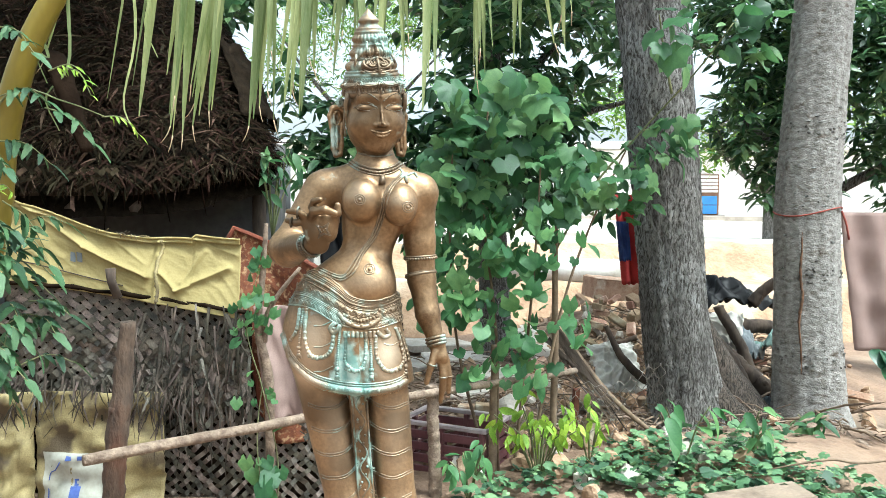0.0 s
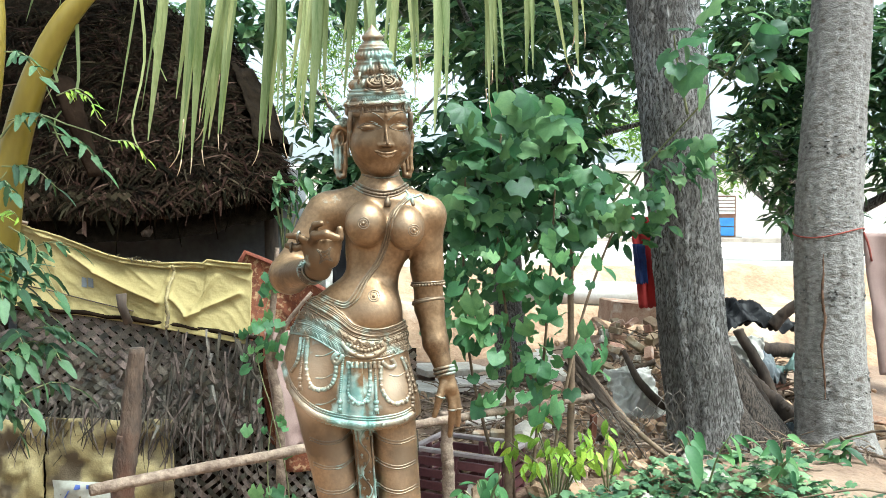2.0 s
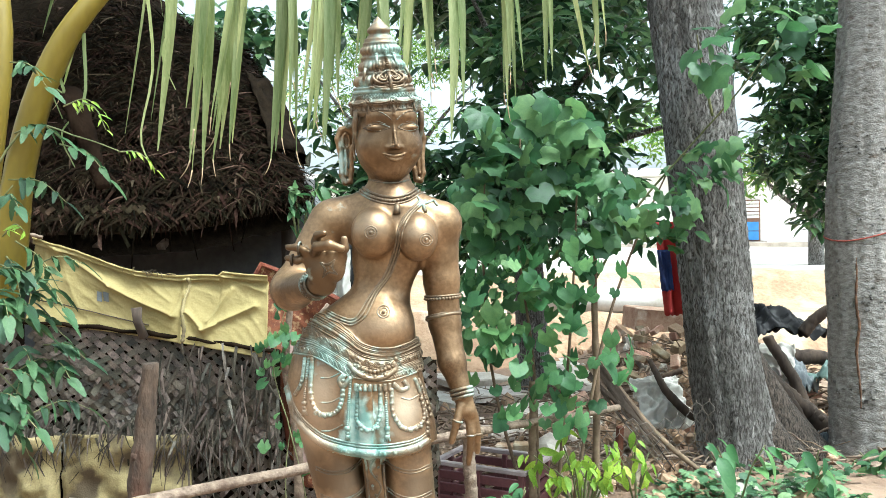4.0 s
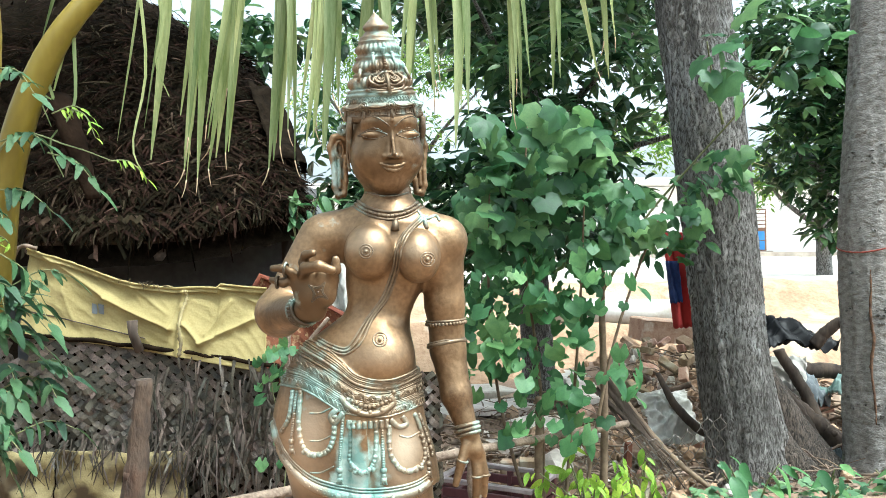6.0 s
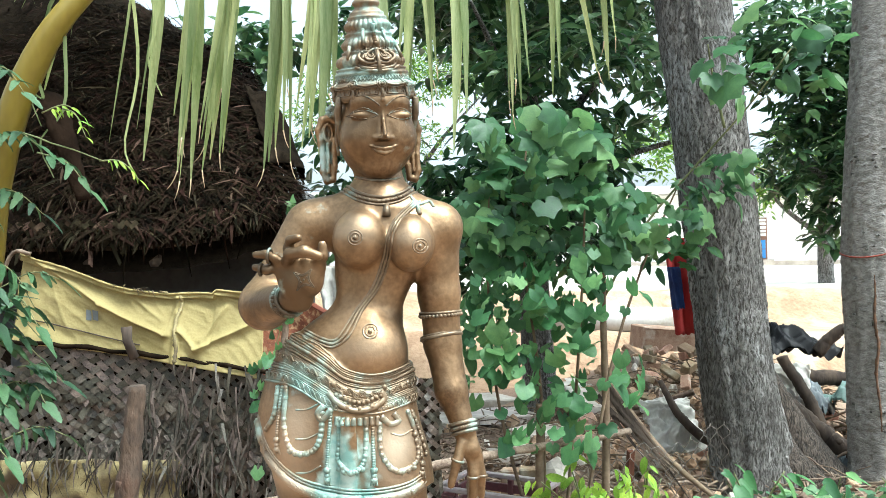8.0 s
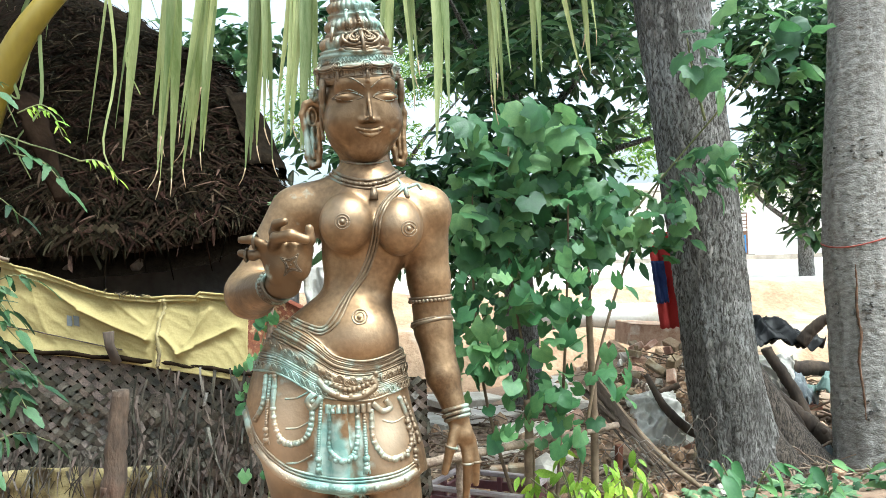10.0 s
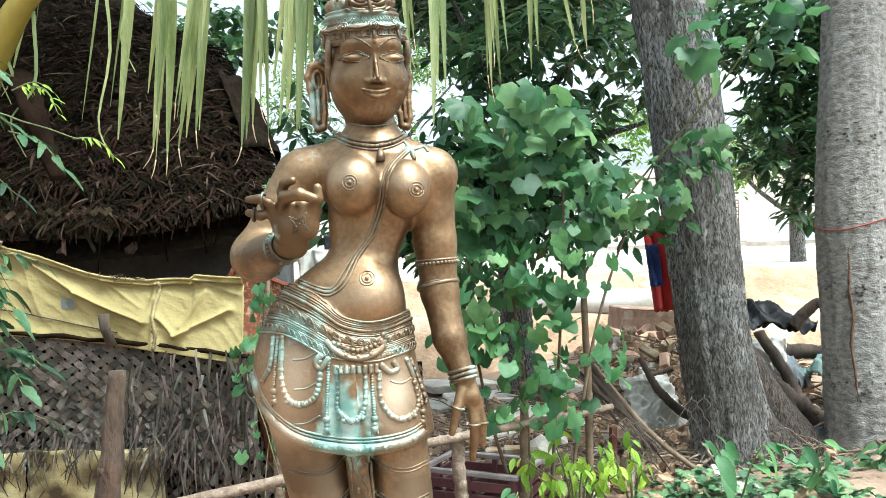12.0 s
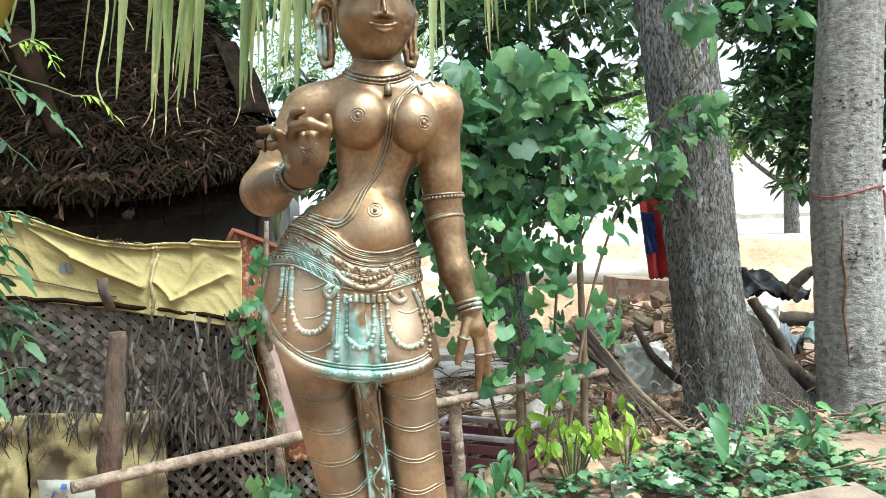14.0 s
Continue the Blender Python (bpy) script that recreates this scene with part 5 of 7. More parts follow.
# ---- the coconut palm with a frond that hangs over ----
def frond():
    s = thing("coconut_palm", None, "young coconut palm with a drooping frond overhead", "palm")
    part("trunk", Soup().add(*trunk_mesh([(-1.9, 2.35, -0.05), (-1.88, 2.35, 0.5), (-1.8, 2.35, 1.0), (-1.7, 2.33, 1.3)], [0.17, 0.13, 0.12, 0.1], 14, 0.05, 24)).mesh("trunk", M_BARK), s)
    rach = smooth_path([(-1.62, 2.33, 0.95), (-1.4, 2.3, 1.3), (-1.345, 2.3, 1.65), (-1.26, 2.3, 1.92), (-1.13, 2.33, 2.15), (-0.93, 2.5, 2.42), (-0.4, 2.8, 2.62), (0.3, 3.0, 2.66), (1.0, 3.15, 2.52)], 40)
    part("rachis", Soup().add(*tube(rach, np.interp(np.linspace(0, 1, 40), [0, 0.4, 0.6, 1], [0.056, 0.043, 0.024, 0.006]), 10, squash=0.75)).mesh("rachis", M_PETIOLE), s, "yellow-green leaf stalk")
    part("stalk", Soup().add(*tube(smooth_path([(-1.62, 2.42, 1.2), (-1.52, 2.42, 1.7), (-1.5, 2.44, 2.2), (-1.7, 2.5, 2.7)], 16), np.linspace(0.045, 0.03, 16), 9, squash=0.8)).mesh("stalk", M_PETIOLE), s)
    husk = smooth_path([(-1.24, 2.36, 1.9), (-1.19, 2.34, 1.82), (-1.15, 2.34, 1.7), (-1.12, 2.35, 1.6)], 16)
    part("old_leaf_base", Soup().add(*tube(husk, np.linspace(0.052, 0.024, 16), 12, lump=0.12, squash=0.3)).mesh("old_leaf_base", M_HUSK), s, "brown dead leaf base")
    # tip's place along x, its height, and its width
    tips = [(-1.29, 1.94, 0.018), (-1.275, 1.9, 0.02), (-1.26, 1.92, 0.018), (-1.12, 1.78, 0.013), (-1.06, 1.83, 0.015), (-1.03, 1.73, 0.042), (-0.97, 1.75, 0.04), (-0.935, 1.7, 0.05), (-0.91, 1.68, 0.045), (-0.885, 1.71, 0.044), (-0.83, 1.76, 0.05),
            (-0.72, 1.72, 0.05), (-0.63, 1.74, 0.046), (-0.61, 1.79, 0.04), (-0.55, 1.78, 0.05), (-0.33, 1.9, 0.044), (-0.3, 1.86, 0.04), (-0.2, 1.97, 0.04), (-0.13, 1.8, 0.052),
            (0.07, 1.93, 0.034), (0.1, 1.96, 0.036), (0.21, 2.0, 0.034), (0.36, 2.07, 0.03), (0.41, 2.06, 0.03), (-0.45, 1.92, 0.04)]
    more = [(x + rng.uniform(0.015, 0.045), z + rng.uniform(0.04, 0.22), wd * rng.uniform(0.7, 1.0)) for x, z, wd in tips[5:]]
    more += [(x + rng.uniform(-0.05, 0.05), z + rng.uniform(-0.02, 0.12), wd * rng.uniform(0.6, 0.9)) for x, z, wd in tips[6:16]]
    more += [(x + rng.uniform(-0.03, 0.03), z + rng.uniform(0.0, 0.25), wd * rng.uniform(0.5, 0.85)) for x, z, wd in tips[8:]]
    for x, z, wd in tips + more:
        root_x = x * 0.82 - 0.1
        i = int(np.argmin(abs(rach[18:, 0] - root_x))) + 18
        a = rach[i]
        b = np.array((x, a[1] + rng.normal(0.02, 0.03), z))
        mid = (a + b) / 2 + np.array((0.03, -0.03, 0.06))
        p = smooth_path([a, mid, b], 12)
        wdt = 0.8 * wd * np.array([0.35, 0.6, 0.8, 0.9, 1.0, 1.0, 0.95, 0.85, 0.7, 0.52, 0.34, 0.1])
        face = rng.normal(0, 0.35)
        sd = np.array((math.cos(face), math.sin(face), 0))
        dip = np.array((-math.sin(face), math.cos(face), 0)) * 0.18
        v = np.vstack([p - sd * wdt[:, None] / 2, p + dip * wdt[:, None], p + sd * wdt[:, None] / 2])
        f = [(i, i + 1, 13 + i, 12 + i) for i in range(11)] + [(12 + i, 13 + i, 25 + i, 24 + i) for i in range(11)]
        lf = part("leaflet", Soup().add(v, f).mesh("leaflet", M_PALM), s)
        if rng.random() < 0.5:
            curl = rng.normal(0, 0.008)
            part("dry_tip", Soup().add(*tube(smooth_path([b, b + (curl, 0, -0.03), b + (curl * 2.5, 0, -0.055)], 6), np.linspace(0.0024, 0.0008, 6), 4)).mesh("dry_tip", M_PALM_DRY), lf, "withered curling tip")
    # the palm's other fronds: unseen, added over the hut to shade it
    blade = leaf_shape(1.0, 0.09, 0, 0.1, 0.5, 4)
    for head, reach, rise in ((100, 2.6, 1.3), (120, 2.7, 1.5), (140, 2.8, 1.5), (170, 2.7, 1.5), (80, 3.0, 2.0), (105, 3.2, 2.1), (125, 3.2, 2.3), (150, 3.0, 2.2), (200, 2.8, 1.6), (240, 2.6, 1.8)):
        d = np.array((math.cos(radians(head)), math.sin(radians(head)), 0))
        base = np.array((-1.7, 2.35, 1.35))
        rc = smooth_path([base, base + d * 0.1 + (-0.2, 0, 1.2), base + d * reach * 0.5 + (-0.2, 0, rise + 1.3), base + d * reach + (-0.2, 0, rise + 0.9)], 50)
        fr = part("frond", Soup().add(*tube(rc, np.linspace(0.03, 0.006, 50), 7)).mesh("frond", M_PETIOLE), s)
        so = Soup()
        for q in rc[24:]:
            for sx in (-1, 1):
                t = spin(rng.normal(-0.5, 0.15), 0, radians(head) + (0 if sx > 0 else math.pi) + rng.normal(0, 0.1))
                so.add(*scatter(blade, [t], [q], [rng.uniform(0.6, 0.85)]))
        part("foliage", so.mesh("foliage", M_PALM), fr, kind="stuff")
    for x0, y0, z0, x1, z1 in ((-1.16, 2.32, 2.05, -1.22, 1.66), (-1.02, 2.4, 2.3, -1.02, 1.66), (-1.0, 2.42, 2.35, -0.96, 1.9), (-1.24, 2.31, 1.95, -1.25, 1.8)):
        p = smooth_path([(x0, y0, z0), ((x0 + x1) / 2 + 0.03, y0, (z0 + z1) / 2), (x1 - 0.01, y0, z1 + 0.1), (x1 + 0.03, y0, z1)], 12)
        half = np.linspace(0.006, 0.0015, 12)[:, None] * np.array((1.0, 0, 0))
        v = np.vstack([p - half, p + half])
        part("thin_leaflet", Soup().add(v, [(i, i + 1, 13 + i, 12 + i) for i in range(11)]).mesh("thin_leaflet", M_PALM), s)


frond()


def side_branch():
    s = thing("papaya_sapling", None, "sapling with toothed insect-eaten green leaves", "sapling")
    for r in ([(-1.75, 2.25, 0.0), (-1.62, 2.25, 0.8), (-1.5, 2.22, 1.2), (-1.32, 2.2, 1.32)], [(-1.55, 2.23, 1.1), (-1.4, 2.2, 1.12), (-1.28, 2.2, 1.02)], [(-1.45, 2.22, 1.5), (-1.3, 2.25, 1.76), (-1.15, 2.28, 1.74), (-1.04, 2.3, 1.7)], [(-1.5, 2.22, 1.2), (-1.42, 2.2, 1.45), (-1.3, 2.2, 1.6)]):
        p = smooth_path(r, 14)
        part("branch", Soup().add(*tube(p, np.linspace(0.004, 0.0015, 14), 6)).mesh("branch", M_STEM), s)
    tooth = [leaf_mesh("toothed_leaf", leaf_shape(1.0, 0.62, 4, 0.1, d, 10), M_LEAF_SAPLING) for d in (0.15, 0.4)]
    young = [leaf_mesh("young_leaf", leaf_shape(1.0, 0.34, 0, 0.1, d, 4), M_LEAF_YELLOW) for d in (0.2, 0.5)]

    def spray(base, way, length, size, pairs, meshes):
        """A leaf of several leaflets in pairs along one drooping stalk."""
        way = np.array(way, float) / np.linalg.norm(way)
        p = smooth_path([np.array(base), np.array(base) + way * length * 0.55 + (0, 0, 0.012), np.array(base) + way * length - (0, 0, 0.22 * length)], 10)
        part("leaf_stalk", Soup().add(*tube(p, np.linspace(0.0025, 0.001, 10), 5)).mesh("leaf_stalk", M_STEM), s)
        head = math.atan2(-way[0], way[1])
        for k in range(pairs):
            q = p[2 + int(7 * k / pairs)]
            for sx in (-1, 1):
                m = Matrix.LocRotScale(Vector(q), Euler((rng.normal(-0.55, 0.3), rng.normal(0, 0.35), head + sx * rng.uniform(0.7, 1.2))), None)
                part("leaflet", meshes[rng.integers(len(meshes))], s, at=m @ Matrix.Scale(size * rng.uniform(0.75, 1.2), 4))
        m = Matrix.LocRotScale(Vector(p[-1]), Euler((rng.normal(-0.7, 0.2), rng.normal(0, 0.3), head)), None)
        part("leaflet", meshes[0], s, at=m @ Matrix.Scale(size * 1.25, 4))

    for k in range(28):
        z = rng.uniform(0.95, 1.46)
        spray((rng.normal(-1.33, 0.03), rng.normal(2.2, 0.06), z), (rng.uniform(0.2, 1.0), rng.uniform(-0.9, 0.7), rng.uniform(-0.5, 0.35)), rng.uniform(0.1, 0.17), 0.06, 3, tooth)
    for base, way in (((-1.32, 2.24, 1.75), (1, -0.2, 0.1)), ((-1.34, 2.24, 1.62), (1, 0.2, -0.2)), ((-1.33, 2.24, 1.95), (0.8, -0.3, -0.3)), ((-1.2, 2.26, 1.72), (1, 0.1, -0.5)), ((-1.35, 2.22, 1.55), (0.7, -0.6, 0.1))):
        spray(base, way, 0.16, 0.055, 4, tooth)
    for base, way in (((-1.2, 2.28, 1.83), (1, 0.1, 0.15)), ((-1.05, 2.3, 1.7), (1, 0.1, -0.25)), ((-1.14, 2.28, 1.84), (0.7, -0.3, -0.5)), ((-1.33, 2.2, 1.46), (0.8, -0.4, 0.3))):
        spray(base, way, 0.11, 0.032, 5, young)


side_branch()


small_plant("leafy light green vine at the hut's corner", (-1.02, 4.2, 1.3), 7, 0.18, 40, OVAL, 0.1, 0.7, 0.5)

# ---- rubble, crate, mesh, logs ----
BRICK = [Soup().add(*block((0.22, 0.105, 0.07), 0.1, 0.015)).mesh("brick", M_BRICK, smooth=False) for _ in range(4)]
CHIP = [Soup().add(*lump((0.12, 0.1, 0.07), 0.12, 1)).mesh("rubble", M_STONE, smooth=False) for _ in range(4)]


CLOD = [Soup().add(*lump((0.13, 0.11, 0.08), 0.14, 2)).mesh("clod", M_BANK, smooth=False) for _ in range(4)]


def brick_heap(label, centre, spread, n, chips, flat=0.3, pale=0.3):
    h = thing("brick_heap", None, label, "brick heap")
    for k in range(n):
        x, y = centre[0] + rng.normal(0, spread[0]), centre[1] + rng.normal(0, spread[1])
        z = ground_height(x, y) + rng.uniform(0.02, 0.1) + centre[2] * math.exp(-((x - centre[0]) / spread[0]) ** 2)
        part("brick", BRICK[k % 4], h, at=pose(x, y, z, *rng.normal(0, 20, 2), rng.uniform(0, 360)) @ Matrix.Diagonal((rng.uniform(0.35, 0.95), rng.uniform(0.6, 1), rng.uniform(0.6, 1), 1)))
    for k in range(chips):
        x, y = centre[0] + rng.normal(0, spread[0] * 1.3), centre[1] + rng.normal(0, spread[1] * 1.2)
        part("chunk", (CHIP if k % 3 == 0 else CLOD)[k % 4], h, at=pose(x, y, ground_height(x, y) + 0.03, *rng.uniform(0, 360, 3)) @ Matrix.Scale(rng.uniform(0.4, 1.3), 4))
    return h


brick_heap("heap of broken red bricks and earth clods", (1.5, 7.1, 0.12), (0.4, 0.55), 26, 170)
brick_heap("scattered broken bricks on the bare earth", (0.9, 6.2, 0.03), (0.5, 0.6), 14, 130)
brick_heap("loose bricks and stones behind the fence rail", (0.35, 4.75, 0.02), (0.4, 0.22), 24, 90)
brick_heap("pale stone rubble at the edge of the creeper", (0.9, 4.05, 0.02), (0.26, 0.1), 0, 34)
row = thing("brick_row", None, "row of old bricks set upright in the earth", "bricks")
for k in range(7):
    part("brick", BRICK[k % 4], row, at=pose(0.04 + 0.055 * k + rng.normal(0, 0.006), 4.66 + rng.normal(0, 0.01), 0.17 + rng.normal(0, 0.01), rng.normal(0, 4), 90 + rng.normal(0, 4), 90))
# pale slabs added to stand for sunlit concrete ground among the rubble
for x, y, sx, sy, rz in ((0.0, 7.3, 0.7, 0.5, 12), (0.55, 7.9, 0.6, 0.6, -20), (-0.3, 8.2, 0.8, 0.5, 35), (0.3, 6.6, 0.45, 0.35, 50), (0.75, 7.1, 0.4, 0.5, 5), (-0.5, 7.2, 0.5, 0.45, -30), (0.05, 5.9, 0.35, 0.3, 20)):
    thing("flat_stone", Soup().add(*moved(block((sx, sy, 0.07), 0.12, 0.02), pose(x, y, ground_height(x, y) + 0.05, rng.normal(0, 5), rng.normal(0, 5), rz))).mesh("flat_stone", M_STONE, smooth=False), "flat pale slab added for the sunlit concrete ground in the rubble", "stone", "flat stones in the rubble")
cut = thing("brick_pier", Soup().add(*moved(block((0.55, 0.4, 0.22), 0.04, 0.02), pose(1.62, 8.3, 0.68, 2, 4, 12))).mesh("brick_pier", M_BRICK, smooth=False), "broken corner of red brick masonry on the heap", "masonry")
for x, y, z, sx, sy, sz, rz in ((1.22, 4.12, 0.16, 0.26, 0.2, 0.16, 20), (1.5, 4.18, 0.18, 0.22, 0.16, 0.13, 60), (0.3, 4.5, 0.3, 0.18, 0.16, 0.17, 0), (0.95, 3.92, 0.1, 0.3, 0.2, 0.08, 10), (0.66, 3.9, 0.05, 0.16, 0.14, 0.1, 40)):
    thing("stone", Soup().add(*moved(lump((sx, sy, sz), 0.08, 2), pose(x, y, z, 0, 0, rz))).mesh("stone", M_STONE, smooth=False), "rough pale stone among the plants", "stone", "stones")
kerb = thing("kerb_slab", Soup().add(*moved(block((0.44, 0.2, 0.12), 0.06, 0.004), pose(1.36, 3.46, 0.13, 0, -6, 9))).mesh("kerb_slab", M_SLAB, smooth=False), "pale concrete slab edging the bank", "slab")
wood_pole("dead_branch", "dry grey branch lying on the bank", [(1.5, 3.7, 0.23), (1.75, 3.66, 0.29), (1.95, 3.72, 0.26), (2.3, 3.75, 0.31)], [0.003, 0.006, 0.006, 0.004], M_TWIG)


def crate():
    c = thing("plastic_crate", None, "maroon plastic produce crate on the ground", "crate", at=pose(-0.02, 4.32, 0.14, 0, 0, -24))
    for sx, w, d in ((0, 0.5, 0.02), (1, 0.5, 0.02), (2, 0.02, 0.34), (3, 0.02, 0.34)):
        x, y = ((0, -0.17), (0, 0.17), (-0.25, 0), (0.25, 0))[sx]
        for k in range(4):
            part("slat", Soup().add(*moved(block((w, d, 0.045), 0.15), pose(x, y, -0.11 + 0.065 * k))).mesh("slat", M_CRATE, smooth=False), c)
        for j in (-1, 0, 1):
            px, py = (x + j * 0.24, y) if sx < 2 else (x, y + j * 0.16)
            part("rib", Soup().add(*moved(block((0.03, 0.03, 0.27), 0.15), pose(px, py, 0))).mesh("rib", M_CRATE, smooth=False), c)
    rim = Soup()
    for x, y, w, d in ((0, -0.175, 0.54, 0.03), (0, 0.175, 0.54, 0.03), (-0.255, 0, 0.03, 0.32), (0.255, 0, 0.03, 0.32)):
        rim.add(*moved(block((w, d, 0.025), 0.2), pose(x, y, 0.145)))
    part("rim", rim.mesh("rim", M_CRATE_RIM, smooth=False), c, "dusty pale rim")
    part("floor", Soup().add(*moved(block((0.5, 0.34, 0.015), 0.2), pose(0, 0, -0.13))).mesh("floor", M_CRATE, smooth=False), c)


crate()


def chain_link():
    n = thing("wire_netting", None, "sagging rusty chicken-wire netting before the trunk", "netting")
    s = Soup()
    cell = 0.066
    def warp(x, z):
        return (x + 0.04 * bumps(x, z, 1, 3), 4.46 - 0.12 * z + 0.06 * bumps(x, z, 4, 3) - 0.1 * (x - 1.0), z * (1 + 0.12 * bumps(x, z, 2, 4)))
    for i in range(30):
        pts = []
        for k in range(24):
            j, half = k // 2, k % 2
            x = 0.2 + i * cell / 2 + (cell / 4) * (1 if (i + j) % 2 else -1)
            z = j * cell * 0.8 + half * cell * 0.26
            if z < 0.3 + 0.38 * (x - 0.3) + 0.06 * bumps(x, 0.4, 6, 9):
                pts.append(warp(x, z))
        if len(pts) > 3:
            s.add(*tube(pts, 0.0021, 5))
    part("wire", s.mesh("wire", M_WIRE), n, kind="stuff")


chain_link()
thing("rusty_bar", Soup().add(*moved(block((0.035, 0.035, 0.42), 0.12, 0.01), pose(0.675, 4.5, 0.22, 3, 2, 15))).mesh("rusty_bar", M_RUST, smooth=False), "rusty iron angle bar stuck upright in the ground", "bar")


def dry_leaf_bundle():
    s = Soup()
    for k in range(16):
        a = np.array((0.55 + rng.normal(0, 0.025), 4.62, 0.74 + rng.normal(0, 0.03)))
        b = np.array((0.88 + rng.normal(0, 0.04), 4.42, 0.33 + rng.normal(0, 0.05)))
        p = smooth_path([a, (a + b) / 2 + (0.0, 0, rng.normal(-0.02, 0.025)), b], 8)
        w = np.array((0.5, 0.3, 0.8)) * rng.uniform(0.005, 0.013) * np.linspace(1, 0.3, 8)[:, None]
        s.add(np.vstack([p - w, p + w]), [(i, i + 1, 9 + i, 8 + i) for i in range(7)], int(rng.random() < 0.3))
    thing("dry_palm_leaf", s.mesh("dry_palm_leaf", M_DARK_WOOD, M_STICK, smooth=False), "withered dark palm leaf folded over the netting", "dead leaf")


dry_leaf_bundle()
wood_pole("fallen_branch", "long bare branch leaning on the netting", [(0.62, 4.7, 0.72), (0.85, 4.5, 0.42), (1.05, 4.38, 0.25), (1.3, 4.3, 0.1)], [0.02, 0.017, 0.014, 0.01], M_TWIG)
wood_pole("fallen_branch", "dark forked root lying in the rubble", [(1.0, 5.3, 0.68), (1.08, 5.2, 0.5), (1.22, 5.15, 0.36), (1.4, 5.1, 0.3)], [0.016, 0.026, 0.03, 0.03], M_DARK_WOOD)
wood_pole("fallen_branch", "dry split stick across the rubble", [(0.7, 5.8, 0.3), (1.0, 5.75, 0.42), (1.3, 5.7, 0.55)], [0.015, 0.02, 0.02], M_WOOD)
wood_pole("log", "dark weathered log propped between the trees", [(1.72, 5.6, 0.62), (1.95, 5.4, 0.38), (2.15, 5.25, 0.2)], [0.055, 0.06, 0.06], M_DARK_WOOD)
wood_pole("log", "dark weathered log on the heap", [(1.75, 6.1, 0.68), (2.1, 6.05, 0.62), (2.5, 6.0, 0.6)], [0.06, 0.06, 0.05], M_DARK_WOOD)
wood_pole("log", "gnarled dark root stump on the heap", [(2.35, 6.3, 0.75), (2.5, 6.25, 0.92), (2.62, 6.2, 0.93), (2.7, 6.2, 1.0)], [0.05, 0.04, 0.045, 0.03], M_DARK_WOOD)
wood_pole("log", "split brown board leaning on the heap", [(1.72, 5.5, 0.1), (1.74, 5.45, 0.4)], [0.02, 0.024], M_WOOD)


wood_pole("log", "dark weathered log propped between the trees", [(1.62, 5.5, 0.75), (1.8, 5.35, 0.5), (1.98, 5.2, 0.12)], [0.045, 0.06, 0.07], M_DARK_WOOD)
wood_pole("log", "rotten dark branch leaning on the heap", [(1.85, 5.6, 0.8), (2.0, 5.5, 0.5), (2.05, 5.35, 0.15)], [0.035, 0.04, 0.045], M_DARK_WOOD)
wood_pole("log", "short dark stump in the rubbish", [(1.68, 5.3, 0.05), (1.72, 5.28, 0.3)], [0.06, 0.045], M_DARK_WOOD)


def crumpled(name, label, centre, size, mat, seed, category, rot=0.0, n=44, tip=0.0):
    def place(u, v):
        x, y = (u - 0.5) * size[0], (v - 0.5) * size[1]
        h = size[2] * (1 - (2 * u - 1) ** 2) * (1 - (2 * v - 1) ** 2)
        h += size[2] * (0.3 * bumps(u * 3, v * 3, seed) - 0.9 * abs(bumps(u * 4 + v, v * 4, seed + 3)) - 0.45 * abs(bumps(u * 9, v * 8 + u * 3, seed + 5)))
        return (x + 0.06 * bumps(u * 3, v * 3, seed + 7), y, h)
    v, f = grid_sheet(n, n, place)
    v = np.vstack([v, v - (0, 0, 0.012)])
    k = (n + 1) ** 2
    f = f + [tuple(i + k for i in q[::-1]) for q in f]
    return thing(name, Soup().add(*moved((v, f), pose(*centre, tip, 0, rot))).mesh(name, mat), label, category)


crumpled("white_sack", "torn dirty white plastic sack slumped in the rubble", (1.08, 5.3, 0.42), (0.34, 0.36, 0.12), M_CLOTH_WHITE, 3, "sack", 20, tip=50)
crumpled("black_sheet", "crumpled black plastic sheet on the heap", (2.15, 6.6, 0.8), (0.75, 0.6, 0.16), M_BLACK_PLASTIC, 12, "plastic sheet", 10)
crumpled("grey_sheet", "dirty pale cloth thrown over a log", (1.86, 5.7, 0.62), (0.36, 0.34, 0.1), M_CLOTH_WHITE, 17, "cloth", -25, tip=45)
crumpled("green_sheet", "pale green plastic scrap on the heap", (2.45, 5.9, 0.5), (0.34, 0.3, 0.12), M_AQUA, 23, "plastic scrap", 25)
crumpled("grey_tub", "broken grey plastic tub between the trees", (2.02, 5.15, 0.12), (0.2, 0.18, 0.14), M_SLATE, 29, "tub", 0)
crumpled("dark_sheet", "dark blue plastic sheet in the heap", (2.1, 5.95, 0.45), (0.35, 0.3, 0.2), M_SLATE, 37, "plastic sheet", 40)
brick_heap("earth clods and rubbish heaped between the trees", (2.1, 5.7, 0.1), (0.3, 0.25), 14, 60)


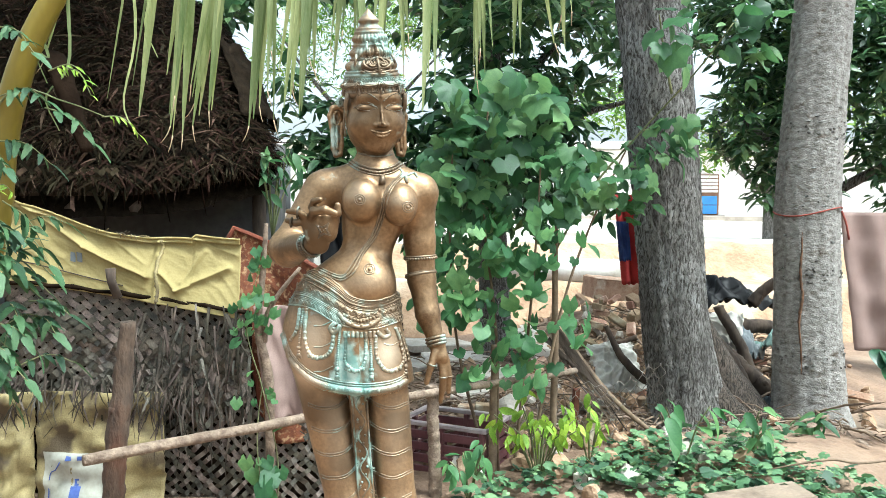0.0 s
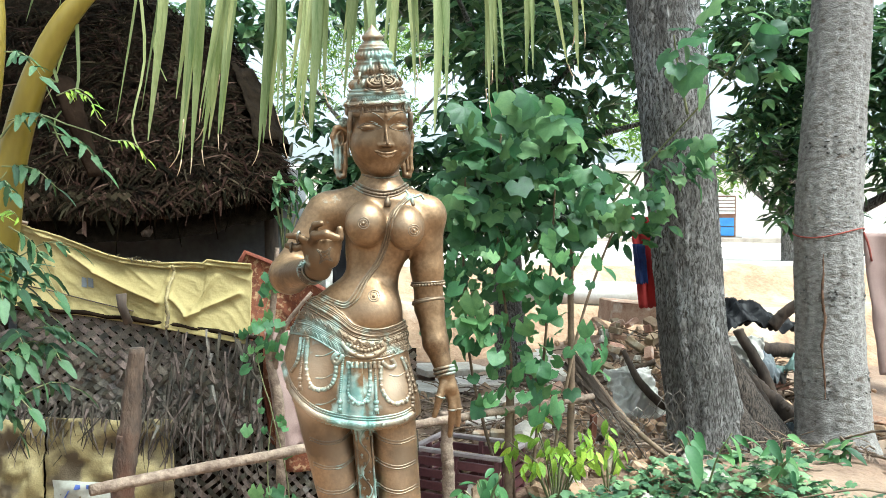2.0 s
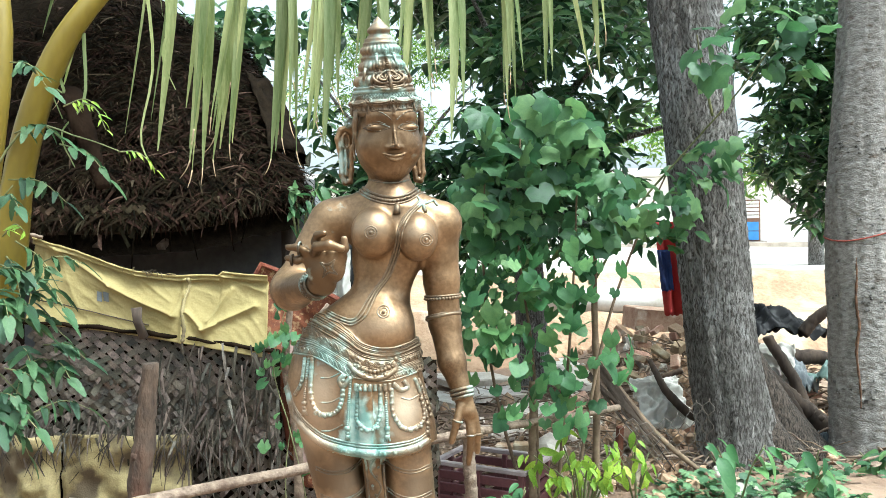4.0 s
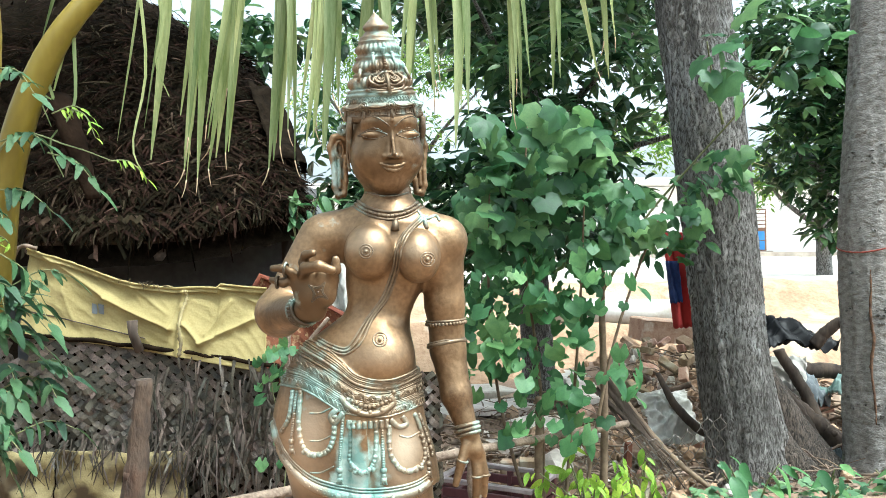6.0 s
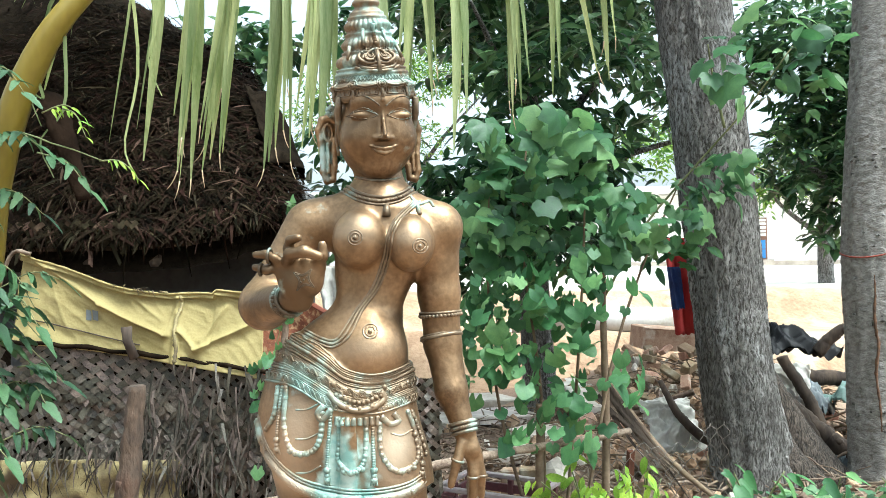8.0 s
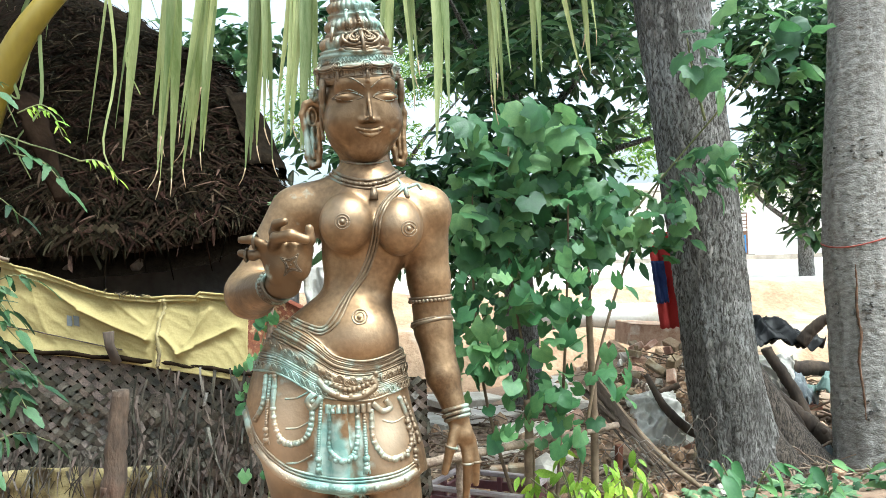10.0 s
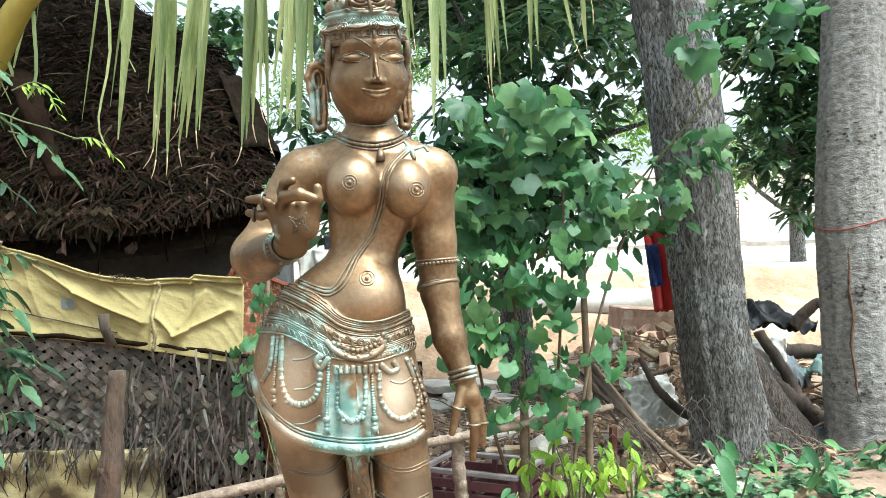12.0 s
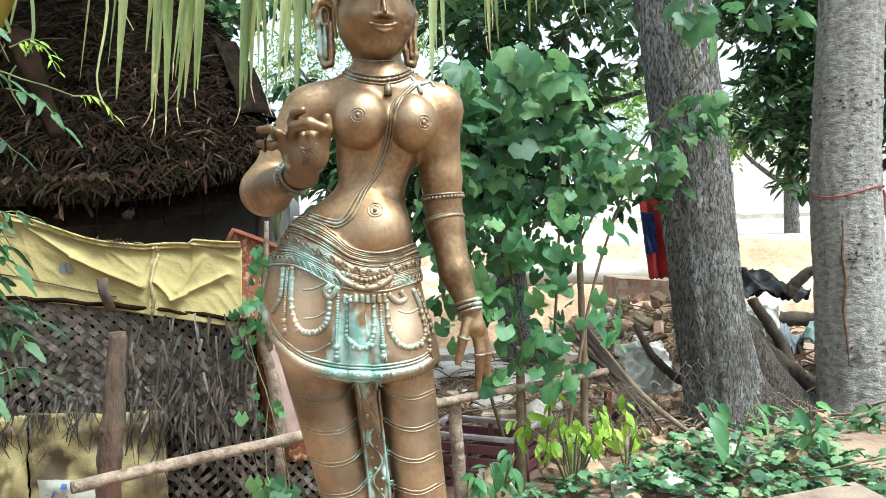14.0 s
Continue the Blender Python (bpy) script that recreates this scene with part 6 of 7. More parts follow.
def litter():
    """Straw, twigs and dry leaves strewn over the rubble."""
    s = Soup()
    for _ in range(1000):
        x, y = rng.uniform(-0.4, 2.6), rng.uniform(4.4, 7.6)
        z = ground_height(x, y) + rng.uniform(0.01, 0.1)
        a, ln = rng.uniform(0, 6.28), rng.uniform(0.08, 0.4)
        d = np.array((math.cos(a), math.sin(a), rng.normal(0, 0.25))) * ln
        p = np.array((x, y, z))
        s.add(*tube([p, p + d * 0.5 + (0, 0, 0.02), p + d], np.array((0.005, 0.006, 0.003)) * rng.uniform(0.5, 1.6), 5), int(rng.integers(3)))
    n = 1000
    pl = [(rng.uniform(-0.6, 2.8), rng.uniform(4.2, 7.6)) for _ in range(n)]
    pl = [(x, y, ground_height(x, y) + rng.uniform(0.01, 0.05)) for x, y in pl]
    s.add(*scatter(LEAF6, random_turns(n, 0.7), pl, rng.uniform(0.04, 0.11, n)), 1)
    thing("litter", s.mesh("litter", M_TWIG, M_STICK, M_STICK), "dry twigs, straw and dead leaves over the rubble", "litter", kind="stuff")


litter()

# ---- the bronze figure on its pedestal ----
# Drawing units of 0.824 mm: u to the right, v down from above the crown, w back from the figure's middle plane.
U = 0.000824


def P(u, v, w=0.0):
    k = 1 + w / 1360.0
    return np.array(((u - 821) * k + 171, w, (381 - v) * k + 819))


def table(points):
    return smooth_path([(a, b, 0) for a, b in points], 80)[:, :2]


# the skirt's hem, and the upper and lower edge of the girdle
HEM = table([(500, 590), (505, 612), (515, 640), (532, 663), (560, 683), (600, 694), (650, 698), (700, 690), (732, 670)])
BELT_TOP = table([(518, 464), (540, 472), (556, 481), (580, 493), (600, 507), (620, 525), (650, 533), (680, 529), (710, 516)])
BELT_LOW = table([(495, 545), (520, 544), (550, 550), (580, 567), (600, 578), (640, 585), (665, 585), (685, 579), (715, 567)])


class Form:
    """A solid built by blending round forms on a grid."""

    def __init__(self, lo, hi, h):
        self.lo, self.h = np.array(lo, float), h
        self.n = np.ceil((np.array(hi) - self.lo) / h).astype(int) + 1
        self.d = np.full(self.n, 60.0, np.float32)
        self.ax = [self.lo[i] + h * np.arange(self.n[i]) for i in range(3)]

    def box(self, lo, hi):
        a = np.clip(np.floor((lo - self.lo) / self.h).astype(int), 0, self.n - 1)
        b = np.clip(np.ceil((hi - self.lo) / self.h).astype(int) + 1, 1, self.n)
        sl = tuple(slice(i, j) for i, j in zip(a, b))
        g = np.meshgrid(*[self.ax[i][sl[i]] for i in range(3)], indexing="ij")
        return sl, g

    def join(self, sl, e, k):
        d = self.d[sl]
        if k < 0.5:
            self.d[sl] = np.minimum(d, e)
        else:
            t = np.clip(0.5 + 0.5 * (d - e) / k, 0, 1)
            self.d[sl] = d + (e - d) * t - k * t * (1 - t)

    def cut(self, sl, e, k):
        d = self.d[sl]
        t = np.clip(0.5 - 0.5 * (d + e) / k, 0, 1)
        self.d[sl] = d + (-e - d) * t + k * t * (1 - t)

    def ell(self, c, r, k=8.0, turn=None, minus=False):
        c, r = np.array(c, float), np.array(r, float)
        m = r.max() + k + 14
        sl, g = self.box(c - m, c + m)
        q = np.stack([g[i] - c[i] for i in range(3)], -1)
        if turn is not None:
            q = q @ turn
        k0 = np.sqrt(((q / r) ** 2).sum(-1)) + 1e-6
        k1 = np.sqrt(((q / r ** 2) ** 2).sum(-1)) + 1e-9
        e = k0 * (k0 - 1) / k1
        (self.cut if minus else self.join)(sl, e, k)

    def limb(self, a, b, ra, rb, k=8.0, squash=1.0, minus=False):
        a, b = np.array(a, float), np.array(b, float)
        m = max(ra, rb) * max(1, 1 / squash) + k + 14
        sl, g = self.box(np.minimum(a, b) - m, np.maximum(a, b) + m)
        ab = b - a
        q = [g[i] - a[i] for i in range(3)]
        t = np.clip(sum(q[i] * ab[i] for i in range(3)) / (ab @ ab), 0, 1)
        o = [q[i] - t * ab[i] for i in range(3)]
        e = np.sqrt(o[0] ** 2 + (o[1] / squash) ** 2 + o[2] ** 2) - (ra + (rb - ra) * t)
        (self.cut if minus else self.join)(sl, e, k)

    def sections(self, rows, k=8.0, grow=0.0, within=None):
        """Stacked ovals: each row gives v, the left and right edge, and the depth of front and back."""
        r = smooth_path([row[:3] for row in rows], 90)
        d = smooth_path([(row[0], row[3], row[4]) for row in rows], 90)
        lo = np.array((r[:, 1].min() - 680, d[:, 1].min() - 30, 1200 - r[-1, 0] - 20))
        hi = np.array((r[:, 2].max() - 620, d[:, 2].max() + 30, 1200 - r[0, 0] + 20))
        sl, g = self.box(lo, hi)
        v = 1200 - g[2]
        left, right = np.interp(v, r[:, 0], r[:, 1]) - 650 - grow, np.interp(v, r[:, 0], r[:, 2]) - 650 + grow
        front, back = np.interp(v, d[:, 0], d[:, 1]) - grow, np.interp(v, d[:, 0], d[:, 2]) + grow
        a, b = (right - left) / 2, (back - front) / 2
        e = (np.sqrt(((g[0] - (left + right) / 2) / a) ** 2 + ((g[1] - (front + back) / 2) / b) ** 2) - 1) * np.minimum(a, b)
        e = np.maximum(e, np.maximum(r[0, 0] - v, v - r[-1, 0]))
        if within is not None:
            e = np.maximum(e, within(g))
        self.join(sl, e, k)

    def chain(self, pts, radii, k=4.0):
        for a, b, ra, rb in zip(pts, pts[1:], radii, radii[1:]):
            self.limb(a, b, ra, rb, k)

    def surface(self):
        d, s = self.d, self.d < 0
        nx, ny, nz = (self.n - 1)
        c = np.zeros((nx, ny, nz), np.int8)
        for i in (0, 1):
            for j in (0, 1):
                for k in (0, 1):
                    c += s[i:i + nx, j:j + ny, k:k + nz]
        I, J, K = np.nonzero((c > 0) & (c < 8))
        idx = np.full((nx, ny, nz), -1, np.int64)
        idx[I, J, K] = np.arange(len(I))
        pos, cnt = np.zeros((len(I), 3)), np.zeros(len(I))
        for ax in range(3):
            for p in (0, 1):
                for q in (0, 1):
                    o = np.zeros(3, int)
                    o[(ax + 1) % 3], o[(ax + 2) % 3] = p, q
                    o2 = o.copy()
                    o2[ax] = 1
                    a, b = d[I + o[0], J + o[1], K + o[2]], d[I + o2[0], J + o2[1], K + o2[2]]
                    x = (a < 0) != (b < 0)
                    t = np.where(x, a / np.where(x, a - b, 1), 0)
                    pt = np.tile(o.astype(float), (len(I), 1))
                    pt[:, ax] = t
                    pos += pt * x[:, None]
                    cnt += x
        v = self.lo + self.h * (np.column_stack([I, J, K]) + pos / cnt[:, None])
        faces = []
        for ax in range(3):
            a1, a2 = (ax + 1) % 3, (ax + 2) % 3
            lo = [slice(None)] * 3
            hi = [slice(None)] * 3
            lo[ax], hi[ax] = slice(0, -1), slice(1, None)
            x = s[tuple(lo)] != s[tuple(hi)]
            e = np.argwhere(x)
            e = e[(e[:, a1] > 0) & (e[:, a2] > 0) & (e[:, a1] < self.n[a1] - 1) & (e[:, a2] < self.n[a2] - 1)]
            quad = []
            for p, q in ((1, 1), (0, 1), (0, 0), (1, 0)):
                o = e.copy()
                o[:, a1] -= p
                o[:, a2] -= q
                quad.append(idx[o[:, 0], o[:, 1], o[:, 2]])
            quad = np.column_stack(quad)
            inside = s[e[:, 0], e[:, 1], e[:, 2]]
            quad[~inside] = quad[~inside][:, ::-1]
            faces.append(quad[(quad >= 0).all(1)])
        return v, np.concatenate(faces)

    def front(self, x, z):
        """The depth of the foremost skin at (x, z)."""
        i = int(np.clip(round((x - self.lo[0]) / self.h), 0, self.n[0] - 1))
        k = int(np.clip(round((z - self.lo[2]) / self.h), 0, self.n[2] - 1))
        col = self.d[i, :, k]
        hit = np.nonzero(col < 0)[0]
        if not len(hit):
            return None
        j = hit[0]
        t = col[j - 1] / (col[j - 1] - col[j]) if j else 0
        return self.ax[1][max(j - 1, 0)] + t * self.h

    def round_skin(self, c, an, z, far=150):
        """Outwards from the axis c at the height z, the first place outside."""
        k = int(np.clip(round((z - self.lo[2]) / self.h), 0, self.n[2] - 1))
        r = np.arange(0, far, self.h * 0.5)
        i = np.clip(((c[0] + r * math.cos(an) - self.lo[0]) / self.h).round().astype(int), 0, self.n[0] - 1)
        j = np.clip(((c[1] + r * math.sin(an) - self.lo[1]) / self.h).round().astype(int), 0, self.n[1] - 1)
        out = np.nonzero(self.d[i, j, k] > 0)[0]
        return r[out[0]] if len(out) else r[-1]


def figure():
    F = Form((-190, -175, -15), (180, 110, 1060), 2.6)
    # legs and feet
    for hip, knee, ankle, toe, r in ((P(566, 650, 5), P(616, 890, -6), P(628, 1120, 8), P(622, 1175, -70), (48, 36, 22)),
                                     (P(682, 650, 8), P(705, 890, 0), P(710, 1120, 14), P(722, 1175, -62), (40, 34, 22))):
        F.limb(hip, knee, r[0], r[1], 8)
        F.limb(knee, (knee + ankle) / 2, r[1], r[1] * 0.92, 10)
        F.limb((knee + ankle) / 2, ankle, r[1] * 0.92, r[2], 12)
        F.limb(ankle + (0, 0, -45), toe, 22, 14, 16)
        F.limb(ankle, ankle + (0, 0, -45), r[2], 22, 10)
    # sash between the legs
    a, b = P(632, 690, -30), P(672, 1100, -30)
    F.limb(a, b, 15, 17, 3, 0.55)
    # trunk
    F.ell(P(668, 345, 6), (60, 44, 54), 14)
    F.limb(P(596, 333, 8), P(742, 340, 10), 31, 28, 26, 0.95)
    F.sections([(322, 610, 724, -34, 48), (350, 607, 722, -38, 48), (380, 605, 720, -38, 44), (405, 605, 713, -35, 40), (428, 607, 702, -34, 36), (444, 601, 696, -37, 36), (455, 588, 695, -42, 38), (466, 573, 695, -46, 42),
                (480, 556, 696, -52, 46), (500, 540, 699, -56, 50), (520, 529, 702, -58, 54), (545, 519, 703, -58, 58), (575, 511, 706, -60, 60), (610, 510, 712, -60, 60), (650, 520, 720, -56, 58)], 12)
    F.ell(P(657, 503, -26), (41, 40, 44), 16)
    # breasts
    F.ell(P(641, 357, -36), (35, 36, 38), 9)
    F.ell(P(709, 364, -36), (29, 36, 36), 9)
    # neck and shoulders' slope
    F.limb(P(664, 262, 24), P(665, 318, 8), 30, 43, 18)
    F.limb(P(664, 303, 10), P(590, 335, 10), 22, 26, 24)
    F.limb(P(668, 303, 10), P(742, 340, 12), 20, 25, 24)
    # his raised arm
    F.limb(P(571, 338, 8), P(512, 440, 2), 34, 30, 14)
    F.ell(P(509, 442, -2), (31, 30, 30), 16)
    F.limb(P(510, 444, -14), P(553, 436, -92), 30, 17, 12)
    # the hanging arm
    F.limb(P(742, 348, 12), P(743, 430, 22), 29, 27, 14)
    F.limb(P(743, 430, 22), P(747, 495, 22), 27, 24.5, 10)
    F.limb(P(747, 495, 22), P(758, 556, 12), 24.5, 21, 8)
    F.limb(P(758, 556, 12), P(774, 606, 2), 21, 14, 8)
    F.limb(P(774, 606, 2), P(782, 632, -2), 13, 14, 8, 0.7)
    F.chain([P(772, 624, -6), P(765, 648, -14), P(757, 678, -16)], [8, 6.5, 5], 3)
    F.chain([P(783, 638, 0), P(786, 665, -4), P(785, 690, 0), P(782, 712, 6)], [7.5, 6.2, 5.6, 4.4], 2.5)
    F.chain([P(791, 636, 3), P(797, 665, 2), P(796, 694, 5)], [7, 5.6, 4.4], 2.5)
    # raised hand
    for u, v in ((543, 398), (558, 392), (577, 389), (592, 393)):
        F.limb(P(566, 436, -100), P(u, v, -114), 12.5, 9.5, 7, 0.8)
    F.ell(P(553, 414, -112), (12, 10, 18), 8)
    F.ell(P(584, 412, -112), (13, 9, 18), 8)
    F.chain([P(560, 385, -114), P(553, 370, -122), P(556, 360, -130), P(567, 357, -134)], [7.5, 6.5, 5.5, 5], 3)
    F.chain([P(550, 390, -116), P(556, 378, -134), P(576, 375, -142), P(594, 381, -138)], [7, 7.2, 7, 5.5], 3)
    F.chain([P(590, 392, -112), P(598, 380, -124), P(598, 366, -128)], [7.5, 6.5, 5], 3)
    F.chain([P(546, 398, -110), P(536, 384, -120), P(524, 378, -126), P(510, 378, -124)], [7, 6, 5.5, 4.6], 3)
    F.chain([P(538, 392, -110), P(524, 398, -118), P(508, 394, -116)], [6.5, 6, 4.5], 3)
    # head, in its own axes and on a finer grid: turned a little to the figure's left and tipped
    H = P(661, 208, 0)
    R = spin(radians(7), radians(-2.5), radians(20))
    G = Form(H - (100, 90, 90), H + (100, 90, 80), 1.25)

    def at(x, y, z):
        return H + R @ np.array((x, y, z), float)
    G.ell(at(0, 4, 14), (48.5, 57, 58), 6, R)
    G.ell(at(0, -3, -20), (47.5, 50, 49), 16, R)
    G.limb(at(0, 15, -30), P(665, 316, 16), 28, 33, 8)
    G.ell(at(0, -31, -54), (19, 13, 12), 16, R)                        # chin
    for sx in (-1, 1):
        G.ell(at(sx * 26, -27, -16), (21, 20, 22), 16, R)              # cheeks
    G.ell(at(0, -38, 30), (38, 15, 18), 12, R)                         # forehead
    for sx in (-1, 1):
        G.ell(at(sx * 24, -61.5, 17), (19, 10, 8), 9, R, minus=True)    # sockets
        G.ell(at(sx * 24, -41, 12.5), (16.5, 8.8, 6.2), 2.4, R)        # eyes
    G.chain([at(0, -49, 24), at(0, -56, 6), at(0, -64, -13)], [2.0, 2.2, 2.6], 2.0)       # nose: a sharp ridge and two slanting sides
    for sx in (-1, 1):
        G.limb(at(sx * 1.5, -47, 20), at(sx * 5.5, -53, -15), 2.6, 4.6, 3.0)
        G.ell(at(sx * 9.5, -51, -16.5), (4.6, 5.5, 4.2), 2.0, R)
    G.ell(at(0, -58, -16.5), (7, 6, 3.4), 2.0, R)
    G.chain([at(-18, -51, -25.5), at(-8, -56.5, -28.6), at(0, -58, -29.6), at(8, -56.5, -28.6), at(18, -51, -25.5)], [0.9, 2.2, 2.5, 2.2, 0.9], 1.2)     # lips
    G.chain([at(-15, -52, -29.5), at(-7, -55.6, -33.8), at(0, -56.6, -35.2), at(7, -55.6, -33.8), at(15, -52, -29.5)], [0.8, 2.6, 3.2, 2.6, 0.8], 1.2)
    G.limb(at(0, -53.5, 40), at(0, -54.5, 31), 1.8, 2.6, 1.2)          # brow mark
    # ears drawn long and broad, with pierced lobes
    for sx in (-1, 1):
        b = 34
        ex = 1.0 if sx < 0 else 0.94

        def ear(x, y, z):
            return at(sx * x * ex, y, 0.876 * z - 12)
        out = [ear(48, b - 2, 24), ear(57, b, 31), ear(66, b + 2, 27), ear(71, b + 2, 12), ear(69, b, -6), ear(67, b - 3, -28), ear(68, b - 5, -52), ear(63, b - 6, -66), ear(55, b - 6, -64), ear(52, b - 5, -44), ear(52, b - 3, -22), ear(50, b - 2, -4)]
        G.chain(out, [5, 5, 5.2, 5.2, 4.6, 4.2, 4.4, 4.6, 4.2, 3.8, 4, 5], 2.5)
        ring_in = [ear(59 + 5.5 * math.cos(q), b - 3, 8 + 13 * math.sin(q)) for q in np.linspace(0, 2 * math.pi, 13)]
        G.chain(ring_in, [2.0] * 13, 1.2)
        G.limb(ear(56, b + 4, 22), ear(57, b + 3, -18), 10, 9, 4, 0.4)
        G.limb(ear(57, b + 2, -18), ear(61, b, -60), 5, 4, 3, 0.5)
        G.chain([ear(60, b - 3, -10), ear(60, b - 5, -32), ear(60, b - 6, -52)], [3, 2.2, 3], 1.5)
    # skirt: a flaring shell over the hips, cut off at the hem
    def cloth(g):
        k = 1 + g[1] / 1360.0
        uu, vv = (g[0] - 171) / k + 821, 381 + (819 - g[2]) / k
        return np.maximum(vv - (np.interp(uu, HEM[:, 0], HEM[:, 1]) + 6), np.interp(uu, BELT_TOP[:, 0], BELT_TOP[:, 1]) - vv)
    F.sections([(440, 600, 700, -40, 40), (480, 552, 700, -54, 50), (500, 535, 703, -60, 54), (520, 523, 706, -62, 58), (545, 511, 709, -64, 62), (575, 503, 713, -68, 66), (600, 501, 718, -70, 68), (630, 505, 727, -72, 70), (660, 512, 733, -72, 70), (690, 520, 735, -70, 68), (720, 528, 735, -66, 64)], 1.5, within=cloth)
    # the cloth end hanging in the middle of the skirt
    F.limb(P(626, 600, -76), P(628, 692, -71), 10, 13, 2, 0.5)
    return F, G, at


def ornaments(F, G, at):
    """All that is raised on the skin: crown, chains, belts, bangles, folds."""
    s = Soup()
    bead = ball(1.0, 1)

    def put(points, r, step=None, lift=0.35, size=(1, 1, 1)):
        """A string of beads on points of the front."""
        for p in points:
            s.add(bead[0] * np.array(size) * r + p - np.array((0, lift * r, 0)), bead[1])

    def on_front(uv, lift=0.0):
        out = []
        for u, v in uv:
            p = P(u, v, 0)
            for _ in range(3):
                y = F.front(p[0], p[2])
                if y is None:
                    break
                p = P(u, v, y)
            if y is not None:
                out.append(np.array((p[0], y - lift, p[2])))
        return out

    def curve(ctrl, n):
        return smooth_path([(a, b, 0) for a, b in ctrl], n)[:, :2]

    def beads(ctrl, r, gap=1.9, lift=0.15):
        c = curve(ctrl, 60)
        ln = np.linalg.norm(np.diff(c, axis=0), axis=1).sum()
        put(on_front(curve(ctrl, max(3, int(ln / (gap * r))))), r, lift=lift)
        line(ctrl, r * 0.85, 60)

    def line(ctrl, r, n=40, lift=0.0, seg=6):
        p = on_front(curve(ctrl, n), lift)
        if len(p) > 3:
            y = np.array([q[1] for q in p])
            y[1:-1] = (y[:-2] + y[1:-1] + y[2:]) / 3
            s.add(*tube([(q[0], yy, q[2]) for q, yy in zip(p, y)], r, seg))

    def ring(c, axis, rx, ry, r, n=40, beaded=False, seg=6):
        axis = np.array(axis, float)
        axis /= np.linalg.norm(axis)
        a = np.cross(axis, (0, 1, 0.0))
        a /= np.linalg.norm(a)
        b = np.cross(axis, a)
        pts = [np.array(c) + rx * math.cos(t) * a + ry * math.sin(t) * b for t in np.linspace(0, 2 * math.pi, n + 1)]
        if beaded:
            for p in pts[:-1]:
                s.add(bead[0] * r + p, bead[1])
        else:
            s.add(*tube(pts, r, seg, caps=False))

    # crown: a stepped cone with rings of gadroons, tipped a little further than the face
    C = spin(radians(10), radians(-6.5), radians(21))
    base = at(0, 0, 0)

    def over(x, y, z):
        return base + C @ np.array((x + 1.5, y, z), float)

    prof = [(34, 51, 0), (37, 53.5, 0), (39, 54.5, 0), (42, 54, 0), (43, 53, 0), (49, 52.5, 0), (50, 54, 0), (53, 55, 0), (56, 54, 0), (58, 50, 0), (60, 49, 0), (66, 47, 0), (67, 47.5, 0), (68.5, 48.5, 0), (71, 48, 0), (72, 45.5, 0), (74, 45, 0), (75, 46.5, 0), (76.5, 46, 0), (77.5, 41, 0),
            (79, 42, 1), (82, 44, 1), (86, 44.5, 1), (90, 42.5, 1), (93, 38, 1), (94, 35.5, 0), (95.5, 36.5, 0), (97.5, 36.5, 0), (98.5, 34.5, 0), (100, 33.5, 0), (101.5, 34, 2), (105, 36, 2), (109, 35.5, 2), (113, 32, 2), (115, 30.5, 0), (117, 30, 0), (118.5, 31, 0), (120.5, 31, 0), (121.5, 28.5, 0), (124, 27.5, 0),
            (125, 28, 2), (128.5, 30.5, 2), (132, 30.5, 2), (136, 27, 2), (138, 25, 0), (140, 26, 0), (142, 25.5, 0), (143, 23, 0), (146, 23, 0), (148, 22, 0), (149, 19.5, 0), (152, 17, 0), (154, 14.5, 0), (156, 16, 0), (158.5, 18, 0), (161, 17.8, 0), (164, 15, 0), (171, 8.5, 0), (178, 2.5, 0), (180, 0.4, 0)]
    seg = 216
    v = []
    for z, r, lobed in prof:
        for k in range(seg):
            t = 2 * math.pi * k / seg
            rr = r * (1 + (0.085 * abs(math.sin(t * (18 if lobed == 1 else 14))) - 0.06 if lobed else 0))
            v.append(over(rr * math.cos(t), 4 + rr * 1.03 * math.sin(t), z))
    s.add(v, [(i * seg + k, i * seg + (k + 1) % seg, (i + 1) * seg + (k + 1) % seg, (i + 1) * seg + k) for i in range(len(prof) - 1) for k in range(seg)])
    pz, pr = [q[0] for q in prof], [q[1] for q in prof]

    def crown_pt(t, z, lift=0.0):
        r = float(np.interp(z, pz, pr)) + lift
        return over(r * math.sin(t), 4 - r * 1.03 * math.cos(t), z)

    def crown_line(pts, r, n=12, lift=0.3):
        s.add(*tube([crown_pt(a, z, lift) for a, z in smooth_path([(a, z, 0) for a, z in pts], n)[:, :2]], r, 6))
    for k in range(9):                                      # framed panels with a flower in each, round the band
        t0 = (k - 4) * 0.7
        for j in range(12):
            a = t0 + 0.35 + 0.2 * (j % 4 - 1.5) / 1.5
            s.add(bead[0] * (1.5 if j % 2 else 2.0) + crown_pt(a, 43.5 + 2.2 * (j // 4), -0.6), bead[1])
        for sx in (0.1, 0.6):
            crown_line([(t0 + sx, 42.5), (t0 + sx, 49.5)], 1.0, 4)
        crown_line([(t0 + 0.1, 42), (t0 + 0.35, 42), (t0 + 0.6, 42)], 0.9)
        # rosette, its hanging drop and the swag to the next one
        for rr, th in ((6.4, 1.3), (3.8, 1.1)):
            s.add(*tube([crown_pt(t0 + rr / 54 * math.cos(j), 54.5 + rr * 0.9 * math.sin(j), 1.2) for j in np.linspace(0, 6.283, 18)], th, 5, caps=False))
        s.add(bead[0] * 2.6 + crown_pt(t0, 54.5, 1.6), bead[1])
        s.add(*tube([crown_pt(t0, 49, 1.0), crown_pt(t0, 44, 1.0), crown_pt(t0, 38, 1.0), crown_pt(t0, 36.5, 1.5)], [2.2, 2.0, 2.6, 1.2], 6))
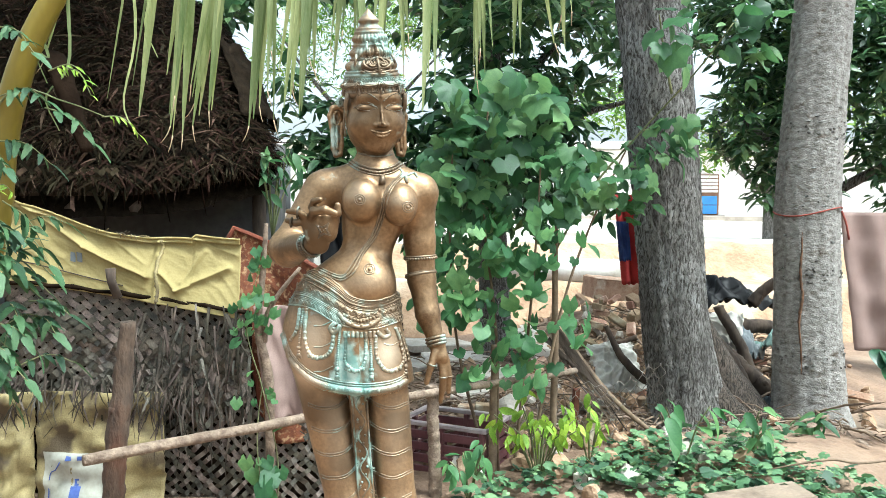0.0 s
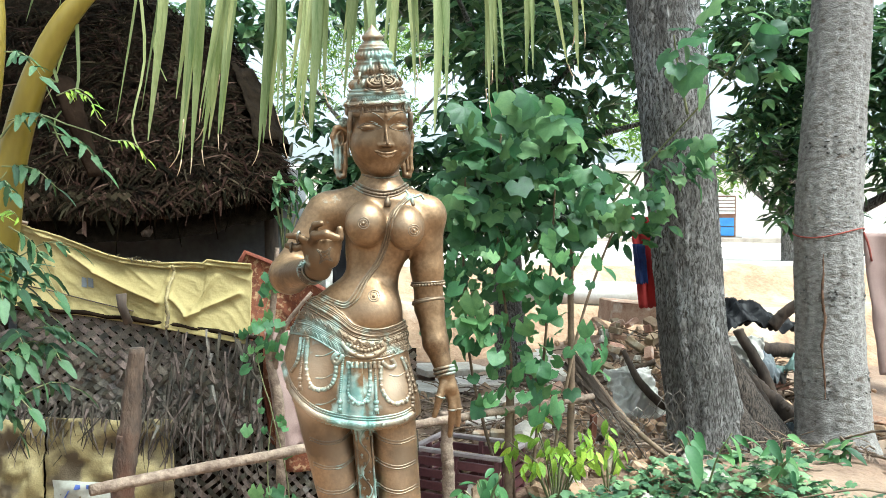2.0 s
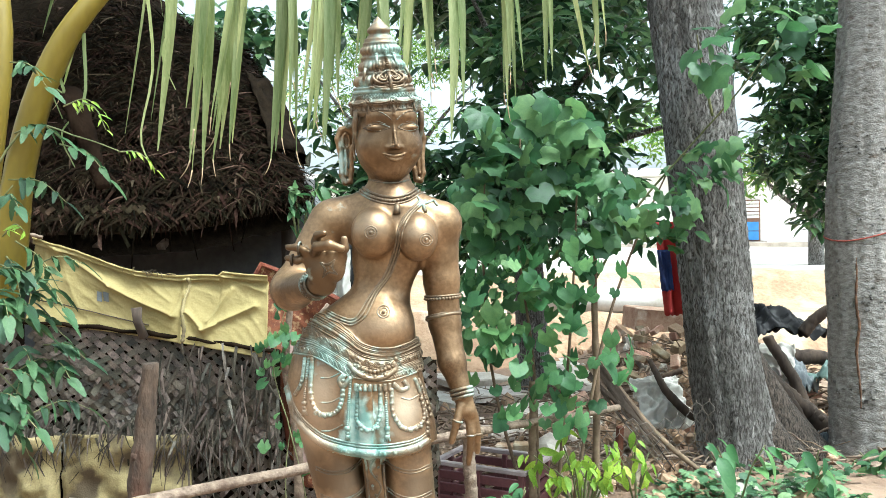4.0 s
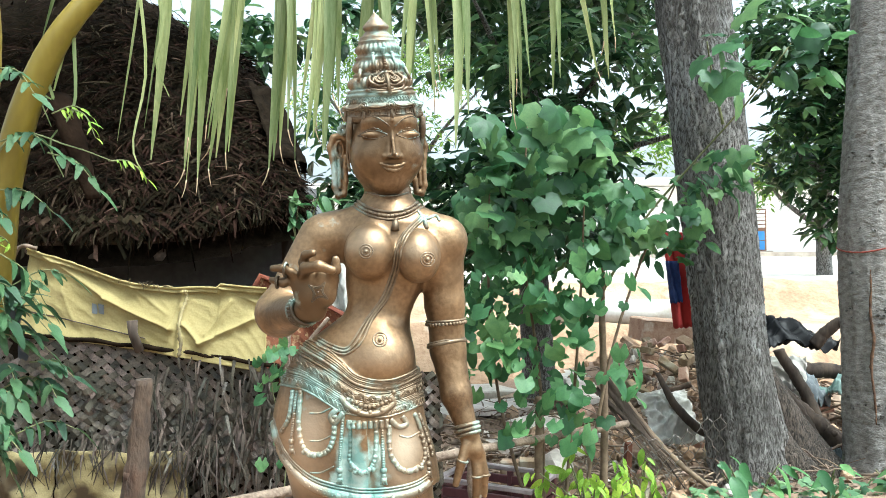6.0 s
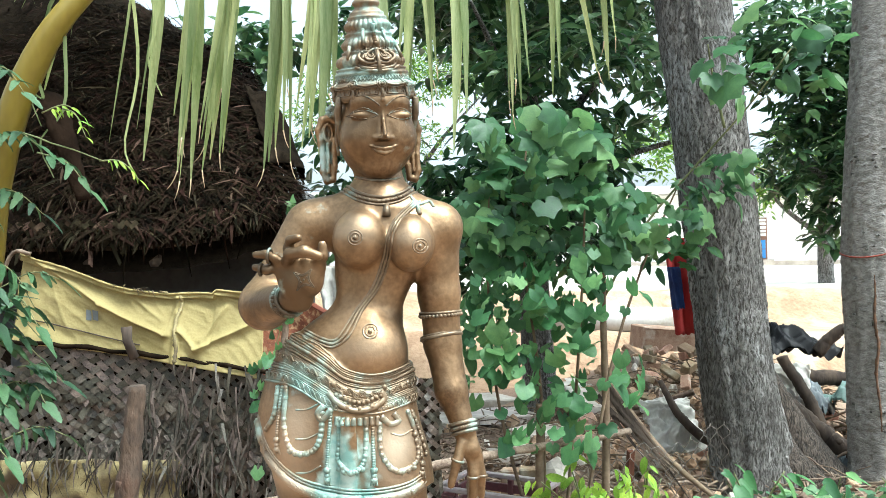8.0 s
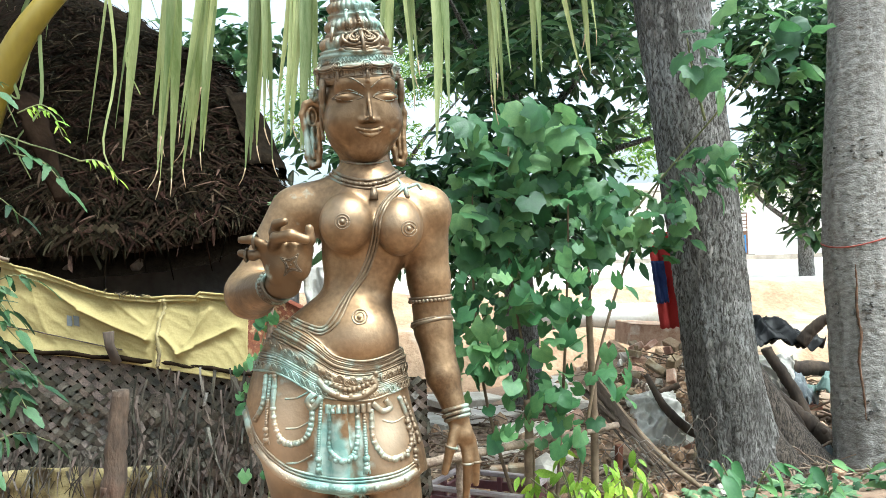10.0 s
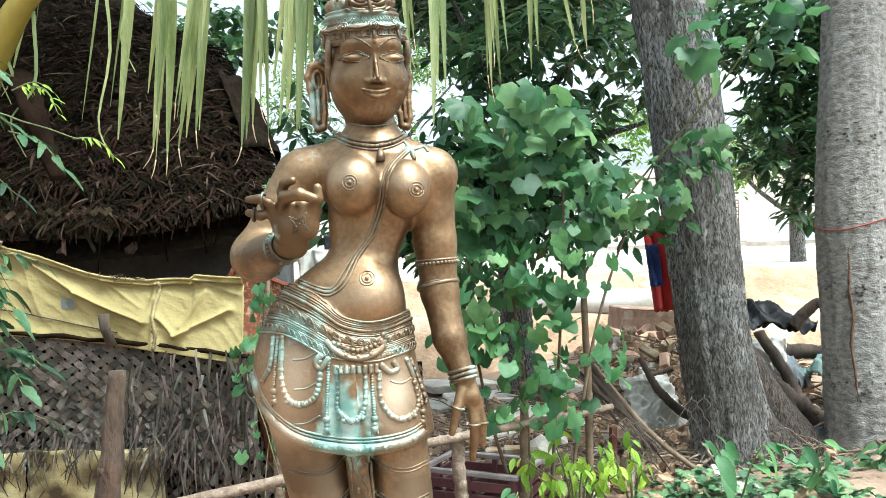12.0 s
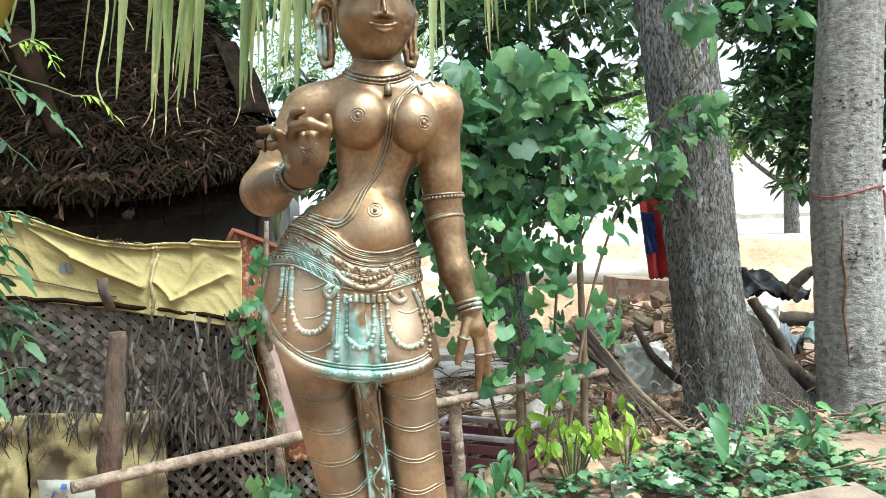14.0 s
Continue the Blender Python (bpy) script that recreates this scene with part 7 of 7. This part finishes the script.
        for th, dz in ((1.5, 0), (1.0, -2.6)):
            crown_line([(t0 + 0.12, 54 + dz), (t0 + 0.35, 52.4 + dz), (t0 + 0.58, 54 + dz)], th, 10, 0.8)
    for k in range(64):                                     # cross-hatching over the band
        t = 2 * math.pi * k / 64
        s.add(*tube([crown_pt(t, 58.5, 0), crown_pt(t + 0.1, 66.5, 0)], 0.8, 4))
        s.add(*tube([crown_pt(t + 0.1, 58.5, 0), crown_pt(t, 66.5, 0)], 0.8, 4))
    # the crest on the crown's front: a plate with a scrolled eye, a bar, and posts above
    for z0, half in ((72, 0.62), (75, 0.6), (78, 0.52)):
        crown_line([(-half, z0 + 4), (-half * 0.6, z0), (0, z0 - 1.5), (half * 0.6, z0), (half, z0 + 4)], 2.2, 20, 1.0)
    for sx in (-1, 1):
        crown_line([(0, 82), (sx * 0.25, 80.5), (sx * 0.48, 85), (sx * 0.56, 92), (sx * 0.46, 96)], 2.4, 14, 2.0)
        crown_line([(0, 99), (sx * 0.16, 97), (sx * 0.36, 90), (sx * 0.28, 85), (sx * 0.12, 85)], 1.6, 14, 2.4)
        for rr in (5.5, 3.0):
            s.add(*tube([crown_pt(sx * 0.2 + rr / 42 * math.cos(j), 91 + rr * math.sin(j), 1.6) for j in np.linspace(0, 6.283, 14)], 1.1, 5, caps=False))
        s.add(bead[0] * 2.2 + crown_pt(sx * 0.62, 76, 1.5), bead[1])
        s.add(*tube([crown_pt(sx * 0.44, 122, 2.0), crown_pt(sx * 0.43, 112, 1.5), crown_pt(sx * 0.42, 103, 2.0)], [2.6, 1.8, 2.2], 6))
        s.add(bead[0] * 3.2 + crown_pt(sx * 0.44, 123, 2), bead[1])
        s.add(*tube([crown_pt(sx * 0.95, 104, 2.0), crown_pt(sx * 0.9, 88, 2.0)], [2.6, 2.0], 6))
        for j in range(6):
            s.add(bead[0] * 1.5 + crown_pt(sx * (0.08 + 0.09 * j), 100 + 1.2 * math.sin(j * 2), 0.6), bead[1])
    for j in range(6):
        s.add(bead[0] * (3.0, 3.0, 1.6) + crown_pt(0, 106 + 3.4 * j, 2.5), bead[1])
    s.add(*tube([crown_pt(0, 130, 2.2), crown_pt(0, 124, 3), crown_pt(0, 104, 3)], [3.4, 2.2, 2.2], 6))
    s.add(*tube([crown_pt(0, 97, 3.5), crown_pt(0, 84, 4), crown_pt(0, 69, 2.5)], [3.2, 2.2, 3.0], 6))
    s.add(bead[0] * 3.4 + crown_pt(0, 97, 4.2), bead[1])
    # eyes, brows and brow mark as fine raised lines
    def on_face(x, z, lift=0.3):
        for y in np.arange(-80, 20, 0.5):
            p = at(x, y, z)
            i, j, k = np.clip(((p - G.lo) / G.h).round().astype(int), 0, G.n - 1)
            if G.d[i, j, k] < 0:
                break
        return at(x, y - lift, z)
    for sx in (-1, 1):
        for up, bow, rad in ((1, 6.2, 0.85), (1, 9.2, 0.55), (-1, 4.8, 0.7)):
            lid = [on_face(sx * (24 + x), 12.5 + up * bow * math.cos(x / 18 * 1.54)) for x in np.linspace(-18, 18, 26)]
            s.add(*tube(lid, rad, 6))
        brow = [on_face(sx * (4 + 33 * q), 22 + 15 * math.sin(math.pi * (0.04 + 0.64 * q))) for q in np.linspace(0, 1, 30)]
        s.add(*tube(brow, np.linspace(1.2, 0.8, 30), 6))
    # flowers over the ears, and hair beside the temples
    for sx in (-1, 1):
        for k in range(7):
            t = k * 0.9
            s.add(bead[0] * 4.2 + at(sx * 56 + 4.5 * math.cos(t), 16, 22 + 5 * math.sin(t)), bead[1])
        s.add(*tube([at(sx * 50, -22, 38), at(sx * 51.5, -14, 18), at(sx * 50, -8, 0), at(sx * 48, -4, -24)], [4.5, 5, 4, 2], 6))
        s.add(*tube(smooth_path([at(sx * 50, 8, 10), at(sx * 51, 10, -14), at(sx * 48, 14, -36)], 8), [2.2] * 8, 5))
    # collar and pendant
    for dv, r, b in ((0, 2.4, False), (5.5, 3.0, True), (10.5, 1.8, False)):
        c = [(617 - dv * 0.35, 282 + dv), (640, 296 + dv), (668, 302 + dv), (694, 297 + dv), (712 + dv * 0.35, 284 + dv)]
        if b:
            beads(c, r, 1.75)
        else:
            line(c, r, 50)
    s.add(*tube(on_front([(677, 312), (677, 320), (677, 328)], 2), [3.5, 5, 5.5], 8))
    line([(634, 274), (655, 279), (680, 279), (700, 273)], 1.8, 30)
    # sacred cord across the body, in three strands
    for k, r in ((-4.2, 1.9), (0, 2.3), (4.2, 1.9)):
        line([(716 + k, 308), (694 + k, 330), (683 + k, 352), (677 + k, 380), (662 + k, 420), (640 + k, 450), (622 + k * 1.3, 482 + k * 0.4), (606, 494 + k), (588, 490 + k), (566, 480 + k)], r, 70, 0.6)
    line([(706, 300), (718, 312), (732, 308), (738, 316)], 2.6, 20)
    line([(716, 310), (720, 326)], 3.4, 8)
    # breast medallions, navel
    for u, v in ((637, 356), (722, 368)):
        for r, th in ((9.5, 0.9), (6, 1.1)):
            line([(u + r * math.cos(j), v + r * math.sin(j)) for j in np.linspace(0, 6.283, 14)], th, 30)
        p = on_front([(u, v)])[0]
        s.add(bead[0] * 3.2 + p - (0, 0.8, 0), bead[1])
    for r, th in ((9.5, 1.2), (6, 1.2)):
        line([(655 + r * math.cos(j), 478 + r * math.sin(j)) for j in np.linspace(0, 6.283, 14)], th, 30)
    put(on_front([(655, 478)]), 3.2, lift=0.6)
    # belts, round the hips
    cx = P(628, 560, 6)[:2]

    def hip(dv, n=160, lift=0.0, sag=1.0):
        pts = []
        q = (dv + 10) / 67.0
        for t in np.linspace(0, 2 * math.pi, n + 1):
            x0 = math.cos(t)
            v0 = (1 - q) * (497.5 + 19.5 * x0) + q * (555.5 + 12.5 * x0)
            if math.sin(t) < 0:
                u = 614 + 96 * x0
                for _ in range(6):
                    v0 = (1 - q) * np.interp(u, BELT_TOP[:, 0], BELT_TOP[:, 1]) + q * np.interp(u, BELT_LOW[:, 0], BELT_LOW[:, 1])
                    r = F.round_skin(cx, t, 1200 - v0)
                    k = 1 + (cx[1] + r * math.sin(t)) / 1360.0
                    u = 0.5 * u + 0.5 * ((cx[0] + r * x0 - 171) / k + 821)
                v0 = 1200 - ((381 - v0) * k + 819)
            z = 1200 - v0
            r = F.round_skin(cx, t, z)
            pts.append((r, t, z))
        rr = np.array([p[0] for p in pts])
        zz = np.array([p[2] for p in pts])
        for _ in range(3):
            rr = (np.roll(rr[:-1], 1) + rr[:-1] + np.roll(rr[:-1], -1)) / 3
            zz = (np.roll(zz[:-1], 1) + zz[:-1] + np.roll(zz[:-1], -1)) / 3
            rr, zz = np.append(rr, rr[0]), np.append(zz, zz[0])
        pts = [(a, t, z) for a, (_, t, _), z in zip(rr, pts, zz)]
        return [np.array((cx[0] + (a + lift) * math.cos(t), cx[1] + (a + lift) * math.sin(t), z)) for a, (_, t, z) in zip(rr, pts)]
    def ribbon(d0, d1, lift):
        rows = [hip(d0, 160, -1.5), hip(d0 + 0.6, 160, lift), hip(d1 - 0.6, 160, lift), hip(d1, 160, -1.5)]
        s.add(np.concatenate(rows), [(i * 161 + k, (i + 1) * 161 + k, (i + 1) * 161 + k + 1, i * 161 + k + 1) for i in range(3) for k in range(160)])
    for d0, d1, lift in ((-10, 17, 0.3), (16.5, 34, 1.6), (33.5, 44, 0.4), (43.5, 57, 1.4)):
        ribbon(d0, d1, lift)
    for dv, r in ((-8.5, 1.7), (-5, 1.4), (-1.5, 1.5), (1.5, 1.2), (11, 1.3), (14, 1.4), (18, 1.2), (33, 1.3), (36, 1.4), (42, 1.3), (44.5, 1.2), (56, 1.6)):
        s.add(*tube(hip(dv, 160, 0.8), r, 6, caps=False))
    for dv, r, num in ((6, 2.7, 250), (39, 1.7, 380)):
        for q in smooth_path(hip(dv, 160, 0.8), num):
            s.add(bead[0] * r + q, bead[1])
    p = hip(25.5, 420, 1.8)                                      # a running scroll, then a lattice
    s.add(*tube([q + np.array((0, 0, 4.2 * math.sin(30 * 2 * math.pi * i / 420))) for i, q in enumerate(p)], 1.2, 5, caps=False))
    for i in range(0, 420, 7):
        side = 1 if (i // 7) % 2 else -1
        c = p[i + 3]
        step = (p[i + 4] - p[i + 2]) / 2
        for rr, th in ((4.0, 1.0), (2.0, 1.0)):
            s.add(*tube([c + step / (np.linalg.norm(step) + 1e-6) * rr * math.cos(j) + np.array((0, -0.4, side * -1.5 + rr * math.sin(j))) for j in np.linspace(0, 5.2, 9)], th, 5))
    p = hip(50, 360, 1.6)
    for ph in (0, math.pi):
        s.add(*tube([q + np.array((0, 0, 4.4 * math.sin(ph + 36 * 2 * math.pi * i / 360))) for i, q in enumerate(p)], 0.9, 5, caps=False))
    for i in range(0, 360, 5):
        s.add(bead[0] * 1.6 + p[i], bead[1])
    # clasp: a monster mask and two curls
    line([(600, 556), (612, 570), (632, 580), (655, 578), (672, 566), (668, 556)], 4.4, 30, 2)
    line([(604, 578), (592, 592), (586, 584), (594, 574)], 4.2, 20, 1)
    line([(668, 588), (680, 598), (690, 594), (684, 584)], 4.2, 20, 1)
    beads([(610, 560), (640, 570), (668, 561)], 3.4, 1.6, 0.8)
    line([(606, 548), (618, 558), (612, 566), (624, 572)], 2.4, 20, 2)
    line([(672, 552), (662, 560), (666, 568), (655, 573)], 2.4, 20, 2)
    put(on_front([(607, 546), (673, 550), (641, 578), (625, 576), (657, 575)]), 4.4, lift=0.6)
    for k in range(8):
        line([(611 + 7.5 * k, 588 + 2.0 * math.sin(k * 0.5)), (611 + 7.5 * k, 600)], 3.2, 6, 1)
    # festoons of beads over the skirt
    for c, r in (([(531, 551), (526, 586), (515, 606)], 3.6), ([(543, 551), (540, 600), (548, 629), (563, 637), (581, 631), (590, 611), (591, 584)], 4.0),
                 ([(614, 592), (614, 622), (613, 644), (628, 659), (641, 654), (648, 636), (649, 593)], 3.6), ([(666, 598), (669, 636), (686, 658), (704, 655), (715, 641), (711, 611), (702, 583)], 3.8), ([(707, 583), (719, 616), (725, 638)], 3.4)):
        beads(c, r * 1.12, 1.6)
    for c in ([(537, 551), (533, 585), (530, 614)], [(603, 582), (600, 620), (598, 652)], [(657, 596), (658, 625), (659, 652)], [(702, 584), (716, 622), (720, 645)]):
        beads(c, 2.9, 1.1)
        u, v = c[-1]
        for dv, r in ((5, 5.4), (12, 4.2), (18, 5.0)):
            put(on_front([(u, v + dv)]), r, lift=0.1)
        for dx in (-3, 0, 3):
            line([(u + dx * 0.7, v + 14), (u + dx, v + 20), (u + dx * 1.3, v + 25)], 1.5, 6)
    for u, v in ((563, 637), (629, 659), (695, 658)):                 # lumps in the middle of each loop
        for dx in (-15, -8, 0, 8, 15):
            put(on_front([(u + dx, v + 1 - 0.02 * dx * dx)]), 5.0 if dx == 0 else 4.4, lift=0.2)
    # hem of the skirt: a thick rolled border with scrolls, between fine lines
    def hem_v(u):
        return float(np.interp(u, HEM[:, 0], HEM[:, 1]))
    us = np.linspace(502, 729, 60)
    line([(u, hem_v(u) - 3) for u in us[::3]], 6.6, 120, 0.5, 8)
    for dv, r in ((5, 1.8), (-11.5, 1.9), (-15.5, 1.6)):
        line([(u, hem_v(u) + dv) for u in us[::3]], r, 110, 0.5)
    hp = on_front([(u, hem_v(u) - 3) for u in np.linspace(506, 726, 330)], 7.0)
    s.add(*tube([q + np.array((0, 1.2, 2.2 * math.sin(i * 0.42))) for i, q in enumerate(hp)], 1.0, 5))
    for i in range(4, len(hp) - 4, 8):
        s.add(bead[0] * 1.3 + hp[i] + np.array((0, 0.6, -1.8 * math.sin(i * 0.42))), bead[1])
    for u in (596, 640, 656, 672, 708):
        put(on_front([(u, hem_v(u) - 3)], 5.5), 4.4, lift=0.2)
    line([(502, 612), (498, 590), (499, 566), (507, 545)], 2.6, 30)
    # folds drawn on the skirt and down the legs
    for v0 in (566, 604, 648):
        line([(556, v0 + 14), (572, v0 + 13), (590, v0 + 4)], 1.3, 16)
        line([(680, v0 + 6), (694, v0 + 9), (708, v0 + 2)], 1.3, 16)
    for k in range(9):
        v0 = 716 + 42 * k
        sh = 5.0 * k
        for d in (0, 4.5):
            line([(546 + sh * 1.3, v0 + 2 + d), (570 + sh, v0 + 9 + d), (600 + sh, v0 + 4 + d), (626 + sh * 0.8, v0 - 20 + d)], 1.3, 26, 0.1)
            line([(652 + sh * 0.35, v0 - 12 + d), (672 + sh * 0.4, v0 + 2 + d), (700 + sh * 0.2, v0 + 6 + d), (734 - sh * 0.1, v0 - 8 + d)], 1.3, 26, 0.1)
    # pattern on the sash
    for sx in (-1, 1):
        line([(637 + 13 * sx, 700), (647 + 13 * sx, 840), (660 + 14 * sx, 1000), (668 + 14 * sx, 1090)], 1.9, 60, 0.3)
    line([(637 + 0.076 * (v - 700) + 7 * math.sin(v / 9.0), v) for v in np.arange(702, 1080, 6.0)], 1.6, 220, 0.4)
    for v in np.arange(704, 1080, 14.1):
        put(on_front([(637 + 0.076 * (v - 700) - 6 * math.sin(v / 9.0), v)]), 2.6, lift=0.4)
    # armlets and bangles
    for (a, b, t, r, rr, bd) in ((P(743, 430, 22), P(747, 495, 22), 0.42, 27.5, 3.2, True), (P(743, 430, 22), P(747, 495, 22), 0.36, 27.5, 1.8, False), (P(747, 495, 22), P(758, 556, 12), -0.14, 26.5, 3.0, False), (P(747, 495, 22), P(758, 556, 12), -0.19, 26.5, 2.0, False),
                                 (P(747, 495, 22), P(774, 606, 2), 0.93, 16.5, 3.0, False), (P(747, 495, 22), P(774, 606, 2), 0.98, 16.5, 3.4, True), (P(747, 495, 22), P(774, 606, 2), 1.03, 16.0, 2.6, False)):
        ring(a + (b - a) * t, b - a, r, r, rr, 34, bd)
    a, b = P(510, 444, -14), P(553, 436, -92)
    for t, r, rr, bd in ((0.86, 20.5, 2.4, False), (0.93, 20, 3.8, True), (1.0, 19, 2.4, False)):
        ring(a + (b - a) * t, b - a + np.array((0, 0, 22)), r, r, rr, 26, bd)
    for p, d, r in ((P(766, 646, -13), (-0.3, 0, -1), 7.6), (P(786, 668, -4), (0, 0, -1), 7), (P(797, 666, 2), (0, 0, -1), 6.4), (P(528, 380, -125), (-1, 0, 0.1), 8.5), (P(516, 397, -117), (-1, 0, 0.1), 7)):
        ring(p, d, r, r, 1.8, 18)
    # star drawn on the open palm: four bowed sides, twice
    for sc in (17.0, 12.5):
        for k in range(4):
            t = k * math.pi / 2 + 0.62
            line([(573 + sc * math.cos(t), 411 + sc * math.sin(t)), (573 + 0.42 * sc * math.cos(t + 0.785), 411 + 0.42 * sc * math.sin(t + 0.785)), (573 + sc * math.cos(t + 1.57), 411 + sc * math.sin(t + 1.57))], 0.8, 12)
    put(on_front([(573, 411), (577, 408), (569, 414)]), 1.5, lift=0.3)
    return s


def build_statue():
    F, G, at = figure()
    o = ornaments(F, G, at)
    s = Soup()
    for form in (F, G):
        v, quads = form.surface()
        s.add(v, quads.tolist(), 0)
    ov = np.concatenate(o.v)
    s.add(ov, o.f, 1)
    # a shallow round plinth cast with the feet
    pl = []
    for z, r in ((-12, 118), (0, 120), (4, 118), (8, 112), (10, 108)):
        pl += [(15 + r * 0.95 * math.cos(t), -15 + r * math.sin(t), z) for t in np.linspace(0, 2 * math.pi, 48, endpoint=False)]
    s.add(pl, [(i * 48 + k, i * 48 + (k + 1) % 48, (i + 1) * 48 + (k + 1) % 48, (i + 1) * 48 + k) for i in range(4) for k in range(48)] + [tuple(range(192, 240))], 1)
    me = s.mesh("statue", M_BRONZE, M_BRONZE_WORN)
    co = np.concatenate(s.v)
    x, y, z = co.T
    # verdigris gathers on the skirt's middle and hem, between the legs, at the collar and the temples
    def spot(px, pz, sx, sz, k):
        return k * np.exp(-((x - px + 650) / sx) ** 2 - ((z - 1200 + pz) / sz) ** 2)
    g = spot(626, 640, 19, 46, 1.35) + spot(628, 668, 20, 12, 0.55) + spot(640, 682, 50, 9, 0.3) + spot(640, 770, 8, 120, 0.7) + spot(662, 800, 6, 120, 0.6) + spot(600, 660, 10, 22, 0.3) + spot(659, 660, 10, 22, 0.3) + spot(560, 610, 60, 60, 0.2) + spot(690, 620, 50, 60, 0.2) + spot(560, 500, 60, 25, 0.2) + spot(630, 540, 110, 30, 0.14)
    g += spot(600, 160, 14, 46, 0.7) + spot(668, 152, 60, 12, 0.9) + spot(665, 95, 60, 75, 0.2) + spot(670, 90, 34, 24, 0.9) + spot(640, 130, 14, 20, 0.4) + spot(575, 315, 40, 10, 0.42) + spot(640, 335, 20, 12, 0.4) + spot(712, 320, 30, 14, 0.55) + spot(565, 412, 26, 22, 0.6) + spot(590, 240, 15, 45, 1.1) + spot(622, 205, 5, 30, 0.5) + spot(500, 600, 14, 60, 0.6) + spot(662, 182, 10, 22, 0.4)
    att = me.attributes.new("verdigris", "FLOAT", "POINT")
    att.data.foreach_set("value", np.clip(g, 0, 1.2).astype(np.float32))
    # worn skirt panels, plus painted highlights on hip, breasts, belly and legs
    worn = spot(566, 598, 24, 40, 0.85) + spot(535, 650, 40, 50, 0.3) + spot(690, 622, 20, 36, 0.85) + spot(560, 665, 34, 14, 0.4) + spot(655, 500, 34, 16, 0.3) + spot(640, 350, 26, 22, 0.2) + spot(712, 360, 26, 22, 0.2) + spot(600, 770, 26, 90, 0.25) + spot(700, 770, 26, 90, 0.25)
    att = me.attributes.new("rub_highlight", "FLOAT", "POINT")
    att.data.foreach_set("value", np.clip(worn, 0, 0.85).astype(np.float32))
    me.transform(Matrix.Scale(U, 4))
    ob = thing("statue", me, "brown bronze goddess figure with tall crown and verdigris stains", "statue", at=pose(-0.1095, 1.145, 0.7355))
    ob.data.update()
    ped = Soup().add(*moved(block((0.34, 0.34, 0.645), 0.02, 0.002), pose(0, 0, 0.3225)))
    pd = thing("pedestal", None, "plain plastered masonry pedestal under the bronze figure", "pedestal", at=pose(-0.095, 1.14, 0.0))
    part("shaft", ped.mesh("shaft", M_CONCRETE, smooth=False), pd)
    part("cap", Soup().add(*moved(block((0.4, 0.4, 0.08), 0.12, 0.002), pose(0, 0, 0.685))).mesh("cap", M_CONCRETE, smooth=False), pd)


build_statue()
